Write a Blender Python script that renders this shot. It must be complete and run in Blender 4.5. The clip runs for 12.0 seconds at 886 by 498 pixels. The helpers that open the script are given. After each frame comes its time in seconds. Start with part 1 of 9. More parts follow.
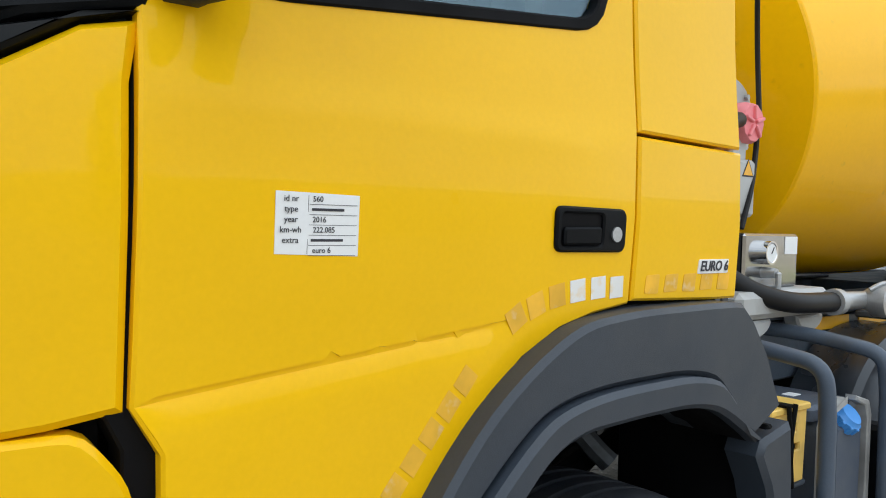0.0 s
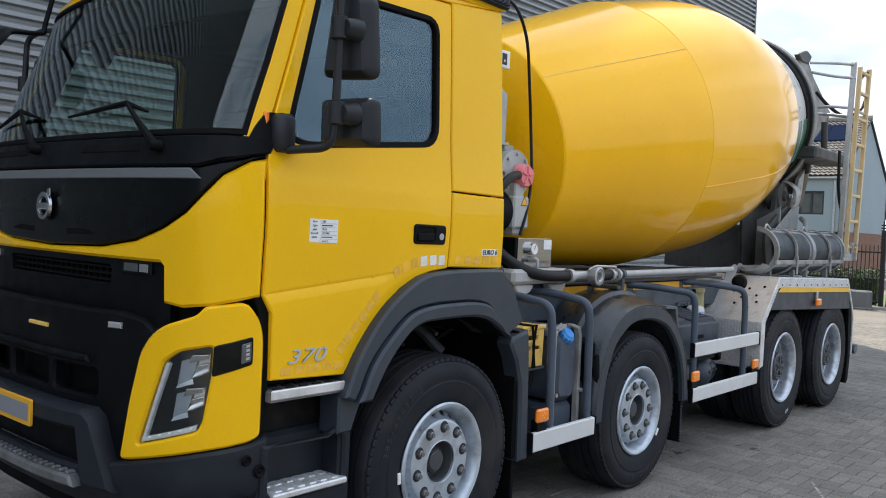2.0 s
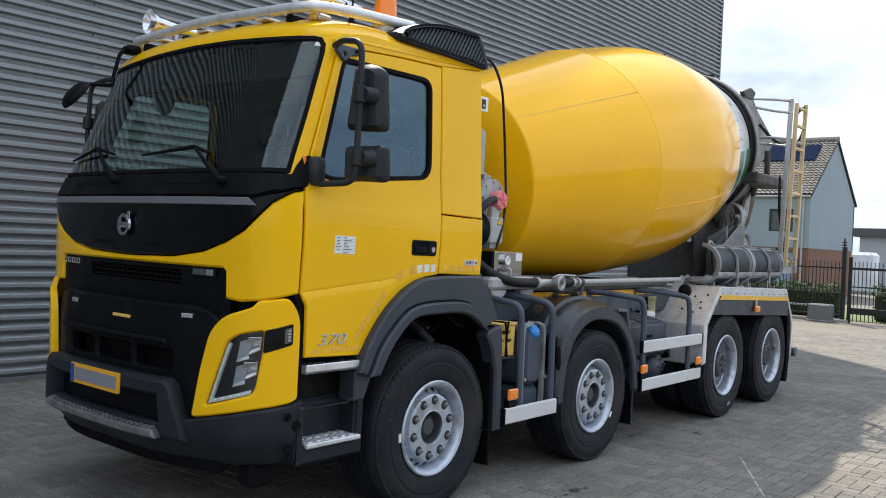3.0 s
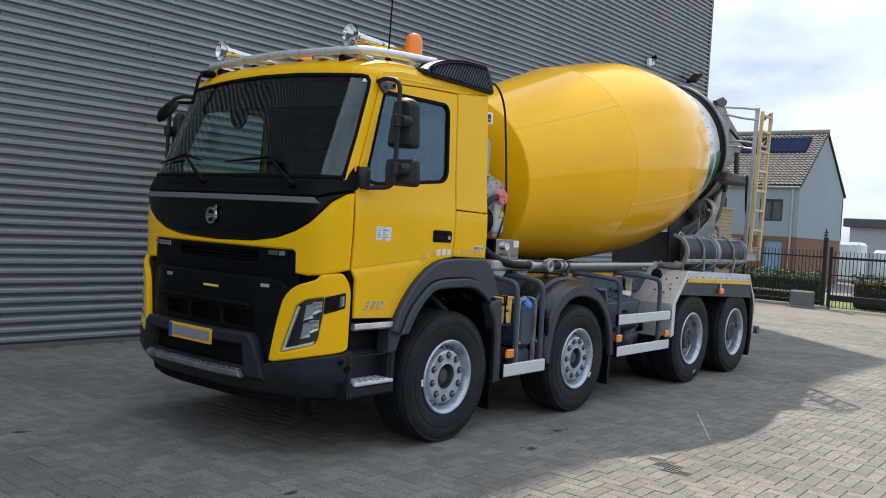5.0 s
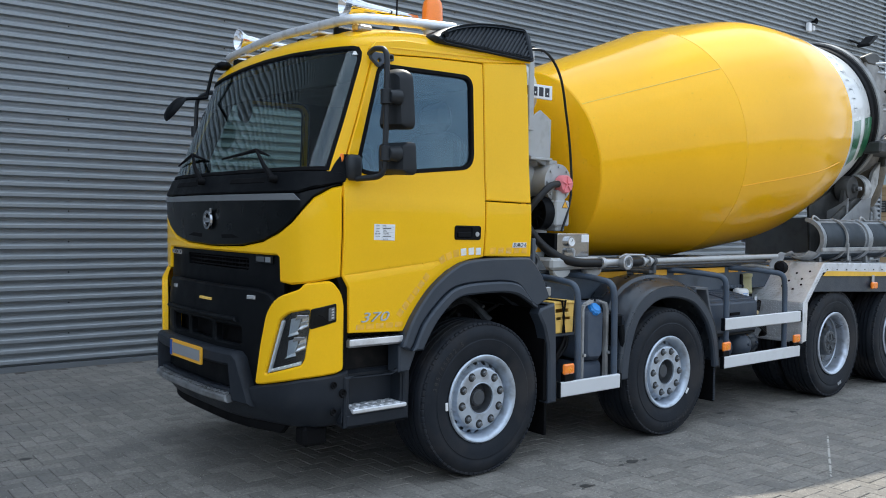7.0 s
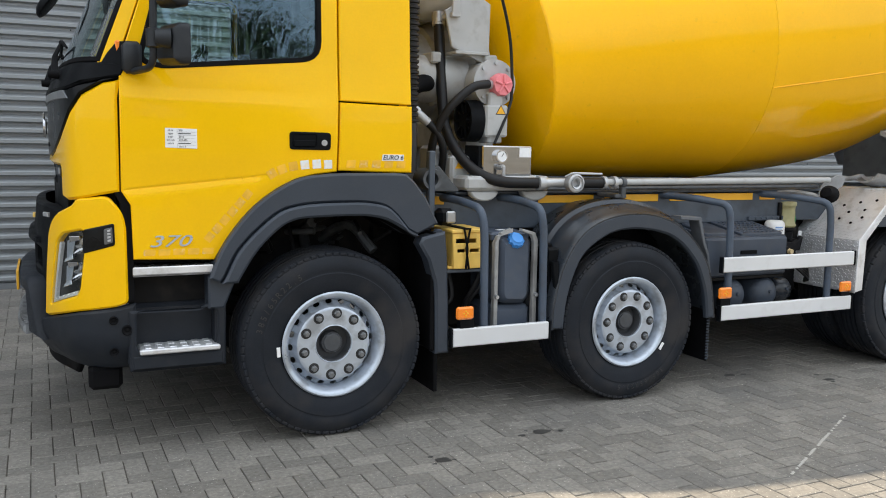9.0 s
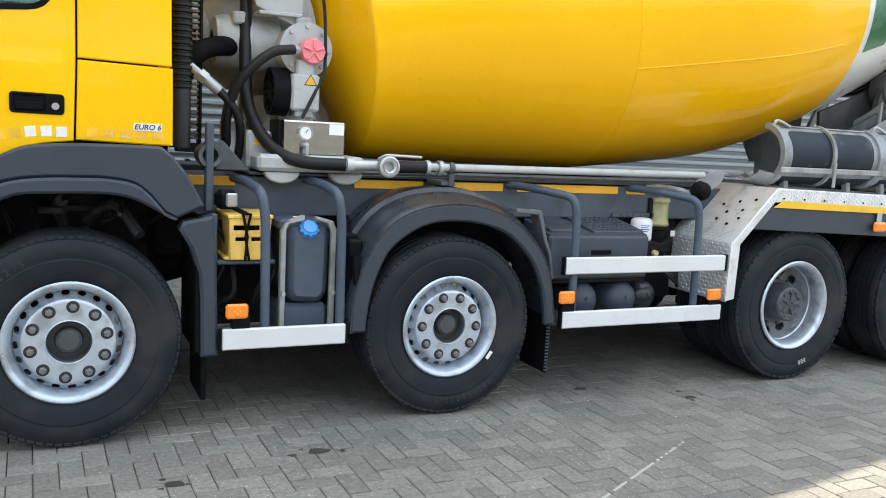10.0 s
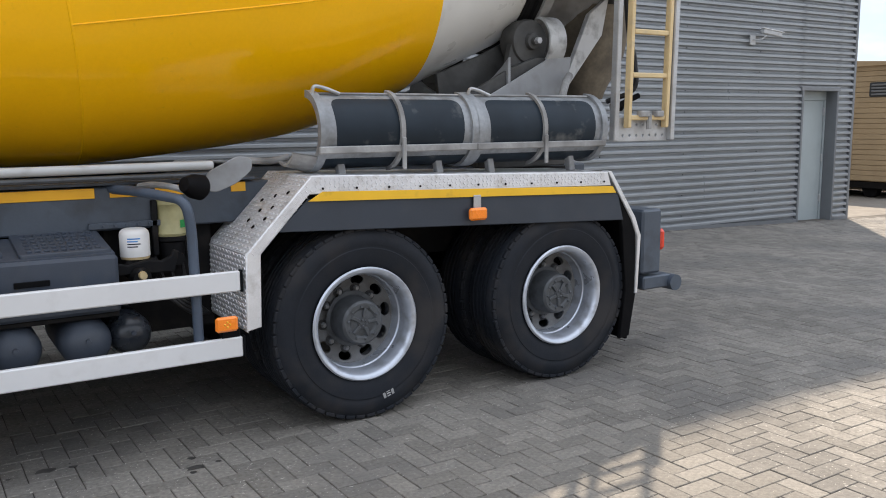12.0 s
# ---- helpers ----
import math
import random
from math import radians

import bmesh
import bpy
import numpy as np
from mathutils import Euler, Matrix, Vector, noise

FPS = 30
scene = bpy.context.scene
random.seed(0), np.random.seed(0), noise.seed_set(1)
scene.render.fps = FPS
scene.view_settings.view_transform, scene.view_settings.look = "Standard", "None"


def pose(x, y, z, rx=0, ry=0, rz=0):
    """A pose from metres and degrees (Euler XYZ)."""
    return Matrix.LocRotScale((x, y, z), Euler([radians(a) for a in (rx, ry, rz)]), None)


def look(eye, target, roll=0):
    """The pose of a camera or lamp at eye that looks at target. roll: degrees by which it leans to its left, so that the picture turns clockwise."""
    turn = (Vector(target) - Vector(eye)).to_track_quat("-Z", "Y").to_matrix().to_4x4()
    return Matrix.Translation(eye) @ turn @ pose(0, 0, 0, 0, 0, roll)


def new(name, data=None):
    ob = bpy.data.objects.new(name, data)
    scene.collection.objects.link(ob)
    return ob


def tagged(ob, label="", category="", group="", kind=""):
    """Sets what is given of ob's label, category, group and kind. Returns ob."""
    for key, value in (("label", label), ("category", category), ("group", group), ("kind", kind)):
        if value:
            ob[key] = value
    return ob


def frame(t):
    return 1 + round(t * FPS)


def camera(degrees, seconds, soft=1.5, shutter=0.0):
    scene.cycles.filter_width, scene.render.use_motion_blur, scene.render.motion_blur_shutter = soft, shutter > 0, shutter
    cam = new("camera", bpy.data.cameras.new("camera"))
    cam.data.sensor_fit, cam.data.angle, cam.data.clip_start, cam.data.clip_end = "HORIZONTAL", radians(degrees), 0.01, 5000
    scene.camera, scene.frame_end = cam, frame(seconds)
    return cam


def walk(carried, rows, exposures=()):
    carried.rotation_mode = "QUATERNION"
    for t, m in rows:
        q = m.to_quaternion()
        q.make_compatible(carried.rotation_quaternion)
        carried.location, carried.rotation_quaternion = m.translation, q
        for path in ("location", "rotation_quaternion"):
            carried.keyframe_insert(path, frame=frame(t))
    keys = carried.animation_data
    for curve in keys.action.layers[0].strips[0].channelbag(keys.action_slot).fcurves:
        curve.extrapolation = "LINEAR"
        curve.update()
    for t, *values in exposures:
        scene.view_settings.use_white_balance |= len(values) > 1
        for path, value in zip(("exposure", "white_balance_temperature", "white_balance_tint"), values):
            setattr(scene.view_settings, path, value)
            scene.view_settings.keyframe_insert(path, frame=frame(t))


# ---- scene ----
cam = camera(55.1, 12.0, soft=1.0)
PATH = [
    (0, (-1.476, -2.291, 1.611), (-0.18, -0.77, 1.537), 1.5),
    (0.5, (-1.843, -2.698, 1.599), (-0.444, -1.268, 1.582), 1.4),
    (1, (-2.241, -3.076, 1.608), (-0.801, -1.689, 1.583), 2.3),
    (1.5, (-2.664, -3.429, 1.619), (-1.172, -2.099, 1.57), 2.3),
    (2, (-3.073, -3.799, 1.638), (-1.56, -2.492, 1.583), 2.4),
    (2.5, (-3.514, -4.132, 1.636), (-1.979, -2.85, 1.614), 2.3),
    (4.3, (-4.865, -5.194, 1.669), (-3.322, -3.922, 1.631), 3.3),
    (4.5, (-4.971, -5.245, 1.683), (-3.426, -3.976, 1.634), 3.3),
    (5, (-5.125, -5.294, 1.677), (-3.581, -4.024, 1.622), 3.4),
    (5.5, (-5.04, -5.309, 1.668), (-3.491, -4.045, 1.609), 2.8),
    (6, (-4.667, -5.375, 1.673), (-3.204, -4.012, 1.609), 2.2),
    (6.5, (-4.19, -5.362, 1.65), (-2.879, -3.854, 1.562), 1.1),
    (6.7, (-3.976, -5.356, 1.669), (-2.69, -3.827, 1.58), 1.0),
    (8.3, (-2.171, -5.484, 1.68), (-1.22, -3.725, 1.723), -1.7),
    (8.5, (-1.933, -5.538, 1.67), (-1.011, -3.764, 1.613), -1.8),
    (9, (-1.374, -5.5, 1.589), (-0.534, -3.701, 1.344), 1.0),
    (9.4, (-0.874, -5.485, 1.591), (-0.08, -3.671, 1.307), 1.5),
    (9.5, (-0.758, -5.483, 1.592), (0.04, -3.671, 1.312), 1.8),
    (10, (-0.114, -5.37, 1.559), (0.742, -3.582, 1.289), 3.1),
    (10.1, (0.014, -5.356, 1.559), (0.909, -3.587, 1.298), 3.7),
    (10.5, (0.509, -5.258, 1.572), (1.467, -3.524, 1.303), 2.9),
    (10.6, (0.588, -5.184, 1.618), (1.579, -3.471, 1.329), 2.8),
    (11, (1.145, -5.172, 1.523), (2.159, -3.466, 1.278), 0.9),
    (11.5, (1.811, -5.138, 1.526), (2.924, -3.498, 1.265), 0.4),
    (12, (2.565, -5.181, 1.573), (3.622, -3.509, 1.279), -0.5),
]
walk(cam, [(t, look(eye, target, roll)) for t, eye, target, roll in PATH],
     [(0.0, 1.90, 6200, 6), (0.5, 1.66, 6100, 7), (1.0, 1.56, 5900, 8), (2.5, 1.47, 5900, 10), (5.0, 1.29, 5850, 9), (5.7, 1.27, 5800, 9), (6.5, 1.50, 5500, 7), (8.5, 1.74, 6050, 9), (9.0, 1.92, 6350, 9), (9.5, 2.21, 6200, 8), (10.5, 2.26, 5950, 5), (11.2, 1.94, 6050, 10), (12.0, 1.72, 6200, 13)])

# ---- small mesh kit ----
from mathutils.geometry import delaunay_2d_cdt


class Kit:
    """Vertices and faces of one mesh."""

    def __init__(self):
        self.v, self.f = [], []

    def add(self, verts, faces):
        n = len(self.v)
        self.v += [tuple(p) for p in verts]
        self.f += [tuple(i + n for i in q) for q in faces]
        return self

    def moved(self, m):
        self.v = [tuple(m @ Vector(p)) for p in self.v]
        return self

    def flip_y(self):
        self.v = [(x, -y, z) for x, y, z in self.v]
        self.f = [tuple(reversed(q)) for q in self.f]
        return self


def mesh_of(name, kit, material, smooth=35):
    me = bpy.data.meshes.new(name)
    me.from_pydata([tuple(p) for p in kit.v], [], kit.f)
    me.validate()
    if smooth:
        me.polygons.foreach_set("use_smooth", [True] * len(me.polygons))
        me.set_sharp_from_angle(angle=radians(smooth))
    me.materials.append(material)
    return me


def part(name, kit, material, parent=None, label="", smooth=35):
    ob = new(name, mesh_of(name, kit, material, smooth))
    if parent is not None:
        ob.parent = parent
    return tagged(ob, label)


def thing(name, label, category, at=(0, 0, 0), group="", kind=""):
    ob = new(name)
    ob.empty_display_size = 0.1
    ob.location = at
    return tagged(ob, label, category, group, kind)


def arc(cx, cy, r, a0, a1, n=8):
    return [(cx + r * math.cos(radians(a0 + (a1 - a0) * i / n)), cy + r * math.sin(radians(a0 + (a1 - a0) * i / n))) for i in range(n + 1)]


def rounded(points, r, n=5):
    """A closed outline with its corners rounded; r is one radius or one for each corner."""
    out, k = [], len(points)
    for i, p in enumerate(points):
        a, b = Vector(points[i - 1]), Vector(points[(i + 1) % k])
        p = Vector(p)
        rad = r[i] if isinstance(r, (list, tuple)) else r
        da, db = (a - p), (b - p)
        t = min(rad, 0.45 * da.length, 0.45 * db.length)
        if t < 1e-4:
            out.append(tuple(p))
            continue
        s, e = p + da.normalized() * t, p + db.normalized() * t
        for j in range(n + 1):
            u = j / n
            out.append(tuple(s * (1 - u) ** 2 + p * 2 * u * (1 - u) + e * u ** 2))
    return out


def area2(o):
    return sum(o[i - 1][0] * o[i][1] - o[i][0] * o[i - 1][1] for i in range(len(o)))


def inset(o, d):
    """The outline moved inwards by d (counter-clockwise outlines)."""
    out, k = [], len(o)
    for i in range(k):
        p = Vector(o[i])
        a, b = (p - Vector(o[i - 1])), (Vector(o[(i + 1) % k]) - p)
        a = a.normalized() if a.length > 1e-7 else b.normalized()
        b = b.normalized() if b.length > 1e-7 else a
        n = Vector((-a.y - b.y, a.x + b.x))
        n = n.normalized() if n.length > 1e-6 else Vector((-a.y, a.x))
        c = max(0.5, n.dot(Vector((-a.y, a.x))))
        out.append(tuple(p + n * d / c))
    return out


def dense(o, step):
    out, k = [], len(o)
    for i in range(k):
        a, b = Vector(o[i]), Vector(o[(i + 1) % k])
        m = max(1, int((b - a).length / step))
        out += [tuple(a.lerp(b, j / m)) for j in range(m)]
    return out


def inside(p, o):
    c, k = False, len(o)
    for i in range(k):
        (x1, y1), (x2, y2) = o[i - 1], o[i]
        if (y1 > p[1]) != (y2 > p[1]) and p[0] < (x2 - x1) * (p[1] - y1) / (y2 - y1) + x1:
            c = not c
    return c


def panel(outline, to, thick=0.02, holes=(), grid=0.08, soft=0.004, extra=()):
    """A sheet over a 2D outline: to(u, v, w) lays it into space, w outwards; soft edges, real thickness."""
    loops = []
    for i, o in enumerate((outline, *holes)):
        o = list(o)
        if (area2(o) < 0) != (i > 0):
            o.reverse()
        loops.append(dense(o, grid))
    kit = Kit()
    fronts = [inset(o, soft) for o in loops]
    us, vs = [p[0] for p in outline], [p[1] for p in outline]
    pts = [p for o in fronts for p in o]
    edges, n = [], 0
    for o in fronts:
        edges += [(n + i, n + (i + 1) % len(o)) for i in range(len(o))]
        n += len(o)
    u = min(us) + grid / 2
    while u < max(us):
        v = min(vs) + grid / 2
        while v < max(vs):
            if inside((u, v), fronts[0]) and not any(inside((u, v), h) for h in fronts[1:]):
                pts.append((u, v))
            v += grid
        u += grid
    pts += [p for p in extra if inside(p, fronts[0]) and not any(inside(p, h) for h in fronts[1:])]
    vv, _, ff, *_ = delaunay_2d_cdt([Vector(p) for p in pts], edges, [], 0, 1e-6)
    keep = []
    for q in ff:
        c = (sum(vv[i].x for i in q) / len(q), sum(vv[i].y for i in q) / len(q))
        if inside(c, fronts[0]) and not any(inside(c, h) for h in fronts[1:]):
            keep.append(tuple(q))
    kit.add([to(p.x, p.y, 0.0) for p in vv], keep)
    kit.add([to(p.x, p.y, -thick) for p in vv], [tuple(reversed(q)) for q in keep])
    for o, fr in zip(loops, fronts):
        k = len(o)
        rows = [[to(*p, 0.0) for p in fr], [to(*p, -soft) for p in o], [to(*p, -thick) for p in o]]
        kit.add(sum(rows, []), [(r * k + i, (r + 1) * k + i, (r + 1) * k + (i + 1) % k, r * k + (i + 1) % k) for r in range(2) for i in range(k)])
    return kit


def flat(axis, at, sign=1):
    """Lays a panel into a plane: axis is its normal."""
    if axis == "y":
        return lambda u, v, w: (u, at + sign * w, v)
    if axis == "x":
        return lambda u, v, w: (at + sign * w, u, v)
    return lambda u, v, w: (u, v, at + sign * w)


def block(x0, x1, y0, y1, z0, z1, b=0.008):
    """A box with bevelled edges."""
    k = Kit()
    b = min(b, (x1 - x0) * 0.45, (y1 - y0) * 0.45, (z1 - z0) * 0.45)
    c, h = ((x0 + x1) / 2, (y0 + y1) / 2, (z0 + z1) / 2), ((x1 - x0) / 2, (y1 - y0) / 2, (z1 - z0) / 2)
    idx = {}
    for sx in (-1, 1):
        for sy in (-1, 1):
            for sz in (-1, 1):
                s = (sx, sy, sz)
                for ax in range(3):
                    idx[s, ax] = len(k.v)
                    k.v.append(tuple(c[i] + s[i] * (h[i] if i == ax else h[i] - b) for i in range(3)))
    for ax in range(3):
        p, q = (ax + 1) % 3, (ax + 2) % 3
        for s in (-1, 1):
            def at(a, d):
                t = [0, 0, 0]
                t[ax], t[p], t[q] = s, a, d
                return idx[tuple(t), ax]
            f = [at(-1, -1), at(1, -1), at(1, 1), at(-1, 1)]
            k.f.append(tuple(f if s > 0 else f[::-1]))
    for ax in range(3):
        p, q = (ax + 1) % 3, (ax + 2) % 3
        for a in (-1, 1):
            for d in (-1, 1):
                def at(e, which):
                    t = [0, 0, 0]
                    t[ax], t[p], t[q] = e, a, d
                    return idx[tuple(t), which]
                f = [at(-1, p), at(1, p), at(1, q), at(-1, q)]
                k.f.append(tuple(f if a * d < 0 else f[::-1]))
    for s in [(a, d, e) for a in (-1, 1) for d in (-1, 1) for e in (-1, 1)]:
        f = [idx[s, 0], idx[s, 1], idx[s, 2]]
        k.f.append(tuple(f if s[0] * s[1] * s[2] > 0 else f[::-1]))
    return k


def bend(points, r, n=6):
    """An open line with rounded bends."""
    out = [Vector(points[0])]
    for i in range(1, len(points) - 1):
        a, p, b = Vector(points[i - 1]), Vector(points[i]), Vector(points[i + 1])
        t = min(r, 0.48 * (a - p).length, 0.48 * (b - p).length)
        s, e = p + (a - p).normalized() * t, p + (b - p).normalized() * t
        out += [s * (1 - j / n) ** 2 + p * 2 * (j / n) * (1 - j / n) + e * (j / n) ** 2 for j in range(n + 1)]
    return out + [Vector(points[-1])]


def pipe(points, r, seg=10, closed=False, cap=True, flatten=1.0):
    """A tube along a line; r is a radius or one for each point."""
    pts = [Vector(p) for p in points]
    k, n = Kit(), len(pts)
    rs = r if isinstance(r, (list, tuple)) else [r] * n
    prev = None
    for i, p in enumerate(pts):
        d = (pts[(i + 1) % n] - pts[i - 1]) if closed or 0 < i < n - 1 else (pts[1] - pts[0] if i == 0 else pts[-1] - pts[-2])
        d.normalize()
        if prev is None:
            up = Vector((0, 0, 1)) if abs(d.z) < 0.9 else Vector((0, 1, 0))
            a = d.cross(up).normalized()
        else:
            a = (prev - d * prev.dot(d)).normalized()
        prev = a
        b = d.cross(a)
        k.v += [tuple(p + (a * math.cos(t) + b * math.sin(t) * flatten) * rs[i]) for t in (2 * math.pi * j / seg for j in range(seg))]
    for i in range(n if closed else n - 1):
        m = (i + 1) % n
        k.f += [(i * seg + j, i * seg + (j + 1) % seg, m * seg + (j + 1) % seg, m * seg + j) for j in range(seg)]
    if cap and not closed:
        k.f += [tuple(reversed(range(seg))), tuple((n - 1) * seg + j for j in range(seg))]
    return k


def lathe(profile, seg=32, axis="y", at=(0, 0, 0), a0=0.0, a1=360.0):
    """A profile of (along, radius) turned round an axis through at."""
    k = Kit()
    whole = abs(a1 - a0) > 359.9
    n = seg if whole else seg + 1
    for s, r in profile:
        for j in range(n):
            t = radians(a0 + (a1 - a0) * j / seg)
            c, d = r * math.cos(t), r * math.sin(t)
            k.v.append({"y": (at[0] + c, at[1] + s, at[2] + d), "x": (at[0] + s, at[1] + c, at[2] + d), "z": (at[0] + c, at[1] + d, at[2] + s)}[axis])
    flip = axis in ("x", "z")
    for i in range(len(profile) - 1):
        for j in range(seg):
            m = (j + 1) % n
            f = (i * n + j, i * n + m, (i + 1) * n + m, (i + 1) * n + j)
            k.f.append(f if flip else f[::-1])
    return k


def curve_y(table, x):
    """Straight interpolation in a table of (x, value)."""
    if x <= table[0][0]:
        return table[0][1]
    for (a, va), (b, vb) in zip(table, table[1:]):
        if x <= b:
            return va + (vb - va) * (x - a) / (b - a)
    return table[-1][1]


def smooth_table(points, n=12):
    """Catmull-Rom points through a table."""
    P = [Vector(p) for p in points]
    P = [P[0] * 2 - P[1], *P, P[-1] * 2 - P[-2]]
    out = []
    for i in range(1, len(P) - 2):
        a, b, c, d = P[i - 1:i + 3]
        for j in range(n):
            t = j / n
            out.append(tuple(0.5 * ((2 * b) + (c - a) * t + (2 * a - 5 * b + 4 * c - d) * t * t + (3 * b - a - 3 * c + d) * t ** 3)))
    return out + [tuple(P[-2])]


def writing(text, size, material, parent, m, name="lettering", label="", depth=0.0006, bold=0.0, shear=0.0):
    cu = bpy.data.curves.new(name, "FONT")
    cu.body, cu.size, cu.extrude, cu.offset, cu.align_x, cu.align_y, cu.resolution_u = text, size, depth, bold, "CENTER", "CENTER", 3
    cu.shear = shear
    tmp = bpy.data.objects.new(name, cu)
    me = bpy.data.meshes.new_from_object(tmp)
    me.name = name
    bpy.data.objects.remove(tmp)
    me.materials.clear()
    me.materials.append(material)
    ob = new(name, me)
    ob.parent = parent
    ob.matrix_basis = m
    return tagged(ob, label)


# ---- world and sun ----
SUN = Vector((0.56, 0.50, 0.94)).normalized()
world = bpy.data.worlds.new("sky")
scene.world = world
world.use_nodes = True
wn, wl = world.node_tree.nodes, world.node_tree.links
wn.clear()
sky = wn.new("ShaderNodeTexSky")
sky.sky_type, sky.sun_disc = "NISHITA", False
sky.sun_elevation, sky.sun_rotation = math.asin(SUN.z), math.atan2(SUN.x, SUN.y)
sky.dust_density, sky.air_density = 1.0, 1.0
coord, clouds, ramp, mix, back, wout = (wn.new("ShaderNode" + k) for k in ("TexCoord", "TexNoise", "ValToRGB", "MixRGB", "Background", "OutputWorld"))
stretch = wn.new("ShaderNodeMapping")
stretch.inputs["Scale"].default_value = (1.6, 1.6, 4.0)
clouds.inputs["Scale"].default_value, clouds.inputs["Detail"].default_value, clouds.inputs["Roughness"].default_value = 2.2, 8.0, 0.55
ramp.color_ramp.elements[0].position, ramp.color_ramp.elements[1].position = 0.20, 0.44
tone = wn.new("ShaderNodeValToRGB")
tone.color_ramp.elements[0].position, tone.color_ramp.elements[1].position = 0.38, 0.60
tone.color_ramp.elements[0].color, tone.color_ramp.elements[1].color = (0.60, 0.68, 0.78, 1), (1.02, 1.03, 1.04, 1)
# hazy sky: brighter at the zenith than at the horizon
apart, lift, shade = wn.new("ShaderNodeSeparateXYZ"), wn.new("ShaderNodeMath"), wn.new("ShaderNodeVectorMath")
lift.operation, shade.operation = "MULTIPLY_ADD", "SCALE"
lift.inputs[1].default_value, lift.inputs[2].default_value = 5.0, 7.7
lift.use_clamp = False
wl.new(coord.outputs["Generated"], apart.inputs["Vector"])
wl.new(apart.outputs["Z"], lift.inputs[0])
wl.new(clouds.outputs["Fac"], tone.inputs["Fac"])
wl.new(tone.outputs["Color"], shade.inputs[0])
wl.new(lift.outputs["Value"], shade.inputs["Scale"])
wl.new(shade.outputs["Vector"], mix.inputs["Color2"])
wl.new(coord.outputs["Generated"], stretch.inputs["Vector"])
wl.new(stretch.outputs["Vector"], clouds.inputs["Vector"])
wl.new(clouds.outputs["Fac"], ramp.inputs["Fac"])
wl.new(ramp.outputs["Color"], mix.inputs["Fac"])
wl.new(sky.outputs["Color"], mix.inputs["Color1"])
wl.new(mix.outputs["Color"], back.inputs["Color"])
wl.new(back.outputs["Background"], wout.inputs["Surface"])
back.inputs["Strength"].default_value = 0.05
sun = new("sun", bpy.data.lights.new("sun", "SUN"))
sun.data.energy, sun.data.angle, sun.data.color = 2.25, radians(0.9), (1.0, 0.84, 0.63)
sun.matrix_world = look(SUN * 60, (0, 0, 0))


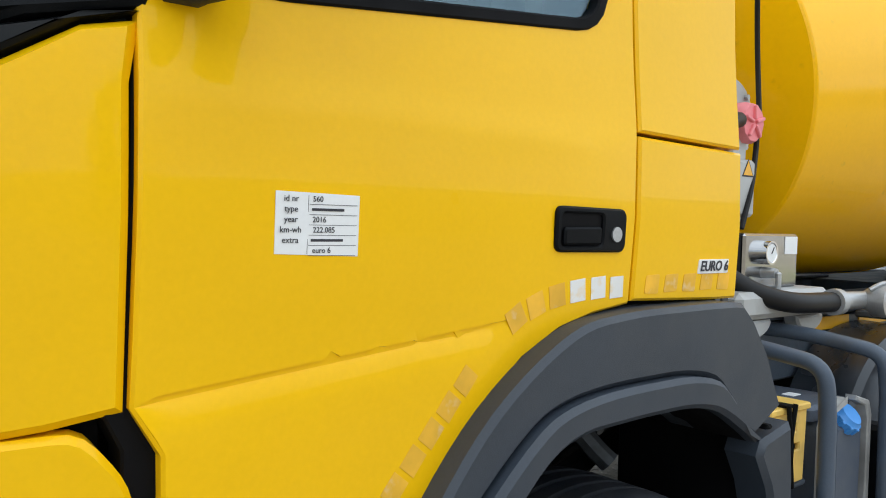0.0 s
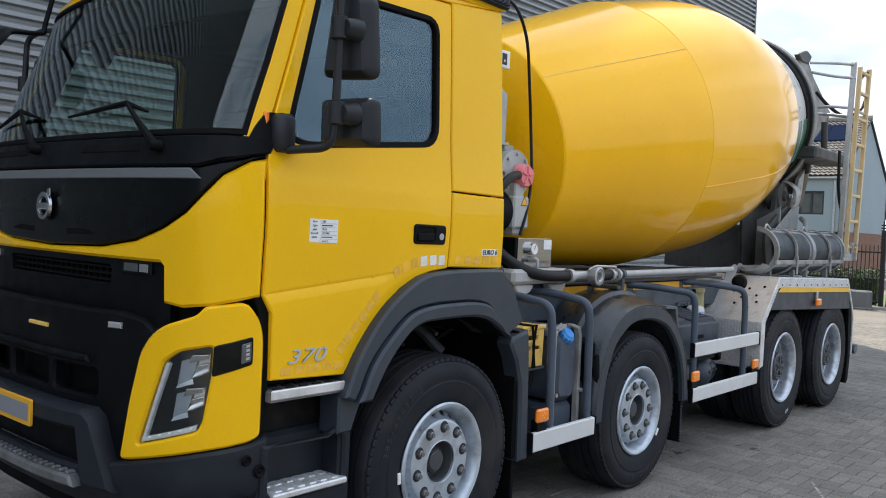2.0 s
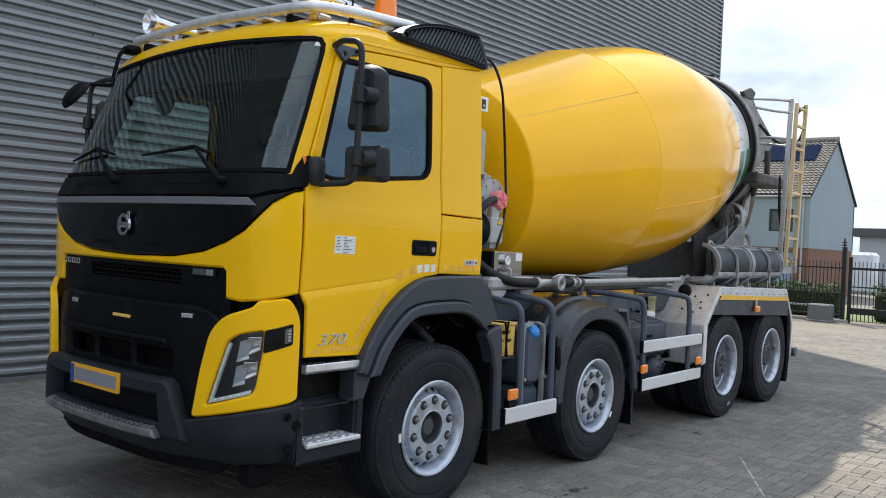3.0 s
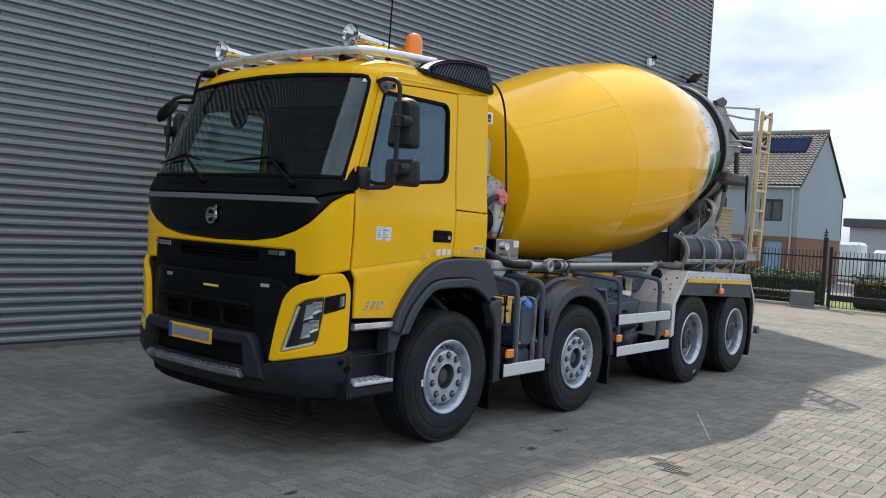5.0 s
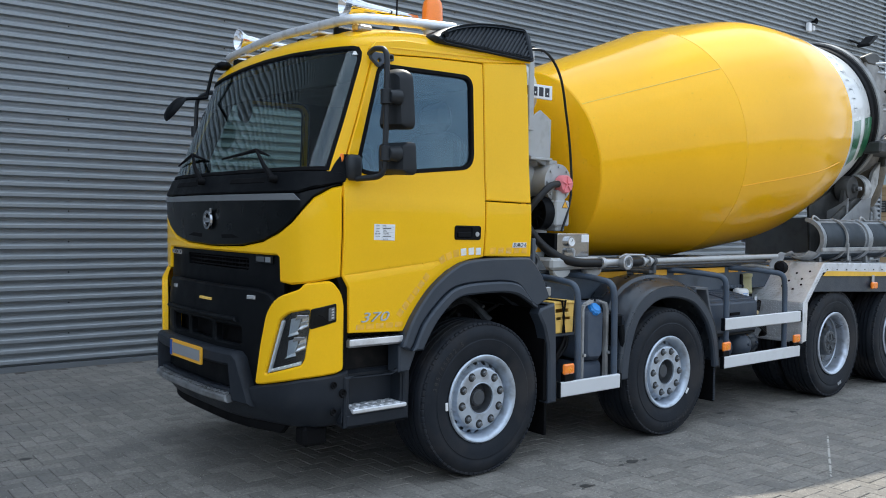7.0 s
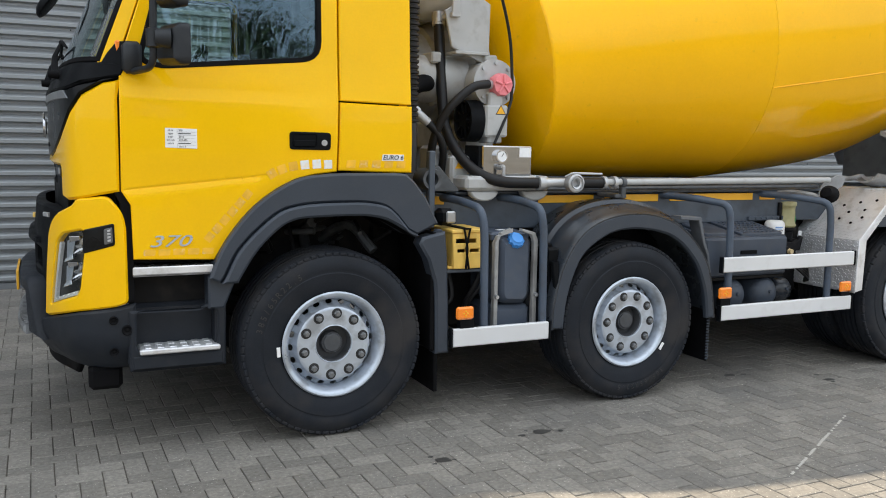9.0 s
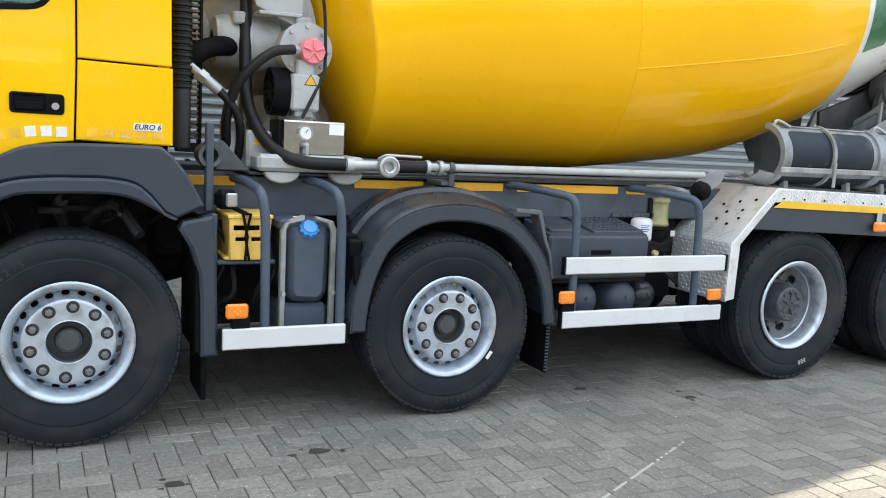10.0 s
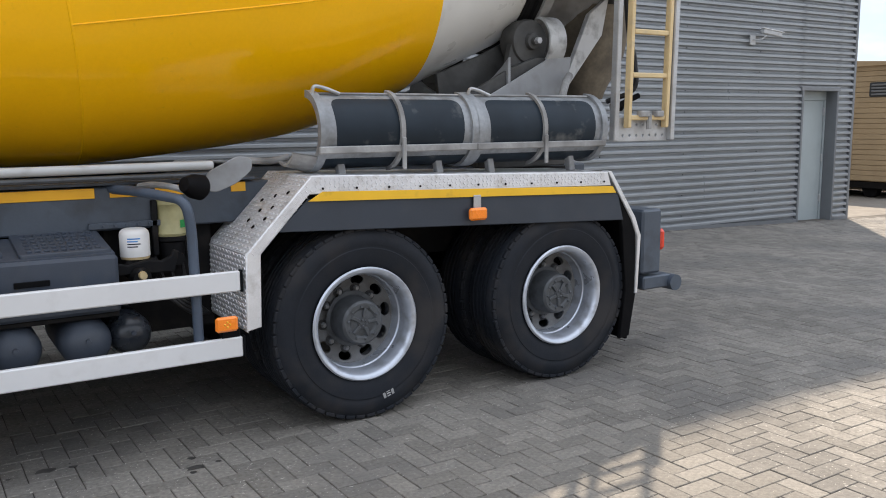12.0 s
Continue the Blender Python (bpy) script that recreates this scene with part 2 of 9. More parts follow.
# ---- materials ----
def material(name, color, rough=0.5, metal=0.0, coat=0.0, grain=0.0, grain_size=200.0, blotch=0.0, blotch_size=3.0, bump=0.0, bump_size=300.0,
             dirt=0.0, dirt_color=(0.12, 0.11, 0.10), dirt_size=6.0, dirt_at=0.6, specular=0.5, streak=(1, 1, 1), islands=0.0, objects=0.0, emission=0.0, speck=0.0, speck_color=(0.52, 0.49, 0.44)):
    """A surface with variation at two scales, dirt patches, fine relief and uneven gloss."""
    m = bpy.data.materials.new(name)
    m.use_nodes = True
    n, l = m.node_tree.nodes, m.node_tree.links
    b = n["Principled BSDF"]
    b.inputs["Roughness"].default_value, b.inputs["Metallic"].default_value = rough, metal
    b.inputs["Coat Weight"].default_value, b.inputs["Coat Roughness"].default_value = coat, 0.04
    b.inputs["Specular IOR Level"].default_value = specular
    tc, mp = n.new("ShaderNodeTexCoord"), n.new("ShaderNodeMapping")
    mp.inputs["Scale"].default_value = streak
    l.new(tc.outputs["Object"], mp.inputs["Vector"])

    def noisy(size, detail=4.0):
        t = n.new("ShaderNodeTexNoise")
        t.inputs["Scale"].default_value, t.inputs["Detail"].default_value = size, detail
        l.new(mp.outputs["Vector"], t.inputs["Vector"])
        return t.outputs["Fac"]

    def scaled(src, lo, hi):
        r = n.new("ShaderNodeMapRange")
        r.inputs["To Min"].default_value, r.inputs["To Max"].default_value = lo, hi
        r.inputs["From Min"].default_value, r.inputs["From Max"].default_value = 0.25, 0.75
        l.new(src, r.inputs["Value"])
        return r.outputs["Result"]

    last = None

    def darken(src):
        nonlocal last
        v = n.new("ShaderNodeMixRGB")
        v.blend_type, v.inputs["Fac"].default_value = "MULTIPLY", 1.0
        if last is None:
            v.inputs["Color1"].default_value = (*color, 1)
        else:
            l.new(last, v.inputs["Color1"])
        l.new(src, v.inputs["Color2"])
        last = v.outputs["Color"]

    if grain:
        darken(scaled(noisy(grain_size), 1 - grain, 1 + grain))
    if blotch:
        darken(scaled(noisy(blotch_size), 1 - blotch, 1 + blotch))
    if islands:
        g = n.new("ShaderNodeNewGeometry")
        darken(scaled(g.outputs["Random Per Island"], 1 - islands, 1 + islands))
    if objects:
        g = n.new("ShaderNodeObjectInfo")
        darken(scaled(g.outputs["Random"], 1 - objects, 1 + objects))
    if dirt:
        r = n.new("ShaderNodeValToRGB")
        r.color_ramp.elements[0].position, r.color_ramp.elements[1].position = dirt_at - 0.08, dirt_at + 0.1
        l.new(noisy(dirt_size, 8.0), r.inputs["Fac"])
        k = n.new("ShaderNodeMath")
        k.operation = "MULTIPLY"
        k.inputs[1].default_value = dirt
        l.new(r.outputs["Color"], k.inputs[0])
        v = n.new("ShaderNodeMixRGB")
        v.inputs["Color2"].default_value = (*dirt_color, 1)
        if last is None:
            v.inputs["Color1"].default_value = (*color, 1)
        else:
            l.new(last, v.inputs["Color1"])
        l.new(k.outputs["Value"], v.inputs["Fac"])
        last = v.outputs["Color"]
    if speck and last is not None:
        r = n.new("ShaderNodeValToRGB")
        r.color_ramp.elements[0].position, r.color_ramp.elements[1].position = 0.68, 0.72
        r.color_ramp.elements[1].color = (speck, speck, speck, 1)
        l.new(noisy(75.0, 1.5), r.inputs["Fac"])
        v = n.new("ShaderNodeMixRGB")
        v.inputs["Color2"].default_value = (*speck_color, 1)
        l.new(last, v.inputs["Color1"])
        l.new(r.outputs["Color"], v.inputs["Fac"])
        last = v.outputs["Color"]
    if last is None:
        b.inputs["Base Color"].default_value = (*color, 1)
    else:
        l.new(last, b.inputs["Base Color"])
    l.new(scaled(noisy(7.0), max(0.02, rough * 0.8), min(1, rough * 1.25)), b.inputs["Roughness"])
    if bump:
        bp = n.new("ShaderNodeBump")
        bp.inputs["Strength"].default_value, bp.inputs["Distance"].default_value = bump, 0.01
        l.new(noisy(bump_size, 3.0), bp.inputs["Height"])
        l.new(bp.outputs["Normal"], b.inputs["Normal"])
    if emission:
        b.inputs["Emission Color"].default_value, b.inputs["Emission Strength"].default_value = (*color, 1), emission
    return m


def glassy(name, tint, mirror=0.04, rough=0.0, shine=(0.9, 0.95, 1.0)):
    """Clear or tinted glass: light passes, the surface mirrors by the angle."""
    m = bpy.data.materials.new(name)
    m.use_nodes = True
    n, l = m.node_tree.nodes, m.node_tree.links
    n.clear()
    out, mx, fr, gl, tr = (n.new("ShaderNode" + k) for k in ("OutputMaterial", "MixShader", "LayerWeight", "BsdfGlossy", "BsdfTransparent"))
    power, fit = n.new("ShaderNodeMath"), n.new("ShaderNodeMapRange")
    power.operation, power.inputs[1].default_value = "POWER", 5.0
    fr.inputs["Blend"].default_value = 0.5
    fit.inputs["To Min"].default_value, fit.inputs["To Max"].default_value = mirror, 1.0
    l.new(fr.outputs["Facing"], power.inputs[0])
    l.new(power.outputs["Value"], fit.inputs["Value"])
    gl.inputs["Roughness"].default_value = rough + 0.01
    tr.inputs["Color"].default_value = (*tint, 1)
    gl.inputs["Color"].default_value = (*shine, 1)
    l.new(fit.outputs["Result"], mx.inputs["Fac"])
    l.new(tr.outputs["BSDF"], mx.inputs[1])
    l.new(gl.outputs["BSDF"], mx.inputs[2])
    l.new(mx.outputs["Shader"], out.inputs["Surface"])
    return m


YELLOW = material("yellow_paint", (0.90, 0.515, 0.0), 0.34, coat=0.7, specular=0.08, grain=0.02, grain_size=90, blotch=0.05, blotch_size=1.3, bump=0.02, bump_size=25)
DRUM_YELLOW = material("drum_yellow_paint", (1.0, 0.53, 0.0), 0.42, coat=1.0, specular=0.0, blotch=0.05, blotch_size=1.1, grain=0.02, grain_size=60, bump=0.03, bump_size=9, dirt=0.35, dirt_color=(0.45, 0.27, 0.02), dirt_size=22, dirt_at=0.74)
for paint, ior in ((YELLOW, 1.30), (DRUM_YELLOW, 1.34)):
    paint.node_tree.nodes["Principled BSDF"].inputs["Coat IOR"].default_value = ior
DRUM_YELLOW.node_tree.nodes["Principled BSDF"].inputs["Coat Roughness"].default_value = 0.13
DRUM_WHITE = material("drum_white_paint", (0.74, 0.74, 0.71), 0.3, coat=0.3, blotch=0.06, dirt=0.5, dirt_color=(0.42, 0.4, 0.36), dirt_size=5, dirt_at=0.66)
DRUM_GREEN = material("drum_green_paint", (0.015, 0.14, 0.05), 0.3, coat=0.3, blotch=0.08)
BLACK_PLASTIC = material("dark_grey_plastic", (0.0036, 0.0044, 0.0058), 0.5, specular=0.10, grain=0.12, grain_size=160, blotch=0.16, blotch_size=4, bump=0.12, bump_size=420, dirt=0.2, dirt_color=(0.016, 0.018, 0.020), dirt_size=9)
BUMPER_GREY = material("charcoal_bumper_plastic", (0.015, 0.0185, 0.025), 0.5, specular=0.25, grain=0.1, grain_size=160, blotch=0.16, blotch_size=4, bump=0.12, bump_size=420, dirt=0.3, dirt_color=(0.034, 0.036, 0.039), dirt_size=9)
ARCH_GREY = material("grey_plastic", (0.032, 0.041, 0.056), 0.46, specular=0.45, grain=0.08, grain_size=160, blotch=0.12, blotch_size=3, bump=0.1, bump_size=420, dirt=0.2, dirt_color=(0.06, 0.063, 0.068), dirt_size=8)
SPOILER = material("slate_black_plastic", (0.012, 0.016, 0.022), 0.45, specular=0.3, grain=0.1, grain_size=160, blotch=0.12, blotch_size=5, dirt=0.15, dirt_color=(0.03, 0.033, 0.036), dirt_size=9)
GLOSS_BLACK = material("gloss_black_panel", (0.002, 0.0028, 0.0036), 0.3, coat=0.06, specular=0.16, blotch=0.2, dirt=0.15, dirt_color=(0.03, 0.03, 0.03), dirt_size=12)
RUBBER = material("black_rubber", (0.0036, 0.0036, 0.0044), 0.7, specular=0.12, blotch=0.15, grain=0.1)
TYRE = material("tyre_rubber", (0.0122, 0.0150, 0.0205), 0.6, specular=0.22, grain=0.14, grain_size=120, blotch=0.22, blotch_size=5, bump=0.1, bump_size=200, dirt=0.6, dirt_color=(0.044, 0.040, 0.038), dirt_size=3.5, dirt_at=0.54)
BOX_GREY = material("grey_moulded_plastic", (0.046, 0.058, 0.080), 0.5, specular=0.4, blotch=0.15, blotch_size=5, grain=0.1, bump=0.08, bump_size=300, dirt=0.35, dirt_color=(0.085, 0.09, 0.095), dirt_size=9)
RIM_INNER = material("grey_rim_barrel", (0.52, 0.56, 0.63), 0.30, metal=0.5, blotch=0.15, blotch_size=8, dirt=0.5, dirt_color=(0.13, 0.125, 0.12), dirt_size=9, dirt_at=0.58)
RIM_DIRTY = material("dusty_grey_wheel_disc", (0.17, 0.175, 0.18), 0.5, metal=0.2, blotch=0.25, blotch_size=9, dirt=0.6, dirt_color=(0.07, 0.066, 0.06), dirt_size=10, dirt_at=0.52)
RIM = material("silver_rim_paint", (0.49, 0.545, 0.62), 0.34, metal=0.45, blotch=0.12, blotch_size=7, dirt=0.55, dirt_color=(0.17, 0.165, 0.16), dirt_size=11, dirt_at=0.58)
HUB = material("greasy_dark_hub", (0.085, 0.092, 0.10), 0.55, metal=0.3, blotch=0.3, blotch_size=14, dirt=0.5, dirt_color=(0.03, 0.028, 0.026), dirt_size=18)
STEEL = material("galvanised_steel", (0.46, 0.47, 0.48), 0.42, metal=0.6, blotch=0.15, blotch_size=8, grain=0.08, dirt=0.35, dirt_color=(0.30, 0.28, 0.26), dirt_size=13)
# Darker copy of the chrome below: shade put into the colour
CHROME_SHADED = material("shaded_chrome", (0.46, 0.47, 0.49), 0.16, metal=1.0, blotch=0.2, blotch_size=20)
CHROME = material("polished_chrome", (0.75, 0.76, 0.78), 0.12, metal=1.0, blotch=0.08)
ALU = material("tread_aluminium", (0.72, 0.73, 0.75), 0.36, metal=0.45, blotch=0.1, blotch_size=9, grain=0.05, dirt=0.5, dirt_color=(0.40, 0.38, 0.35), dirt_size=14, dirt_at=0.62)
RAIL_WHITE = material("white_aluminium_rail", (0.68, 0.69, 0.70), 0.4, metal=0.1, blotch=0.05, dirt=0.3, dirt_color=(0.45, 0.44, 0.42), dirt_size=9, dirt_at=0.66)
FRAME_GREY = material("blue_grey_frame_paint", (0.064, 0.081, 0.106), 0.45, blotch=0.16, blotch_size=4, grain=0.08, dirt=0.45, dirt_color=(0.03, 0.028, 0.026), dirt_size=7, bump=0.08, bump_size=60)
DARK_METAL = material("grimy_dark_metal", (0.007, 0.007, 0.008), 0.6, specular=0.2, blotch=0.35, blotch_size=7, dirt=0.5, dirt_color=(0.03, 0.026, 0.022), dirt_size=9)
LIGHT_GREY = material("light_grey_machine_paint", (0.43, 0.44, 0.44), 0.45, blotch=0.1, blotch_size=5, dirt=0.5, dirt_color=(0.24, 0.22, 0.2), dirt_size=9, dirt_at=0.6)
CEMENT = material("cement_splashed_grey", (0.30, 0.30, 0.295), 0.65, blotch=0.25, blotch_size=4, grain=0.15, grain_size=40, dirt=0.75, dirt_color=(0.13, 0.125, 0.12), dirt_size=5, dirt_at=0.55, bump=0.25, bump_size=40)
CHUTE_DARK = material("dark_grey_liner_and_shade", (0.015, 0.023, 0.032), 0.42, specular=0.2, blotch=0.25, blotch_size=5, dirt=0.7, dirt_color=(0.16, 0.16, 0.155), dirt_size=8, dirt_at=0.68)
HOSE = material("black_hose", (0.010, 0.010, 0.011), 0.45, specular=0.3, blotch=0.2, blotch_size=9)
ORANGE = material("orange_reflector", (0.95, 0.24, 0.005), 0.3, coat=0.5, grain=0.12, grain_size=260)
RED = material("red_lamp_lens", (0.75, 0.05, 0.02), 0.25, coat=0.5)
PINK = material("pink_plastic", (0.80, 0.24, 0.27), 0.5, blotch=0.1, blotch_size=20)
BLUE = material("blue_plastic_cap", (0.06, 0.26, 0.66), 0.4, blotch=0.06)
WHITE = material("white_plastic", (0.86, 0.86, 0.85), 0.45, blotch=0.05, dirt=0.2, dirt_color=(0.5, 0.49, 0.46), dirt_size=12)
PAPER = material("paper_white", (0.80, 0.81, 0.82), 0.6, grain=0.02)
INK = material("dark_ink", (0.03, 0.03, 0.04), 0.6)
CRATE = material("yellow_crate_plastic", (0.86, 0.56, 0.12), 0.5, blotch=0.1, blotch_size=9, dirt=0.3, dirt_color=(0.4, 0.28, 0.1), dirt_size=15)
CREAM = material("cream_ladder_paint", (0.64, 0.49, 0.26), 0.5, blotch=0.12, blotch_size=8, dirt=0.4, dirt_color=(0.35, 0.3, 0.22), dirt_size=16, dirt_at=0.62)
STRIPE = material("orange_yellow_reflective_tape", (0.85, 0.43, 0.015), 0.35, blotch=0.08, blotch_size=6, dirt=0.3, dirt_color=(0.35, 0.17, 0.04), dirt_size=18, dirt_at=0.66)
DECAL = material("faded_sticker_remains", (0.86, 0.47, 0.03), 0.6, blotch=0.2, blotch_size=14, dirt=0.6, dirt_color=(0.78, 0.62, 0.4), dirt_size=34, dirt_at=0.66)
DECAL_WHITE = material("worn_white_sticker", (0.78, 0.77, 0.75), 0.5, blotch=0.1, dirt=0.5, dirt_color=(0.8, 0.5, 0.08), dirt_size=35, dirt_at=0.6)
GLASS = glassy("clear_glass", (0.80, 0.87, 0.85), 0.045)
# Tinted panes; blue in the mirror colour stands in for bluer reflected sky
DARK_GLASS = glassy("tinted_glass", (0.84, 0.92, 0.91), 0.08, shine=(0.62, 0.82, 1.0))
INTERIOR = material("dark_cab_lining", (0.006, 0.006, 0.0065), 0.85, specular=0.15, blotch=0.2)
SEAT = material("dark_seat_fabric", (0.014, 0.015, 0.018), 0.9, grain=0.2, grain_size=300, bump=0.2)
WALL_SHEET = material("grey_corrugated_steel", (0.275, 0.292, 0.305), 0.34, metal=0.2, blotch=0.08, blotch_size=0.7, grain=0.03, grain_size=30, streak=(1, 1, 0.15))
WALL_TRIM = material("grey_flashing", (0.17, 0.18, 0.19), 0.45, metal=0.2, blotch=0.06)
DOOR_GREY = material("blue_grey_door_paint", (0.32, 0.365, 0.375), 0.45, blotch=0.05)
PAVER = material("concrete_paver", (0.184, 0.171, 0.150), 0.84, speck=0.6, grain=0.30, grain_size=48, blotch=0.22, blotch_size=0.55, islands=0.13, bump=0.35, bump_size=120, dirt=0.6, dirt_color=(0.104, 0.10, 0.096), dirt_size=0.9, dirt_at=0.57)
PAVER_PIECE = material("concrete_paver_piece", (0.184, 0.171, 0.150), 0.84, speck=0.6, grain=0.30, grain_size=48, blotch=0.14, blotch_size=8, objects=0.13, bump=0.35, bump_size=120)
JOINT = material("sand_joint", (0.058, 0.050, 0.041), 0.95, grain=0.3, grain_size=60, blotch=0.5, blotch_size=1.1, dirt=0.85, dirt_color=(0.10, 0.088, 0.072), dirt_size=2.2, dirt_at=0.52)
OIL = material("oil_stain", (0.045, 0.042, 0.038), 0.6, blotch=0.3, blotch_size=9)
CHALK = material("chalk_line", (0.46, 0.44, 0.40), 0.9, grain=0.2)
IRON = material("cast_iron_grate", (0.13, 0.125, 0.12), 0.6, metal=0.2, blotch=0.2)


# ---- the yard ----
def wall_y(x):
    return 4.46 - 0.0085 * x


def ground_z(x):
    return -0.018 * min(1.0, max(0.0, (x - 0.2) / 1.7)) - 0.026 * min(12.4, max(0.0, x - 7.0))


ground = tagged(new("ground", None), "paved yard of grey concrete herringbone pavers", "ground", kind="structure")
bed, far_bed, bed_v = [], [], []
xs = [-400, -120, -40, -14, -9, 0.2, 1.9] + [7 + 1.0 * i for i in range(14)] + [24, 30, 45, 80, 200, 600]
FAR_PAVE = material("grey_paving_far", (0.175, 0.158, 0.135), 0.85, grain=0.2, grain_size=14, blotch=0.12, blotch_size=0.9, bump=0.2, bump_size=20)
ys = [-500, -150, -50, -20, -8, -4, 0, 4.5, 20, 60, 200, 500]
for x in xs:
    for y in ys:
        bed_v.append((x, y, ground_z(x) - 0.0065))
for i in range(len(xs) - 1):
    for j in range(len(ys) - 1):
        a = i * len(ys) + j
        inner_ = -9.5 < xs[i] and xs[i + 1] < 20.5 and ys[j] > -8.5 and ys[j + 1] < 4.6
        (bed if inner_ else far_bed).append((a, a + len(ys), a + len(ys) + 1, a + 1))
part("joint_bed", Kit().add(bed_v, bed), JOINT, ground, "dark sand joints between pavers")
part("paving", Kit().add(bed_v, far_bed), FAR_PAVE, ground, "grey paving")

# herringbone pavers
PW, GAP, CH = 0.1027, 0.0046, 0.0028
verts, faces, near = [], [], []
rng = random.Random(5)
LAY = radians(0.56)
LC, LS = math.cos(LAY), math.sin(LAY)
for c in range(-145, 150):
    for r in range(-69, 66):
        m = (c - r) % 4
        if m not in (0, 3):
            continue
        w, h = (2, 1) if m == 0 else (1, 2)
        gx, gy = (c - 1 + w / 2) * PW, (r + h / 2) * PW
        cx, cy = 5.290 + gx * LC - gy * LS, -1.712 + gx * LS + gy * LC
        if cy > wall_y(cx) - 0.10 or cx < -9.4 or cx > 20.4 or cy < -8.4 or (0.68 < cx < 0.94 and -2.81 < cy < -2.55):
            continue
        if 3.0 < cx < 5.8 and -4.1 < cy < -2.0 and len(near) < 290:
            near.append((cx, cy, w, h))
            continue
        z, tx, ty = ground_z(cx) + rng.uniform(-0.0020, 0.0015), rng.uniform(-0.006, 0.006), rng.uniform(-0.006, 0.006)
        hx, hy = w * PW / 2 - GAP / 2, h * PW / 2 - GAP / 2
        n = len(verts)
        for ins, dz in ((CH, 0.0), (0.0, -CH), (0.0, -0.02)):
            for sx, sy in ((-1, -1), (1, -1), (1, 1), (-1, 1)):
                ax, ay = sx * (hx - ins), sy * (hy - ins)
                px, py = ax * LC - ay * LS, ax * LS + ay * LC
                verts.append((cx + px, cy + py, z + dz + px * tx + py * ty - 0.026 * (px if 7 < cx < 19.4 else 0)))
        faces += [(n, n + 1, n + 2, n + 3)] + [(n + 4 * k + (j + 1) % 4, n + 4 * k + j, n + 4 * k + 4 + j, n + 4 * k + 4 + (j + 1) % 4) for k in (0, 1) for j in range(4)]
me = bpy.data.meshes.new("pavers")
me.from_pydata(verts, [], faces)
me.materials.append(PAVER)
pavers = tagged(new("pavers", me), "grey concrete pavers in herringbone bond", kind="stuff")
pavers.parent = ground
PIECES = {}
for w, h in ((2, 1), (1, 2)):
    hx, hy = w * PW / 2 - GAP / 2, h * PW / 2 - GAP / 2
    k = Kit()
    for ins, dz in ((CH, 0.0), (0.0, -CH), (0.0, -0.02)):
        k.v += [(sx * (hx - ins), sy * (hy - ins), dz) for sx, sy in ((-1, -1), (1, -1), (1, 1), (-1, 1))]
    k.f = [(0, 1, 2, 3)] + [(4 * a + (j + 1) % 4, 4 * a + j, 4 * a + 4 + j, 4 * a + 4 + (j + 1) % 4) for a in (0, 1) for j in range(4)]
    PIECES[w, h] = mesh_of("paver", k, PAVER_PIECE, 0)

# gully grate in the paving
grate = thing("drain_grate", "dark cast-iron drain grate set in the pavers", "drain", (0.81, -2.68, ground_z(0.81)))
grate.scale = (0.74, 0.74, 1.0)
part("frame", panel([(-0.14, -0.15), (0.14, -0.15), (0.14, 0.15), (-0.14, 0.15)], flat("z", 0.002), 0.03, [[(-0.12, -0.13), (0.12, -0.13), (0.12, 0.13), (-0.12, 0.13)]]), IRON, grate)
for i in range(7):
    y = -0.108 + 0.036 * i
    part("bar", block(-0.12, 0.12, y - 0.006, y + 0.006, -0.03, 0.001, 0.002), IRON, grate)
part("pit", block(-0.12, 0.12, -0.13, 0.13, -0.10, -0.06), DARK_METAL, grate)


def stain(name, label, pts, mat, z=0.0022):
    o = smooth_table(pts + pts[:1], 5)[:-1]
    ob = part(name, panel(o, flat("z", z), 0.001, grid=0.2, soft=0.0003), mat)
    return tagged(ob, label, "stain", kind="structure")


def blob(cx, cy, rx, ry, seed):
    q = random.Random(seed)
    return [(cx + rx * math.cos(a) * q.uniform(0.6, 1.2), cy + ry * math.sin(a) * q.uniform(0.6, 1.2)) for a in [i * math.pi / 5 for i in range(10)]]


for i, (x, y, rx, ry) in enumerate([(-2.9, 0.1, 0.06, 0.03), (-2.75, -0.75, 0.09, 0.03), (-2.55, -1.1, 0.05, 0.03), (-3.15, -1.5, 0.12, 0.05), (-2.3, 0.9, 0.05, 0.03), (-1.7, -1.4, 0.05, 0.02), (1.1, -1.55, 0.06, 0.035), (3.0, -1.0, 0.06, 0.03), (0.4, -1.75, 0.05, 0.04), (3.6, -1.35, 0.05, 0.03)]):
    stain("oil_stain", "black oil spot on the grey pavers", blob(x, y, rx, ry, i), OIL, 0.0022 + ground_z(x))
    q = random.Random(50 + i)
    for j in range(3):
        a, d = q.uniform(0, 6.28), q.uniform(1.1, 2.6)
        s = q.uniform(0.12, 0.4)
        stain("oil_stain", "small black oil splash on the grey pavers", blob(x + rx * d * math.cos(a), y + rx * d * math.sin(a), rx * s, rx * s * 0.8, 90 + 7 * i + j), OIL, 0.0022 + ground_z(x))
chalk = Kit()
q = random.Random(3)
for i in range(54):
    t = i / 54
    if q.random() < 0.35:
        continue
    x, y = 1.92 + 1.08 * t, -2.57 + 0.58 * t
    z = ground_z(x) + 0.0022
    chalk.add([(x, y, z), (x + 0.02, y + 0.004, z), (x + 0.028, y + 0.022, z), (x + 0.006, y + 0.016 + 0.006 * q.random(), z)], [(0, 1, 2, 3)])
tagged(part("chalk_mark", chalk, CHALK), "broken white scrape line on the pavers", "mark", kind="structure")

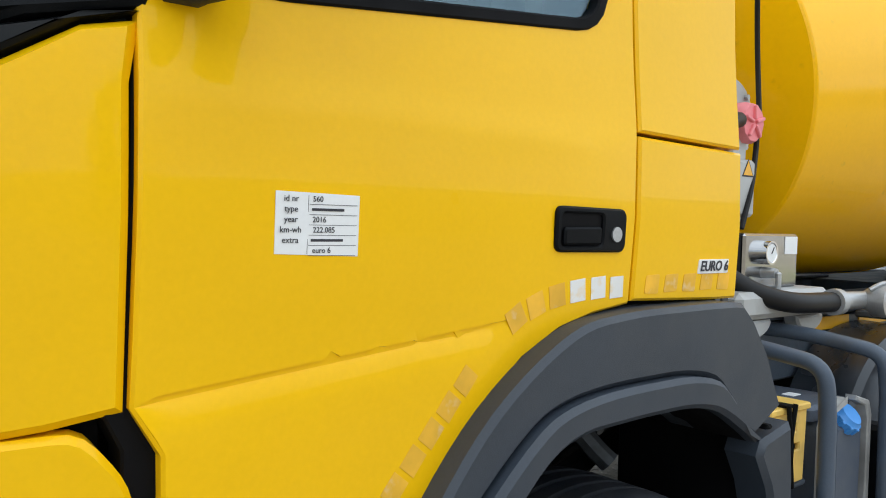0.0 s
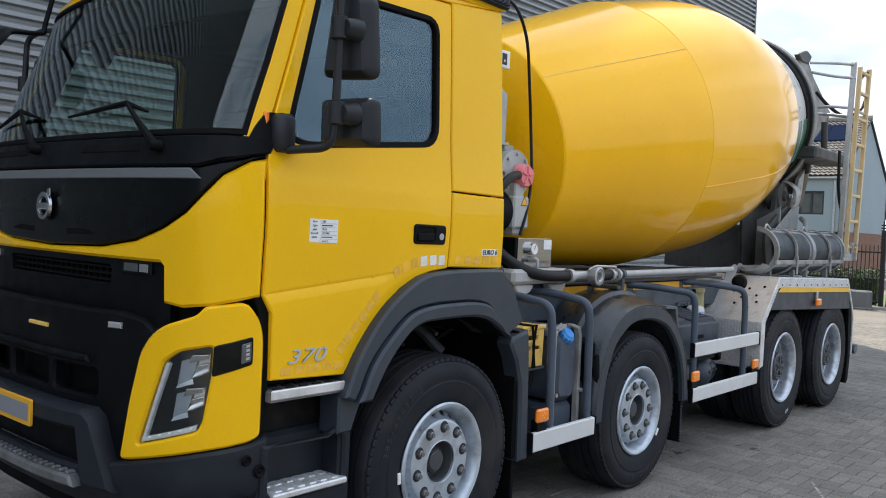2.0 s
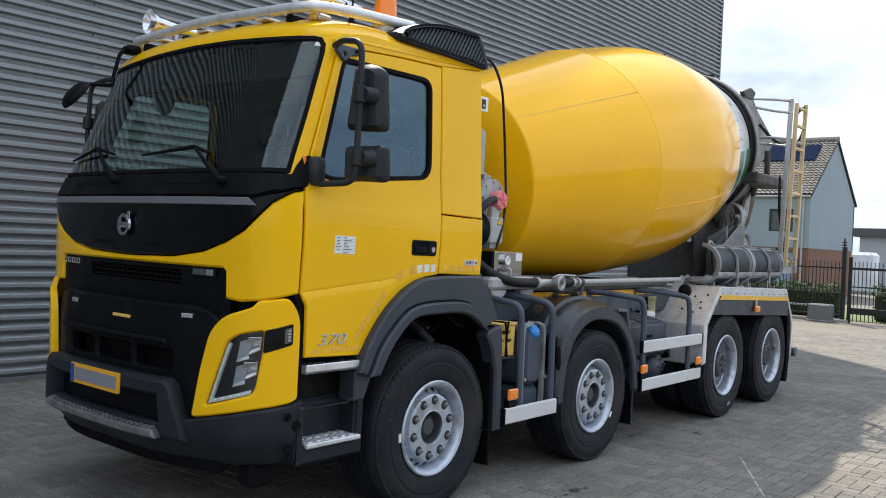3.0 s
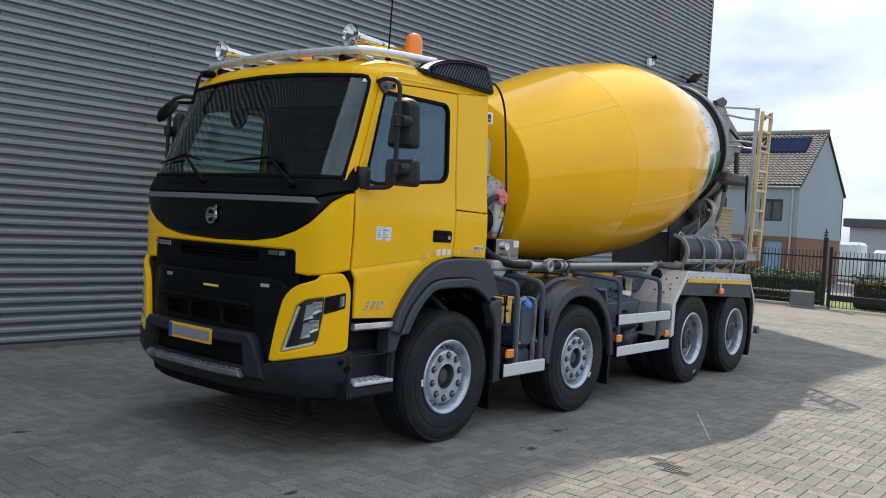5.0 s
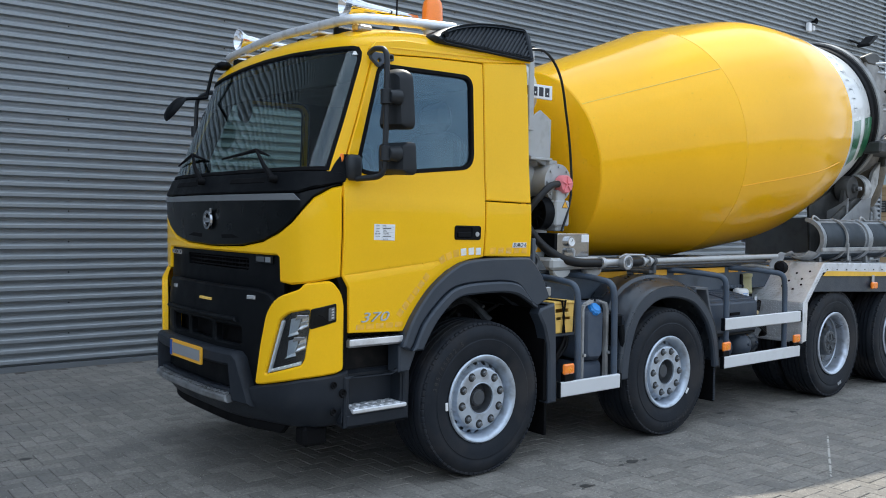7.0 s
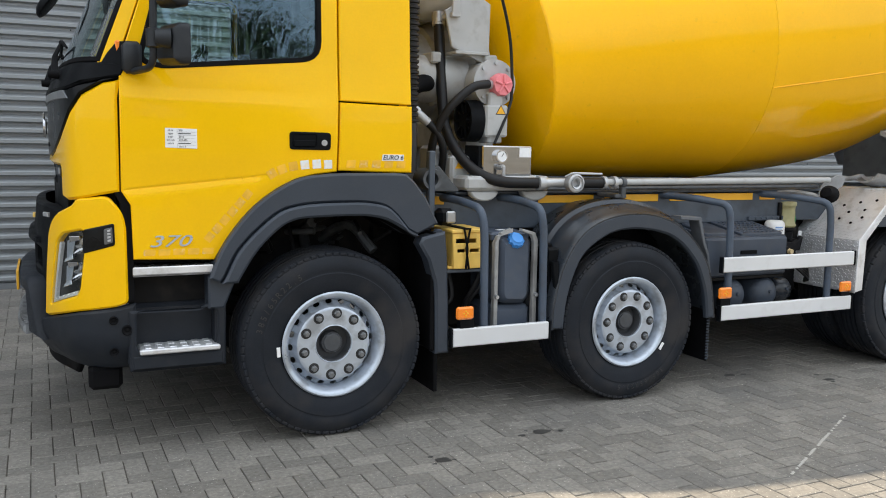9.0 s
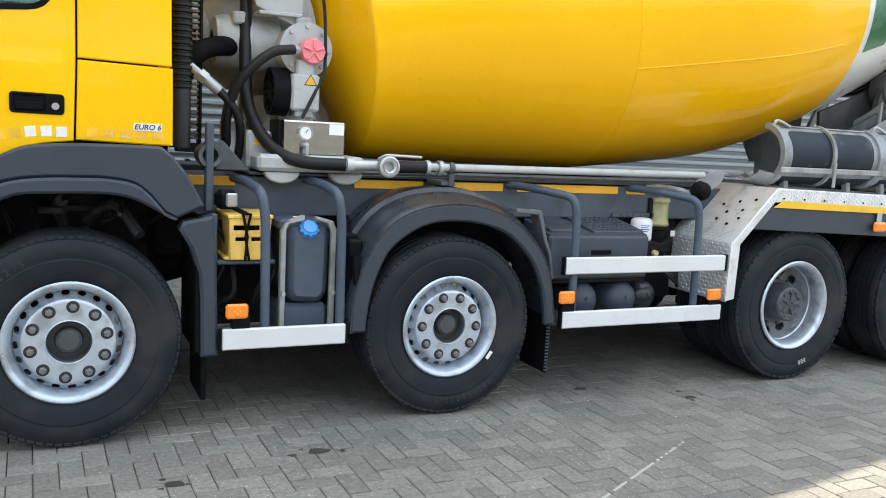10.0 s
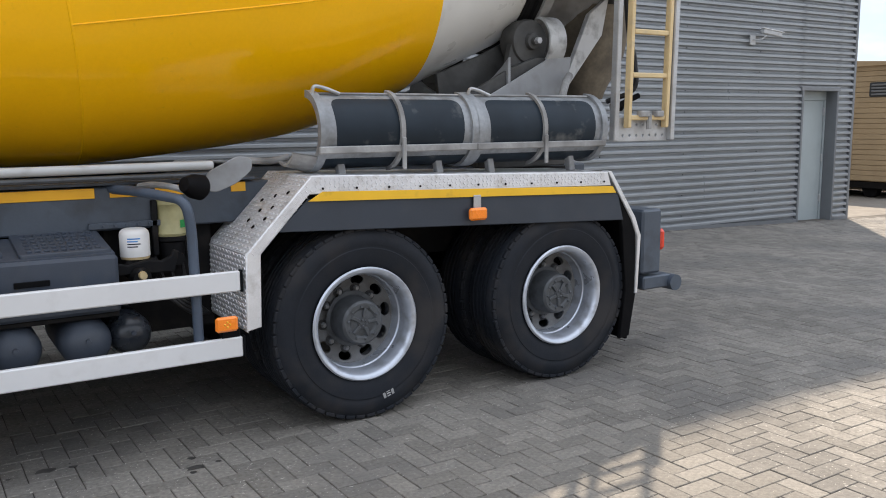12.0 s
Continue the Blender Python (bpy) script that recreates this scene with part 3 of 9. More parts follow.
# ---- the hall behind the truck ----
X0, X1, TOP = -26.0, 17.65, 12.2
hall = thing("wall_hall", "grey horizontally corrugated steel hall wall", "wall", kind="structure")
PITCH, DEEP = 0.111, 0.027
prof = []
z = -0.4
while z < TOP:
    prof += [(z + PITCH * u, d) for u, d in ((0.0, 0.036), (0.22, 0.036), (0.27, 0.030), (0.31, -0.017), (0.35, -0.022), (0.64, -0.022), (0.70, -0.017), (0.92, 0.030))]
    z += PITCH
DOOR_X = (16.10, 17.18)


def sheet(x0, x1, zmin=-9.0, off=0.0):
    k = Kit()
    rows = [p for p in prof if p[0] >= zmin]
    for zz, d in rows:
        k.v += [(x0, wall_y(x0) + d - off, zz), (x1, wall_y(x1) + d - off, zz)]
    k.f += [(2 * i, 2 * i + 1, 2 * i + 3, 2 * i + 2) for i in range(len(rows) - 1)]
    return k


edges = [X0]
while edges[-1] < X1 - 2.2:
    edges.append(edges[-1] + 1.78)
edges[-1] = X1
for i, (a, b) in enumerate(zip(edges, edges[1:])):
    spans = [(a, b, -9)]
    if b > DOOR_X[0] and a < DOOR_X[1]:
        spans = [(a, max(a, DOOR_X[0]), -9), (max(a, DOOR_X[0]), min(b, DOOR_X[1]), 2.13), (min(b, DOOR_X[1]), b, -9)]
    for s0, s1, zm in spans:
        if s1 - s0 > 0.02:
            part("wall_sheet", sheet(s0 - (0.03 if i else 0), s1, zm, 0.002 * (i % 2)), WALL_SHEET, hall, smooth=30)
screws = Kit()
for x in edges[1:-1]:
    zz = 0.03
    while zz < 7.5:
        screws.add(*(lambda k: (k.v, k.f))(block(x - 0.02, x - 0.006, wall_y(x) - 0.030, wall_y(x) - 0.018, zz + 0.008, zz + 0.022, 0.002)))
        zz += PITCH * 3
tagged(part("screws", screws, DARK_METAL, hall), "dark screw heads in the sheet joints", kind="stuff")
body = Kit()
body.add(*(lambda k: (k.v, k.f))(block(X0, DOOR_X[0], 4.56, 4.75, -0.4, TOP - 0.02)))
body.add(*(lambda k: (k.v, k.f))(block(DOOR_X[1], X1 - 0.06, 4.56, 4.75, -0.4, TOP - 0.02)))
body.add(*(lambda k: (k.v, k.f))(block(DOOR_X[0], DOOR_X[1], 4.56, 4.75, 2.15, TOP - 0.02)))
body.add(*(lambda k: (k.v, k.f))(block(X1 - 0.25, X1 - 0.06, 4.75, 40, -0.5, TOP - 0.02)))
body.add(*(lambda k: (k.v, k.f))(block(X0, X0 + 0.2, 4.75, 40, -0.5, TOP - 0.02)))
body.add(*(lambda k: (k.v, k.f))(block(X0, X1 - 0.06, 39.8, 40, -0.5, TOP - 0.02)))
part("inner_wall", body, WALL_TRIM, hall)
tagged(part("roof_hall", block(X0, X1 - 0.03, 4.5, 40, TOP - 0.02, TOP + 0.1), WALL_TRIM), "flat grey hall roof", "roof", kind="structure")
y1 = wall_y(X1)
part("corner_trim", block(X1 - 0.05, X1 + 0.015, y1 - 0.03, y1 + 0.45, -0.45, TOP), WALL_TRIM, hall)
part("roof_trim", block(X0, X1 + 0.02, 4.27, 4.56, TOP, TOP + 0.12), WALL_TRIM, hall)
base = Kit()
for a, b in ((X0, DOOR_X[0]), (DOOR_X[1], X1)):
    n = 12
    for i in range(n):
        p, q2 = a + (b - a) * i / n, a + (b - a) * (i + 1) / n
        base.add([(p, wall_y(p) - 0.034, ground_z(p) - 0.05), (q2, wall_y(q2) - 0.034, ground_z(q2) - 0.05), (q2, wall_y(q2) - 0.034, ground_z(q2) + 0.05), (p, wall_y(p) - 0.034, ground_z(p) + 0.05),
                  (p, wall_y(p) + 0.02, ground_z(p) + 0.055), (q2, wall_y(q2) + 0.02, ground_z(q2) + 0.055)], [(0, 1, 2, 3), (3, 2, 5, 4)])
tagged(part("baseboard", base, WALL_TRIM), "grey plinth strip at the foot of the hall wall", "trim", kind="structure")

# unseen plain walls added to close the yard and block low sky light
LIGHT_BLOCK = material("plain_light_block_wall", (0.22, 0.215, 0.20), 0.85, grain=0.15, grain_size=20, blotch=0.2, blotch_size=0.5)
tagged(part("wall_south", block(-44, 46, -27.4, -27.0, -0.6, 3.4, 0.02), LIGHT_BLOCK), "unseen grey wall added across the yard to block low sky light", "wall", kind="structure")
tagged(part("wall_west", block(-44.4, -44.0, -27.4, 4.4, -0.6, 3.4, 0.02), LIGHT_BLOCK), "unseen grey wall added at the end of the yard to block low sky light", "wall", kind="structure")

# side door of the hall
dz = ground_z(16.6)
door = thing("door_1", "plain blue-grey steel side door in a deep recess", "door", kind="structure")
dy = wall_y(16.6)
part("reveal", block(DOOR_X[1] - 0.05, DOOR_X[1], dy - 0.035, dy + 0.28, dz - 0.1, 2.13), WALL_TRIM, door)
part("reveal", block(DOOR_X[0], DOOR_X[0] + 0.05, dy - 0.035, dy + 0.28, dz - 0.1, 2.13), WALL_TRIM, door)
part("lintel", block(DOOR_X[0] - 0.03, DOOR_X[1] + 0.03, dy - 0.04, dy + 0.28, 2.08, 2.15), WALL_TRIM, door)
part("frame", panel([(DOOR_X[0] + 0.05, dz - 0.05), (DOOR_X[1] - 0.05, dz - 0.05), (DOOR_X[1] - 0.05, 2.08), (DOOR_X[0] + 0.05, 2.08)], flat("y", dy + 0.19, -1), 0.08,
                    [[(DOOR_X[0] + 0.1, dz - 0.02), (DOOR_X[1] - 0.1, dz - 0.02), (DOOR_X[1] - 0.1, 1.92), (DOOR_X[0] + 0.1, 1.92)]]), DOOR_GREY, door)
leaf = part("leaf", block(DOOR_X[0] + 0.1, DOOR_X[1] - 0.1, dy + 0.21, dy + 0.27, dz - 0.02, 1.92), DOOR_GREY, door)
for zz in (0.05, 0.8, 1.65):
    part("hinge", block(DOOR_X[1] - 0.12, DOOR_X[1] - 0.095, dy + 0.175, dy + 0.22, zz, zz + 0.14), STEEL, leaf)

# camera and lamps on the wall
sec = thing("security_camera", "pale grey box camera on a wall bracket", "camera", (14.70, wall_y(14.7) - 0.02, 2.9))
sec.scale = (0.66, 0.66, 0.66)
part("wall_plate", block(-0.10, 0.10, -0.04, 0.0, -0.13, 0.10), LIGHT_GREY, sec)
part("arm", pipe(bend([(0, -0.04, 0), (0.05, -0.25, -0.02), (0.18, -0.28, 0.08)], 0.05), 0.02), LIGHT_GREY, sec)
part("housing", block(-0.30, 0.30, -0.07, 0.07, -0.06, 0.06, 0.02).moved(pose(0.36, -0.30, 0.15, 0, 8, -12)), LIGHT_GREY, sec)
part("sunshield", block(-0.32, 0.34, -0.085, 0.085, 0.062, 0.075, 0.004).moved(pose(0.36, -0.30, 0.15, 0, 8, -12)), WHITE, sec)
lamp = thing("wall_siren", "small white alarm boxes on the wall", "alarm", (14.0, wall_y(14) - 0.02, 5.95))
lamp.scale = (0.7, 0.7, 0.7)
part("box", block(-0.09, 0.09, -0.12, 0, -0.14, 0.14, 0.02), WHITE, lamp)
part("horn", lathe([(0, 0.03), (-0.1, 0.05), (-0.16, 0.10), (-0.15, 0.09), (-0.08, 0.02)], 16, "y", (0.26, 0, 0.22)), BLACK_PLASTIC, lamp)
part("box_small", block(0.24, 0.36, -0.08, 0, -0.05, 0.1, 0.01), WHITE, lamp)
lamp = thing("wall_floodlight", "grey floodlight on a bracket at the hall corner", "lamp", (16.15, wall_y(16) - 0.02, 5.93))
lamp.scale = (0.75, 0.75, 0.75)
part("arm", pipe([(-0.35, 0, 0.02), (-0.05, -0.10, -0.04), (0.12, -0.25, -0.02)], 0.03), DARK_METAL, lamp)
part("head", block(-0.35, 0.3, -0.2, 0.2, -0.05, 0.05, 0.03).moved(pose(0.15, -0.3, 0.02, 0, -32, 0)), DARK_METAL, lamp)


# ---- the mixer truck ----
truck = thing("mixer_truck", "yellow four-axle concrete mixer truck with black trim on pavers", "truck")


def join(*kits):
    k = Kit()
    for o in kits:
        k.add(o.v, o.f)
    return k


def both(name, kit, mat, parent, label="", smooth=35):
    """A part on the driver's side and its mirror image on the far side."""
    a = part(name, kit, mat, parent, label, smooth)
    c = Kit().add(kit.v, kit.f).flip_y()
    part(name, c, mat, parent, label, smooth)
    return a


# cab shell: half width by height, and the plan of the nose
WIDE = [(0.3, 1.135), (0.95, 1.145), (1.34, 1.152), (1.62, 1.165), (1.80, 1.159), (1.90, 1.149), (2.02, 1.138), (2.30, 1.126), (2.60, 1.111), (2.75, 1.10), (3.1, 1.07)]
NOSE = smooth_table([(0, -1.355), (0.3, -1.35), (0.6, -1.328), (0.8, -1.297), (0.9, -1.265), (0.955, -1.218), (0.988, -1.14), (1.0, -1.058)], 6)
LOW = smooth_table([(0, -1.50), (0.3, -1.495), (0.52, -1.46), (0.66, -1.405), (0.8, -1.35), (0.9, -1.29), (0.965, -1.20), (0.995, -1.11), (1.0, -1.03)], 6)


def rake(z):
    return 0.0 if z < 1.83 else 0.41 * (z - 1.83)


def lengths(plan):
    out, s = [(0.0, *plan[0])], 0.0
    for a, b in zip(plan, plan[1:]):
        s += math.hypot((b[0] - a[0]) * 1.13, b[1] - a[1])
        out.append((s, *b))
    return out


NOSE_S, LOW_S = lengths(NOSE), lengths(LOW)
SN, SL = NOSE_S[-1][0], LOW_S[-1][0]


def wrap(table, lean=True):
    end = table[-1][0]

    def point(s, z):
        a, side = abs(s), (1 if s >= 0 else -1)
        wide = curve_y(WIDE, z)
        if a >= end:
            x, yh = table[-1][2] + (a - end), 1.0
        else:
            yh, x = curve_y([(r[0], r[1]) for r in table], a), curve_y([(r[0], r[2]) for r in table], a)
        return Vector((x + (rake(z) if lean else 0.0), side * yh * wide, z))

    def to(s, z, w):
        p = point(s, z)
        if abs(w) < 1e-9:
            return tuple(p)
        du, dv = point(s + 0.004, z) - point(s - 0.004, z), point(s, z + 0.004) - point(s, z - 0.004)
        n = du.cross(dv).normalized()
        if n.dot(Vector((p.x - 0.3, p.y * 1.2, 0))) < 0:
            n = -n
        return tuple(p + n * w)
    return to


nose, low = wrap(NOSE_S), wrap(LOW_S, False)


def s_of(table, y, z=1.6):
    """Arc length on the plan at the half width y."""
    return curve_y([(r[1], r[0]) for r in table], abs(y) / curve_y(WIDE, z))


def crease_z(x):
    return 1.341 + 0.10 * (x + 1.06)


def side(x, z, w):
    """Driver's side of the cab: w outwards. The lower door stands proud below a slanting crease."""
    y = curve_y(WIDE, z)
    zc = crease_z(x)
    if x < -0.3:
        fade = min(1.0, max(0.0, (-0.3 - x) / 0.12))
        if z < zc:
            y += 0.005 * fade * min(1.0, (zc - z) / 0.05) - 0.004 * fade * max(0.0, 1 - (zc - z) / 0.008) * max(0.0, min(1, (z - 0.9) / 0.25) * 0.6 + 0.4)
        elif z < zc + 0.009:
            y -= 0.004 * fade
    if x < 0.02:
        y += 0.0035 * min(1.0, (0.02 - x) / 0.08) * min(1.0, max(0.0, (1.81 - 0.02 * (x + 1) - z) / 0.018))
    return (x, -y - w, z)


crease_pts = [(-1.05 + 0.03 * i, crease_z(-1.05 + 0.03 * i) + d) for i in range(25) for d in (0.03, 0.0095, 0.0085, 0.0, -0.008, -0.05)] + [(-1.03 + 0.06 * i, 1.81 - 0.02 * (-0.03 + 0.06 * i) - d) for i in range(18) for d in (0.0, 0.018)]

# doors
door_o = [(-1.054, 1.34), (-1.050, 1.885), (-1.046, 1.95), (-0.938, 2.28), (-0.852, 2.546), (-0.822, 2.63), (-0.785, 2.656), (-0.683, 2.664), (-0.34, 2.688), (0.028, 2.702), (0.034, 2.69), (0.033, 1.80), (0.024, 1.435), (-0.10, 1.420), (-0.20, 1.395), (-0.30, 1.345), (-0.40, 1.27), (-0.50, 1.165), (-0.57, 1.07), (-0.62, 0.99),
          (-1.005, 1.005), (-1.012, 1.27)]
win_o = rounded([(-0.953, 1.965), (-0.86, 1.942), (-0.07, 2.02), (-0.07, 2.598), (-0.783, 2.590)], [0.06, 0.08, 0.09, 0.07, 0.05])
door_kit = panel(door_o, side, 0.035, [win_o], 0.09, 0.005, crease_pts)
door_l = part("door", door_kit, YELLOW, truck, "yellow cab door", 28)
door_r = part("door", Kit().add(door_kit.v, door_kit.f).flip_y(), YELLOW, truck, "yellow cab door", 28)
for d, f in ((door_l, 1), (door_r, -1)):
    def put(name, kit, mat, label="", smooth=35):
        return part(name, kit if f > 0 else Kit().add(kit.v, kit.f).flip_y(), mat, d, label, smooth)
    put("window_seal", panel(inset(win_o[::-1] if area2(win_o) < 0 else win_o, -0.016), lambda x, z, w: side(x, z, w + 0.006), 0.03, [inset(win_o, 0.010)], 0.1, 0.004), RUBBER, "black rubber window seal")
    pane = put("window_pane", panel(inset(win_o, 0.004), lambda x, z, w: side(x, z, w - 0.012), 0.004, grid=0.15, soft=0.0005), DARK_GLASS, "tinted side window glass")
    pane.visible_shadow = False
    hole = rounded([(-0.234, 1.549), (-0.013, 1.547), (-0.013, 1.638), (-0.234, 1.641)], 0.02)
    hd = put("door_handle", panel(hole, lambda x, z, w: side(x, z, w + 0.008), 0.02, [rounded([(-0.218, 1.562), (-0.092, 1.562), (-0.092, 1.626), (-0.218, 1.627)], 0.01)], 0.05, 0.004), BLACK_PLASTIC, "recessed black door handle")
    put("handle_cup", panel(rounded([(-0.226, 1.556), (-0.082, 1.556), (-0.082, 1.633), (-0.226, 1.634)], 0.01), lambda x, z, w: side(x, z, w + 0.0012), 0.002, grid=0.1, soft=0.0003), RUBBER)
    put("handle_grip", panel(rounded([(-0.212, 1.563), (-0.098, 1.564), (-0.098, 1.600), (-0.212, 1.598)], 0.008), lambda x, z, w: side(x, z, w + 0.011), 0.008, grid=0.1), BLACK_PLASTIC)
    put("key_lock", lathe([(0.0, 0.0), (0.0, 0.016), (0.006, 0.016), (0.006, 0.012), (0.004, 0.0)][::-1], 14, "y", (-0.050, -1.178, 1.585)), STEEL)
part("door_sill_rubber", panel([(-1.062, 1.32), (-1.052, 1.885), (-1.035, 1.885), (-1.045, 1.32)], lambda x, z, w: side(x, z, w - 0.02), 0.02), RUBBER, truck)

# rear quarter panels, pillars and roof
q_up = [(0.042, 1.807), (0.448, 1.797), (0.446, 2.30), (0.44, 2.752), (0.044, 2.712)]
q_lo = [(0.034, 1.44), (0.36, 1.43), (0.455, 1.43), (0.452, 1.789), (0.042, 1.798)]
both("quarter_panel", panel(q_up, side, 0.04, grid=0.12, soft=0.006), YELLOW, truck, "", 28)
both("quarter_panel", panel(q_lo, side, 0.04, grid=0.12, soft=0.006), YELLOW, truck, "", 28)
a_o = [(-0.838, 2.605), (-0.812, 2.642), (-0.783, 2.664), (-0.683, 2.672), (-0.34, 2.696), (0.036, 2.711), (0.44, 2.758), (0.44, 2.79), (-0.60, 2.77), (-0.80, 2.735), (-0.842, 2.69)]
both("cab_side_frame", panel(a_o, lambda x, z, w: side(x, z, w - 0.004), 0.03, grid=0.15), YELLOW, truck, "", 28)
both("inner_frame", panel([(-1.04, 1.30), (-1.035, 1.95), (-0.84, 2.62), (-0.76, 2.66), (0.40, 2.70), (0.44, 1.40), (-0.1, 1.40), (-0.6, 0.98), (-1.0, 0.98)], lambda x, z, w: side(x, z, w - 0.045), 0.03, [inset(win_o, -0.03)], 0.15), INTERIOR, truck)

roof = Kit()
NU, NV = 36, 26
for j in range(NV + 1):
    v = (j / NV) ** 1.5
    for i in range(NU + 1):
        u = -1 + 2 * i / NU
        u = math.copysign(1 - (1 - abs(u)) ** 1.5, u)
        front_z = 2.758 - 0.05 * u * u
        a = curve_y([(r[1], r[2]) for r in NOSE_S], abs(u)) + rake(front_z)
        x = a + (0.47 - a) * v
        wide = curve_y(WIDE, 2.76) + 0.004
        rise = 0.165 * max(0.0, 1 - abs(u) ** 7) ** 0.5 * max(0.0, 1 - (1 - min(1.0, v / 0.42)) ** 2.6) ** 0.55
        roof.v.append((x, u * wide * (1 - 0.10 * rise), front_z + 0.05 * u * u * v + rise))
for j in range(NV):
    for i in range(NU):
        a = j * (NU + 1) + i
        roof.f.append((a, a + 1, a + NU + 2, a + NU + 1))
part("roof", roof, YELLOW, truck, "yellow cab roof", 50)
part("rear_wall", panel([(-1.13, 1.44), (1.13, 1.44), (1.12, 1.8), (1.09, 2.75), (0.98, 2.9), (-0.98, 2.9), (-1.09, 2.75), (-1.12, 1.8)], flat("x", 0.44), 0.05, grid=0.3), YELLOW, truck)
part("roof_lining", block(-0.75, 0.4, -1.0, 1.0, 2.63, 2.69), INTERIOR, truck)
part("cab_floor", block(-1.15, 0.42, -1.08, 1.08, 1.33, 1.40), INTERIOR, truck)
part("rear_lining", block(0.36, 0.40, -1.06, 1.06, 1.40, 2.72), INTERIOR, truck)
part("roof_lining", panel([(-1.02, 2.50), (1.02, 2.50), (1.0, 2.70), (-1.0, 2.70)], lambda s, z, w: nose(s * 1.2, z, w - 0.045), 0.01, grid=0.1), INTERIOR, truck)

# windscreen and black surround
E_ = SN - 0.012
half_ws = [(1.150, 1.947), (1.138, 2.25), (1.114, 2.62), (1.105, 2.665), (1.075, 2.700), (1.03, 2.709), (0.76, 2.724), (0.40, 2.743)]
ws_edge = half_ws + [(0.0, 2.752)] + [(-s, z) for s, z in half_ws[::-1]]
ws_o, ws_in = inset(ws_edge, 0.012), inset(ws_edge, 0.026)
arch = [(1.19, 2.716), (1.03, 2.724), (0.76, 2.739), (0.40, 2.756), (0.0, 2.764)]
head_o = [(1.19, 2.690), (1.06, 2.695), (0.76, 2.712), (0.40, 2.731), (0.0, 2.740)]
part("header_panel", panel(head_o + [(-s, z) for s, z in head_o[-2::-1]] + [(-s, z) for s, z in arch[:-1]] + arch[::-1], nose, 0.04, grid=0.08), YELLOW, truck)
part("windscreen_surround", panel(ws_edge, lambda s, z, w: nose(s, z, w + 0.004), 0.03, [ws_in], 0.08), RUBBER, truck, "black rubber windscreen surround")
for sg in (1, -1):
    o = [(1.227, 1.93), (1.203, 2.28), (1.179, 2.55), (1.166, 2.70), (1.150, 2.735), (1.04, 2.735), (1.095, 2.66), (1.125, 2.25), (1.137, 1.94)]
    part("a_pillar", panel([(sg * s, z) for s, z in o], nose, 0.03, grid=0.08), YELLOW, truck)
    o = [(1.155, 1.925), (SN - 0.003, 1.895), (SN - 0.020, 2.050), (1.190, 2.045), (1.168, 1.99)]
    part("pillar_base", panel([(sg * s, z) for s, z in o], lambda s, z, w: nose(s, z, w + 0.006), 0.02, grid=0.06), BLACK_PLASTIC, truck, "black plastic pillar base")
    o = [(SN + 0.03, 1.88), (SN + 0.03, 2.72), (1.12, 2.72), (1.15, 1.92)]
    part("pillar_lining", panel([(sg * s, z) for s, z in o], lambda s, z, w: nose(s, z, w - 0.033), 0.012, grid=0.08), INTERIOR, truck)
ws = part("windscreen", panel(ws_o, lambda s, z, w: nose(s, z, w - 0.006), 0.004, grid=0.08, soft=0.0005), GLASS, truck, "clear windscreen", 80)
ws.visible_shadow = False
part("visor_sticker", panel(rounded([(-1.085, 2.650), (-1.045, 2.652), (-1.045, 2.676), (-1.085, 2.674)], 0.004), lambda s, z, w: nose(s, z, w - 0.003), 0.001), WHITE, ws)
scuttle = [(-SN + 0.004, 1.885), (-SN + 0.004, 1.93), (-E_ + 0.05, 1.945), (E_ - 0.05, 1.945), (SN - 0.004, 1.93), (SN - 0.004, 1.885), (SN - 0.14, 1.855), (1.0, 1.822), (-1.0, 1.822), (-SN + 0.14, 1.855)]
part("scuttle_panel", panel(scuttle, lambda s, z, w: nose(s, z, w + 0.008), 0.03, grid=0.07, soft=0.008), BLACK_PLASTIC, truck, "black scuttle panel below the windscreen")
strip = [(-1.02, 1.775), (1.02, 1.775), (0.97, 1.815), (-0.97, 1.815)]
part("trim_strip", panel(strip, lambda s, z, w: nose(s, z, w + 0.010), 0.02, grid=0.08, soft=0.003), WALL_TRIM, truck, "grey metal trim strip")
bz = [(1.30, 1.878), (1.20, 1.86), (1.10, 1.80), (1.02, 1.725), (0.94, 1.655), (0.82, 1.59), (0.66, 1.535), (0.42, 1.50), (0, 1.487)]
bz = [(min(SN - 0.004, s), z) for s, z in bz]
face_o = [(s, z) for s, z in bz] + [(-s, z) for s, z in bz[-2::-1]] + [(-1.0, 1.818), (1.0, 1.818)]
part("badge_panel", panel(face_o, lambda s, z, w: nose(s, z, w + 0.003), 0.03, grid=0.07, soft=0.006), GLOSS_BLACK, truck, "black nose panel")
badge = part("badge_ring", lathe([(-1.372, 0.040), (-1.384, 0.044), (-1.384, 0.062), (-1.372, 0.066)], 28, "x", (0, 0.02, 1.652)), CHROME_SHADED, truck, "round chrome badge")
part("badge_bar", block(-1.385, -1.372, -0.038, 0.078, 1.637, 1.667, 0.003), CHROME_SHADED, badge)
part("badge_arrow", block(-1.384, -1.374, -0.046, -0.016, 1.697, 1.729, 0.003), CHROME_SHADED, badge)
part("badge_mesh", panel(rounded([(-0.025, 1.607), (0.065, 1.607), (0.065, 1.697), (-0.025, 1.697)], 0.03), flat("x", -1.370, -1), 0.006), RUBBER, badge)
both("nose_slot", panel(rounded([(0.16, 1.535), (0.40, 1.545), (0.30, 1.565), (0.15, 1.56)], 0.008), lambda s, z, w: nose(s, z, w + 0.005), 0.004, grid=0.1, soft=0.001), RUBBER, truck)

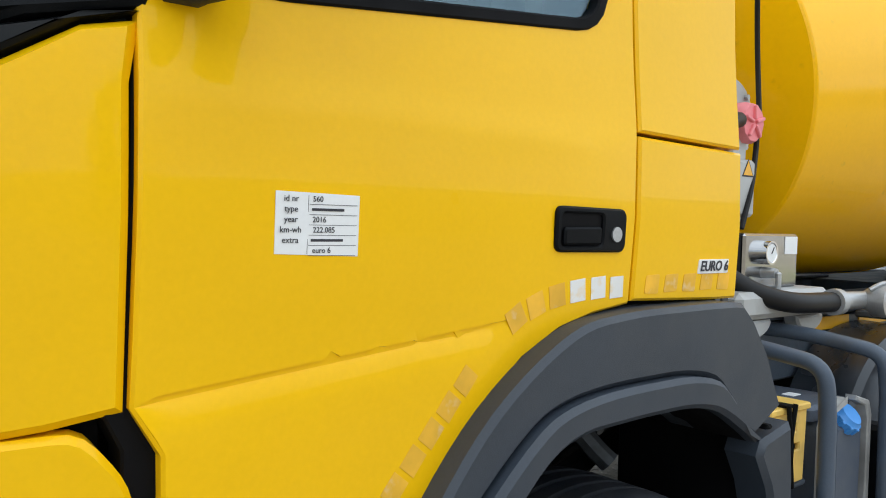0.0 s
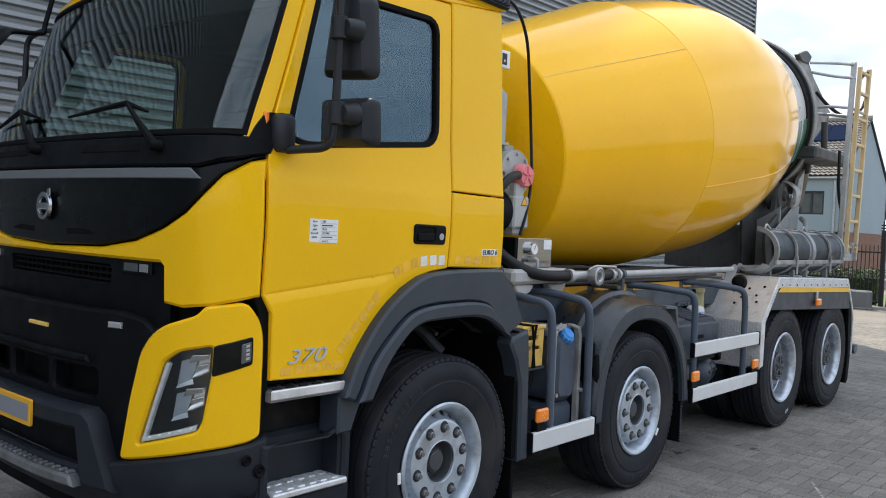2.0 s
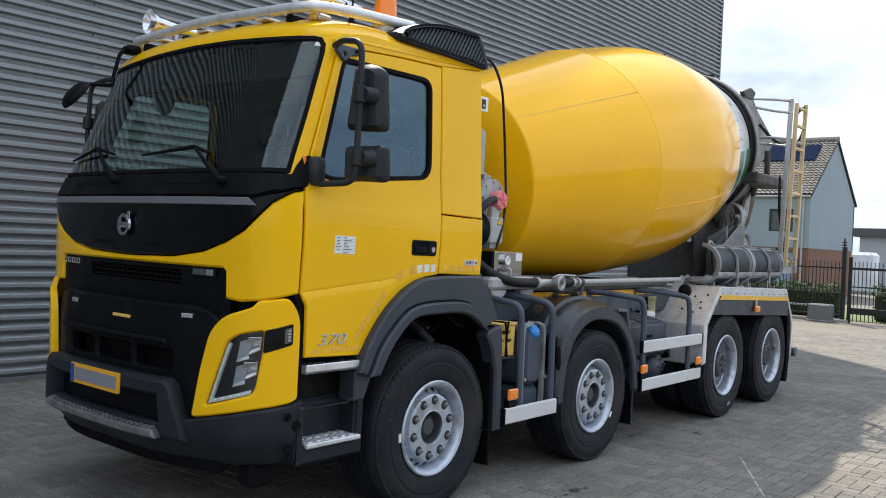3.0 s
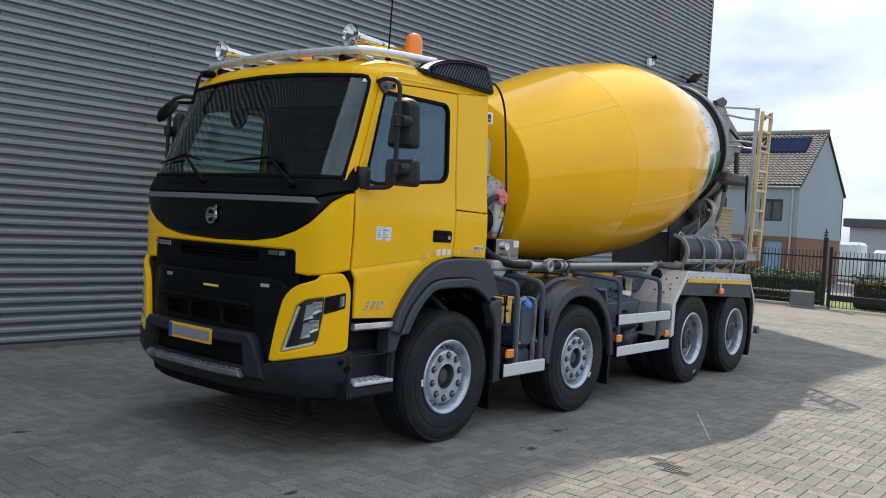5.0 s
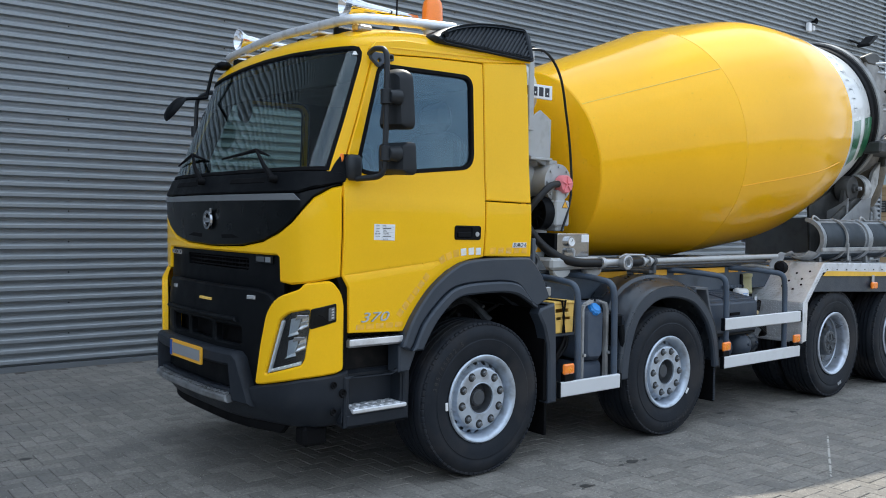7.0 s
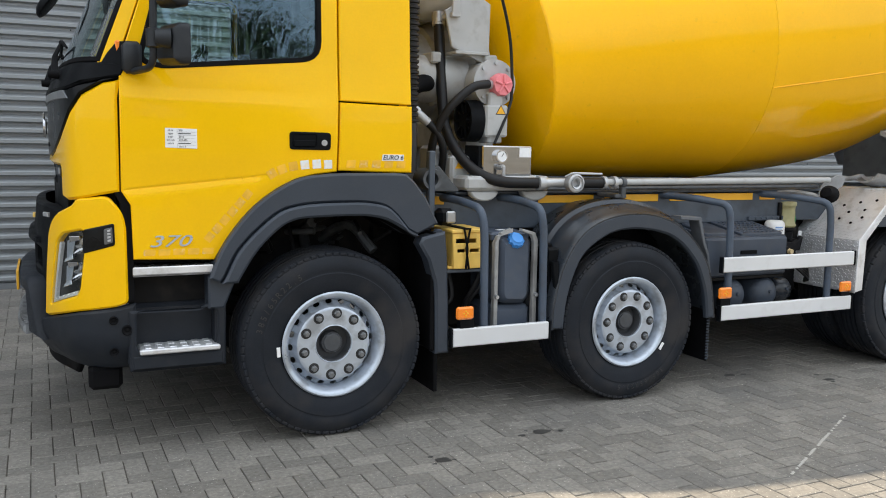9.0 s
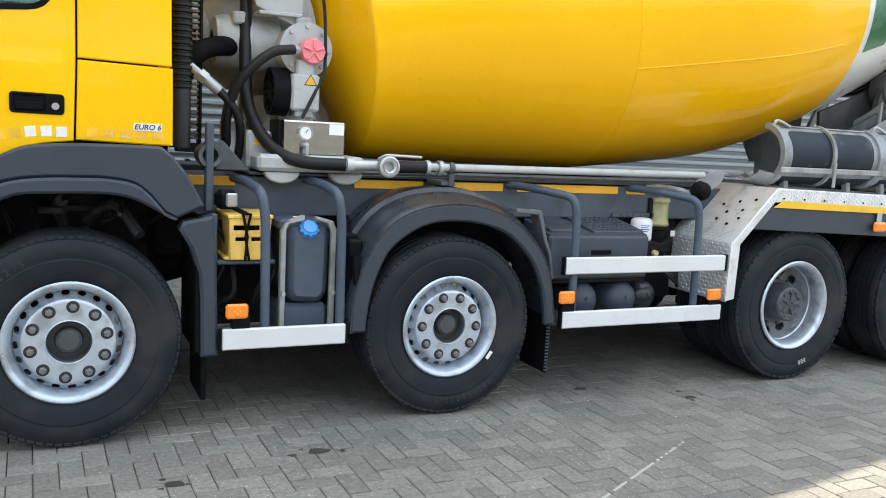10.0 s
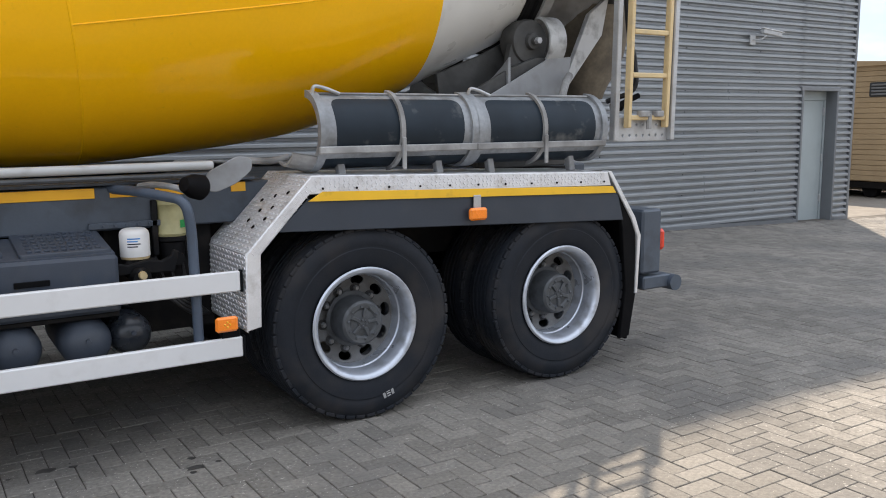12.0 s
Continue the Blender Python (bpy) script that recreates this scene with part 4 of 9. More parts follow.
# yellow band with the grille opening
gr = 0.845
band = [(SN - 0.004, 1.335), (SN - 0.004, 1.868)] + [(s, z - 0.008) for s, z in bz[1:]] + [(-s, z - 0.008) for s, z in bz[-2:0:-1]] + [(-SN + 0.004, 1.868), (-SN + 0.004, 1.335), (-SN + 0.2, 1.30), (-gr - 0.10, 1.285), (-gr, 1.295), (-gr + 0.01, 1.435), (-gr + 0.03, 1.45), (gr - 0.03, 1.45), (gr - 0.01, 1.435), (gr, 1.295), (gr + 0.10, 1.285), (SN - 0.2, 1.30)]
part("front_panel", panel(band, nose, 0.05, grid=0.08, soft=0.012), YELLOW, truck, "yellow front panel round the grille", 40)
grille = part("grille", panel([(-gr - 0.02, 1.18), (gr + 0.02, 1.18), (gr + 0.02, 1.46), (-gr - 0.02, 1.46)], lambda s, z, w: nose(s, z, w - 0.02), 0.03, [rounded([(-0.48, 1.345), (0.46, 1.345), (0.46, 1.42), (-0.48, 1.42)], 0.02)], 0.08), BLACK_PLASTIC, truck, "black upper grille")
for i in range(3):
    part("grille_bar", panel([(-0.50, 1.352 + 0.026 * i), (0.48, 1.352 + 0.026 * i), (0.48, 1.362 + 0.026 * i), (-0.50, 1.362 + 0.026 * i)], lambda s, z, w: nose(s, z, w - 0.035), 0.03, grid=0.1, soft=0.001), RUBBER, grille)
for i in range(20):
    s = -0.47 + 0.049 * i
    part("grille_bar", panel([(s, 1.345), (s + 0.008, 1.345), (s + 0.008, 1.42), (s, 1.42)], lambda a, z, w: nose(a, z, w - 0.040), 0.02, grid=0.1, soft=0.001), RUBBER, grille)
part("grille_back", panel([(-0.55, 1.30), (0.55, 1.30), (0.55, 1.45), (-0.55, 1.45)], lambda s, z, w: nose(s, z, w - 0.08), 0.02, grid=0.2), RUBBER, grille)
for s0 in [0.86 - 0.066 * i for i in range(5)]:
    part("maker_badge", panel([(s0, 1.400), (s0 + 0.050, 1.400), (s0 + 0.050, 1.434), (s0, 1.434)], lambda s, z, w: nose(s, z, w - 0.010), 0.012, [[(s0 + 0.013, 1.408), (s0 + 0.037, 1.408), (s0 + 0.037, 1.426), (s0 + 0.013, 1.426)]], grid=0.1, soft=0.001), CHROME, grille)
part("model_badge", panel([(-0.765, 1.396), (-0.572, 1.396), (-0.572, 1.446), (-0.765, 1.446)], lambda s, z, w: nose(s, z, w - 0.008), 0.012, grid=0.1, soft=0.002), GLOSS_BLACK, grille, "black model badge with a pale sign")
for s0, s1 in ((-0.745, -0.69), (-0.680, -0.59)):
    part("badge_shape", panel([(s0, 1.405), (s1, 1.405), (s1, 1.437), (s0, 1.437)], lambda s, z, w: nose(s, z, w - 0.006), 0.002, grid=0.1, soft=0.0005), CHROME if s0 < -0.7 else HUB, grille)
part("gap_panel", panel([(-SN + 0.02, 1.10), (SN - 0.02, 1.10), (SN - 0.02, 1.36), (-SN + 0.02, 1.36)], lambda s, z, w: nose(s, z, w - 0.07), 0.03, grid=0.15), RUBBER, truck)

# lower corners with headlights


LIGHT_STRIP = material("clear_white_light_guide", (0.60, 0.62, 0.63), 0.2, coat=0.6, grain=0.04, blotch=0.15, blotch_size=40)
HOOD_GREY = material("pale_grey_lamp_shade", (0.30, 0.34, 0.39), 0.3, metal=0.4, blotch=0.1, blotch_size=20)
HOOD_BRIGHT = material("bright_lamp_chrome", (0.72, 0.80, 0.90), 0.18, metal=0.7, blotch=0.05, blotch_size=20)
SIGNAL_DARK = material("smoked_signal_lens", (0.09, 0.095, 0.10), 0.25, coat=0.4, blotch=0.2, blotch_size=30)
LENS = glassy("headlight_lens_glass", (0.98, 0.99, 0.99), 0.03)
corner = [(0.750, 0.685), (0.80, 0.688), (1.096, 0.748), (1.30, 0.774), (1.345, 0.79), (1.342, 1.17), (1.325, 1.24), (1.26, 1.316), (1.10, 1.298), (1.073, 1.264), (0.94, 1.220), (0.88, 1.178), (0.833, 1.11), (0.788, 0.92)]
lamp_o = rounded([(0.835, 0.752), (1.09, 0.825), (1.108, 0.86), (1.136, 1.045), (1.138, 1.150), (1.01, 1.126), (0.945, 1.083)], 0.02)
for sg in (-1, 1):
    def cw(s, z, w, sg=sg):
        return low(sg * s, z, w)
    cp = part("headlight_panel", panel(rounded(corner, 0.035, 3), cw, 0.04, [lamp_o], 0.06, 0.010), YELLOW, truck, "yellow corner panel round the headlight", 40)
    hl = part("headlight", panel(inset(lamp_o if area2(lamp_o) > 0 else lamp_o[::-1], -0.004), lambda s, z, w: cw(s, z, w - 0.035), 0.01, grid=0.1), GLOSS_BLACK, truck, "clear headlight with a white light strip")
    part("light_strip", panel([(0.846, 0.760), (1.085, 0.826), (1.088, 0.848), (0.870, 0.786), (0.966, 1.072), (0.956, 1.080), (0.947, 1.072)], lambda s, z, w: cw(s, z, w - 0.012), 0.02, grid=0.06), LIGHT_STRIP, hl, "clear white light strip")
    for i in range(5):
        u = 0.10 + 0.2 * i
        part("strip_led", panel([(0.862 + 0.22 * u, 0.776 + 0.061 * u), (0.874 + 0.22 * u, 0.779 + 0.061 * u), (0.876 + 0.22 * u, 0.787 + 0.061 * u), (0.864 + 0.22 * u, 0.784 + 0.061 * u)], lambda s, z, w: cw(s, z, w - 0.009), 0.003, grid=0.05, soft=0.001), WHITE, hl)
    for ds, dz in ((0.0, 0.0), (-0.015, -0.126)):
        back = [(1.045 + ds, 1.012 + dz), (1.126 + ds, 1.046 + dz), (1.130 + ds, 1.118 + dz), (1.070 + ds, 1.104 + dz)]
        part("reflector_bowl", panel(back, lambda s, z, w: cw(s, z, w - 0.032), 0.004, grid=0.03, soft=0.002), CHROME_SHADED, hl, "shaded chrome reflector bowl")
        pale = [(1.012 + ds, 1.088 + dz), (0.996 + ds, 0.992 + dz), (1.060 + ds, 1.024 + dz), (1.088 + ds, 1.110 + dz)]
        part("reflector_hood", panel(pale, lambda s, z, w, ds=ds: cw(s, z, w - 0.022 + 0.12 * (s - ds - 1.0)), 0.004, grid=0.03, soft=0.002), HOOD_GREY, hl, "pale grey lamp shade")
        wedge_ = [(0.996 + ds, 0.983 + dz), (1.070 + ds, 1.004 + dz), (1.064 + ds, 1.026 + dz), (1.010 + ds, 1.002 + dz)]
        part("reflector_wedge", panel(wedge_, lambda s, z, w: cw(s, z, w - 0.008), 0.004, grid=0.04, soft=0.002), HOOD_BRIGHT, hl, "bright chrome wedge")
        # Lit and shaded chrome alternate, painting glints into the facets
        for j in range(4):
            a0, b0 = 0.024 * j, 0.024 * j + 0.017
            fac = [(1.058 + ds - 0.004 * j, 1.024 + dz + a0 * 0.8), (1.122 + ds, 1.052 + dz + a0 * 0.7), (1.124 + ds, 1.052 + dz + b0 * 0.75), (1.064 + ds, 1.026 + dz + b0)]
            part("reflector_facet", panel(fac, lambda s, z, w, j=j, dz=dz: cw(s, z, w - 0.026 + (0.5 if j % 2 else -0.35) * (z - dz - 1.05)), 0.003, grid=0.04, soft=0.001), CHROME if j % 2 else CHROME_SHADED, hl, "chrome reflector facet")
    lens = part("headlight_lens", panel(lamp_o, lambda s, z, w: cw(s, z, w - 0.003), 0.003, grid=0.06, soft=0.0005), LENS, truck, "clear headlight lens", 80)
    lens.visible_shadow = False
    sig = rounded([(1.136, 1.034), (1.290, 1.077), (1.288, 1.184), (1.140, 1.151)], 0.012)
    part("signal_housing", panel(sig, lambda s, z, w: cw(s, z, w + 0.006), 0.012, grid=0.05), GLOSS_BLACK, cp)
    sl = part("signal_lamp", panel(rounded([(1.240, 1.078), (1.283, 1.089), (1.281, 1.168), (1.240, 1.157)], 0.01), lambda s, z, w: cw(s, z, w + 0.008), 0.004, grid=0.05), SIGNAL_DARK, cp, "smoked grey side signal lens")
    for j in range(4):
        part("lens_rib", panel([(1.258, 1.095 + 0.016 * j), (1.272, 1.098 + 0.016 * j), (1.272, 1.108 + 0.016 * j), (1.258, 1.105 + 0.016 * j)], lambda s, z, w: cw(s, z, w + 0.0095), 0.002, grid=0.05, soft=0.0005), STEEL, sl)

# bumper
bump = part("bumper", panel([(-SL - 0.03, 0.44), (SL + 0.03, 0.44), (SL + 0.03, 0.785), (SL - 0.04, 0.768), (1.096, 0.742), (0.80, 0.682), (0.72, 0.665), (0.62, 0.63), (-0.62, 0.63), (-0.72, 0.665), (-0.80, 0.682), (-1.096, 0.742), (-SL + 0.04, 0.768), (-SL - 0.03, 0.785)], lambda s, z, w: low(s, z, w + 0.006 - (0.10 * max(0, (0.60 - z) / 0.16) ** 1.5 if abs(s) < 1.6 else 0)), 0.05, grid=0.06, soft=0.012), BUMPER_GREY, truck, "charcoal plastic bumper", 45)
half_f = [(0.73, 0.62), (0.80, 0.92), (0.85, 1.10), (0.87, 1.17), (0.79, 1.225), (0.66, 1.245)]
fascia = half_f + [(-s, z) for s, z in half_f[::-1]]
slots = [rounded([(a, 0.90), (b, 0.90), (b, 1.005), (a, 1.005)], 0.025) for a, b in ((-0.58, -0.27), (-0.22, 0.12), (0.16, 0.46))]
part("bumper_fascia", panel(fascia, lambda s, z, w: low(s, z, w - 0.05 - 0.09 * max(0, z - 1.06)), 0.05, slots, 0.07, 0.012), BLACK_PLASTIC, truck, "black lower grille panel", 45)
part("fascia_back", panel([(-0.95, 0.66), (0.95, 0.66), (0.95, 1.12), (-0.95, 1.12)], lambda s, z, w: low(s, z, w - 0.14), 0.02, grid=0.2), RUBBER, truck)
rib = [(-0.56, 1.035), (0.56, 1.035), (0.54, 1.065), (-0.54, 1.065)]
part("fascia_rib", panel(rib, lambda s, z, w: low(s, z, w - 0.02), 0.04, grid=0.1, soft=0.01), BLACK_PLASTIC, truck)
bull = [(-0.75, 0.55), (-0.585, 0.56), (-0.55, 0.775), (0.55, 0.775), (0.585, 0.56), (0.75, 0.55), (0.645, 0.83), (0.60, 0.862), (-0.60, 0.862), (-0.645, 0.83)]
part("bull_bar", panel(bull, lambda s, z, w: low(s, z, w + 0.035 - 0.02 * abs(z - 0.8)), 0.09, grid=0.06, soft=0.018), BUMPER_GREY, truck, "charcoal raised bumper frame", 50)
part("bumper_recess", panel([(-0.62, 0.62), (0.62, 0.62), (0.62, 0.78), (-0.62, 0.78)], lambda s, z, w: low(s, z, w - 0.06), 0.02, grid=0.1), RUBBER, truck)
stp = part("front_step", panel([(-0.575, 0.555), (0.575, 0.555), (0.555, 0.60), (-0.555, 0.60)], lambda s, z, w: low(s, z, w + 0.05), 0.12, grid=0.08, soft=0.01), RIM_DIRTY, truck, "aluminium front step")
for i in range(24):
    s = -0.53 + 0.0461 * i
    p = Vector(low(s, 0.60, 0.0))
    part("step_stud", block(p.x - 0.035, p.x + 0.03, p.y - 0.012, p.y + 0.012, 0.598, 0.612, 0.004), RIM_DIRTY, stp)
part("lower_valance", panel([(-0.88, 0.385), (0.88, 0.385), (0.95, 0.46), (-0.95, 0.46)], lambda s, z, w: low(s, z, w - 0.10), 0.03, grid=0.1, soft=0.01), RUBBER, truck)
part("air_dam", block(-1.22, -1.06, -1.02, -0.90, 0.33, 0.45, 0.02), RUBBER, truck)
plate = part("number_plate", panel(rounded([(-0.29, 0.745), (0.23, 0.745), (0.23, 0.855), (-0.29, 0.855)], 0.01), flat("x", -1.548, -1), 0.012, soft=0.002), material("amber_plate", (0.78, 0.40, 0.02), 0.4, blotch=0.04), truck, "amber number plate")
part("plate_bar", panel([(-0.27, 0.765), (0.175, 0.765), (0.175, 0.835), (-0.27, 0.835)], flat("x", -1.5505, -1), 0.002, soft=0.0005), material("plate_grey", (0.23, 0.24, 0.26), 0.5, blotch=0.05), plate)
part("plate_bar", panel([(0.185, 0.75), (0.225, 0.75), (0.225, 0.85), (0.185, 0.85)], flat("x", -1.5505, -1), 0.002, soft=0.0005), material("plate_blue", (0.02, 0.07, 0.30), 0.5), plate)
for s0 in (0.44, -0.665):
    part("tow_cover", panel([(s0 - 0.035, 1.180), (s0 + 0.035, 1.180), (s0 + 0.035, 1.204), (s0 - 0.035, 1.204)], lambda s, z, w: low(s, z, w - 0.05), 0.03, grid=0.05, soft=0.004), STEEL, truck)
part("marker_strip", panel([(-0.20, 1.141), (-0.035, 1.141), (-0.035, 1.157), (-0.20, 1.157)], lambda s, z, w: low(s, z, w - 0.045), 0.03, grid=0.06, soft=0.003), CRATE, truck, "dull amber marker strip")
for sg in (-1, 1):
    for x, z, r in ((-1.105, 0.709, 0.022), (-1.043, 0.657, 0.027), (-1.107, 0.553, 0.022)):
        part("bumper_plug", lathe([(0, 0.0), (0.004, r * 0.4), (-0.004, r * 0.8), (0.006, r)], 14, "y", (x, sg * 1.158, z)), RUBBER, truck)

# notch between nose and door
both("hinge_gap", panel([(-1.10, 1.36), (-1.03, 1.34), (-1.0, 1.25), (-1.0, 0.80), (-1.05, 0.78), (-1.06, 1.28)], lambda x, z, w: (x, -curve_y(WIDE, z) + 0.015 - w, z), 0.05), RUBBER, truck)

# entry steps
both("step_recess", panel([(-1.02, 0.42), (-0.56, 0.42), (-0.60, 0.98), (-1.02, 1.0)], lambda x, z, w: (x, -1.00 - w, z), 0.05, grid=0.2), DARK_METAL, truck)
for sg in (1, -1):
    st = Kit()
    st = panel([(-1.01, -1.168), (-0.63, -1.168), (-0.63, -0.98), (-1.01, -0.98)], flat("z", 0.965), 0.045, grid=0.1, soft=0.008)
    if sg < 0:
        st.flip_y()
    s1 = part("step", st, RIM_DIRTY, truck, "aluminium entry step")
    k = block(-1.012, -0.628, -1.176, -1.164, 0.928, 0.968, 0.005)
    part("step_edge", k if sg > 0 else k.flip_y(), ALU, s1, "bright step edge")
    # Dark blocks on the tread stand in for shade inside its slots
    for i in range(15):
        x, y = -0.985 + 0.068 * (i % 5) + 0.012 * (i // 5 % 2), -1.148 + 0.045 * (i // 5)
        k = block(x, x + 0.045, y, y + 0.016, 0.964, 0.970, 0.003)
        part("tread_slot", k if sg > 0 else k.flip_y(), DARK_METAL, s1)
    cup = panel([(-1.035, 0.445), (-0.57, 0.445), (-0.565, 0.755), (-0.66, 0.765), (-0.70, 0.745), (-1.035, 0.75)], lambda x, z, w: (x, -1.16 - w, z), 0.03, [rounded([(-1.0, 0.545), (-0.61, 0.545), (-0.61, 0.74), (-1.0, 0.74)], 0.03)], 0.1, 0.01)
    sides = [("step_base", block(-1.035, -0.57, -1.165, -0.90, 0.44, 0.535, 0.02)), ("step_back", block(-1.035, -0.57, -1.03, -0.97, 0.45, 0.76, 0.02)), ("step_side", block(-0.62, -0.565, -1.15, -0.98, 0.46, 0.755, 0.02)), ("step_side", block(-1.04, -1.0, -1.15, -0.98, 0.46, 0.75, 0.02))]
    if sg < 0:
        cup.flip_y()
    s2 = part("step_box", cup, BUMPER_GREY, truck, "dark moulded lower step box")
    for nm, k in sides:
        part(nm, k if sg > 0 else k.flip_y(), BUMPER_GREY, s2)
    tr = block(-0.99, -0.60, -1.182, -1.00, 0.530, 0.556, 0.006)
    part("tread", tr if sg > 0 else tr.flip_y(), ALU, s2, "aluminium tread plate")
    for i in range(12):
        x = -0.965 + 0.059 * (i % 6)
        y = -1.16 + 0.075 * (i // 6)
        k = block(x, x + 0.034, y, y + 0.05, 0.553, 0.561, 0.003)
        part("tread_stud", k if sg > 0 else k.flip_y(), ALU, s2)

# front wheel arch: outer band and stepped lip
out_a = smooth_table([(-0.655, 0.90), (-0.575, 1.075), (-0.42, 1.262), (-0.22, 1.39), (-0.05, 1.422), (0.18, 1.428), (0.36, 1.428)], 5) + [(0.402, 1.424), (0.453, 1.382), (0.522, 1.295), (0.598, 1.150)]
mid_a = smooth_table([(-0.60, 0.875), (-0.572, 0.92), (-0.52, 1.026), (-0.436, 1.122), (-0.32, 1.219), (-0.232, 1.255), (-0.112, 1.271), (0.04, 1.275), (0.167, 1.273), (0.28, 1.251), (0.346, 1.20)], 3) + [(0.413, 1.119), (0.47, 1.09)]
in_a = smooth_table([(-0.515, 0.875), (-0.493, 0.917), (-0.437, 1.006), (-0.379, 1.076), (-0.291, 1.155), (-0.203, 1.192), (-0.082, 1.20), (0.04, 1.203), (0.167, 1.201), (0.264, 1.184), (0.33, 1.155)], 3) + [(0.405, 1.112), (0.455, 1.08)]


def arch_band(a, b, y_face, y_back, slope=0.0):
    return panel(a + b[::-1], lambda x, z, w: (x, -y_face - w - slope * (1.43 - z), z), y_face - y_back, grid=0.08, soft=0.012)


both("wheel_arch", arch_band(out_a, mid_a, 1.215, 1.05), ARCH_GREY, truck, "grey plastic wheel arch", 40)
both("arch_lip", arch_band([(x + 0.004, z - 0.002) for x, z in mid_a], in_a, 1.238, 0.98), ARCH_GREY, truck, "", 40)
both("arch_post", join(panel([(-0.655, 0.905), (-0.515, 0.885), (-0.575, 0.74), (-0.655, 0.74)], flat("y", -1.17, -1), 0.12, grid=0.1, soft=0.01)), ARCH_GREY, truck)
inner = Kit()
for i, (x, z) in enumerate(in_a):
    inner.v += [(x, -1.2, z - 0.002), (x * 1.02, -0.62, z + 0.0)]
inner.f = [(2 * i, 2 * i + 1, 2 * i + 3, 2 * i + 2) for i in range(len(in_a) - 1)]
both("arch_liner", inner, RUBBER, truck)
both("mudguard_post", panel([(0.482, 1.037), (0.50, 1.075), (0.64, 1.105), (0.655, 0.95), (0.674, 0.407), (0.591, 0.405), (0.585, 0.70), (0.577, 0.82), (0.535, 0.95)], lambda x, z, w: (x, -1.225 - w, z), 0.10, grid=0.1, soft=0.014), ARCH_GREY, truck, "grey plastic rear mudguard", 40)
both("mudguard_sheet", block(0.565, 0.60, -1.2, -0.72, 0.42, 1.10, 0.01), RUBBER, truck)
both("mud_flap", block(0.60, 0.625, -1.17, -0.82, 0.17, 0.44, 0.004).moved(pose(0, 0, 0)), RUBBER, truck)

# wheels


def ring(profile, seg=72):
    return lathe(profile, seg, "y")


def tyre_kit(width, lugs, rad_, less=0.0):
    """less: how far all radii fall short of the rear tyre's."""
    h = width / 2
    prof = [(-h + 0.055, 0.292), (-h + 0.03, 0.300), (-h + 0.018, 0.318), (-h + 0.012, 0.330), (-h + 0.004, 0.37), (-h, 0.41), (-h + 0.003, 0.414), (-h + 0.003, 0.428), (-h + 0.001, 0.432), (-h + 0.006, 0.47), (-h + 0.018, 0.502), (-h + 0.034, 0.520)]
    tread = [(-h + 0.05, 0.5275)]
    n = 4
    for i in range(n):
        a = -h + 0.07 + (width - 0.14) * (i + 0.5) / n
        tread += [(a - 0.008, 0.530), (a - 0.006, 0.516), (a + 0.006, 0.516), (a + 0.008, 0.530)]
    tread += [(h - 0.05, 0.5275)]
    k = ring([(s, r - less) for s, r in prof + tread + [(-s, r) for s, r in prof[::-1]]])
    kits = [k]
    for i in range(lugs):
        t = 2 * math.pi * i / lugs
        for sgn in (-1, 1):
            half = math.pi * rad_ / lugs - (0.0022 if lugs > 60 else 0.0042)
            b = block(-half, half, sgn * (h - 0.034) - 0.019, sgn * (h - 0.034) + 0.017, 0.500 - less, rad_ - 0.002, 0.005)
            kits.append(b.moved(Matrix.Rotation(t, 4, "Y")))
    return join(*kits)


def spun(kit, n, phase=0.0):
    return join(*[Kit().add(kit.v, kit.f).moved(Matrix.Rotation(phase + 2 * math.pi * i / n, 4, "Y")) for i in range(n)])


T_FRONT, T_REAR = mesh_of("tyre", tyre_kit(0.36, 76, 0.5015, 0.02), TYRE), mesh_of("tyre", tyre_kit(0.30, 52, 0.5245), TYRE)


def disc_with_holes(r0, r1, n, hole_r, hole_at, y_of, seg_o=96):
    outer = [(r1 * math.cos(2 * math.pi * i / seg_o), r1 * math.sin(2 * math.pi * i / seg_o)) for i in range(seg_o)]
    holes = [[(r0 * math.cos(2 * math.pi * i / 40), r0 * math.sin(2 * math.pi * i / 40)) for i in range(40)]]
    for j in range(n):
        t = 2 * math.pi * (j + 0.5) / n
        ca, sa = math.cos(t), math.sin(t)
        ring_ = []
        for i in range(14):
            a = 2 * math.pi * i / 14
            u, v = hole_r[0] * math.cos(a), hole_r[1] * math.sin(a)
            ring_.append((hole_at * ca + u * ca - v * sa, hole_at * sa + u * sa + v * ca))
        holes.append(ring_)
    rings = [(r * math.cos(2 * math.pi * (i + 0.5 * (k % 2)) / 80), r * math.sin(2 * math.pi * (i + 0.5 * (k % 2)) / 80)) for k, r in enumerate((0.13, 0.16, 0.185, 0.194, 0.203, 0.213, 0.220, 0.232, 0.240, 0.246)) if r0 + 0.01 < r < r1 - 0.006 for i in range(80)]
    return panel(outer, lambda x, z, w: (x, y_of(math.hypot(x, z)) - w, z), 0.012, holes, 0.4, 0.003, rings)


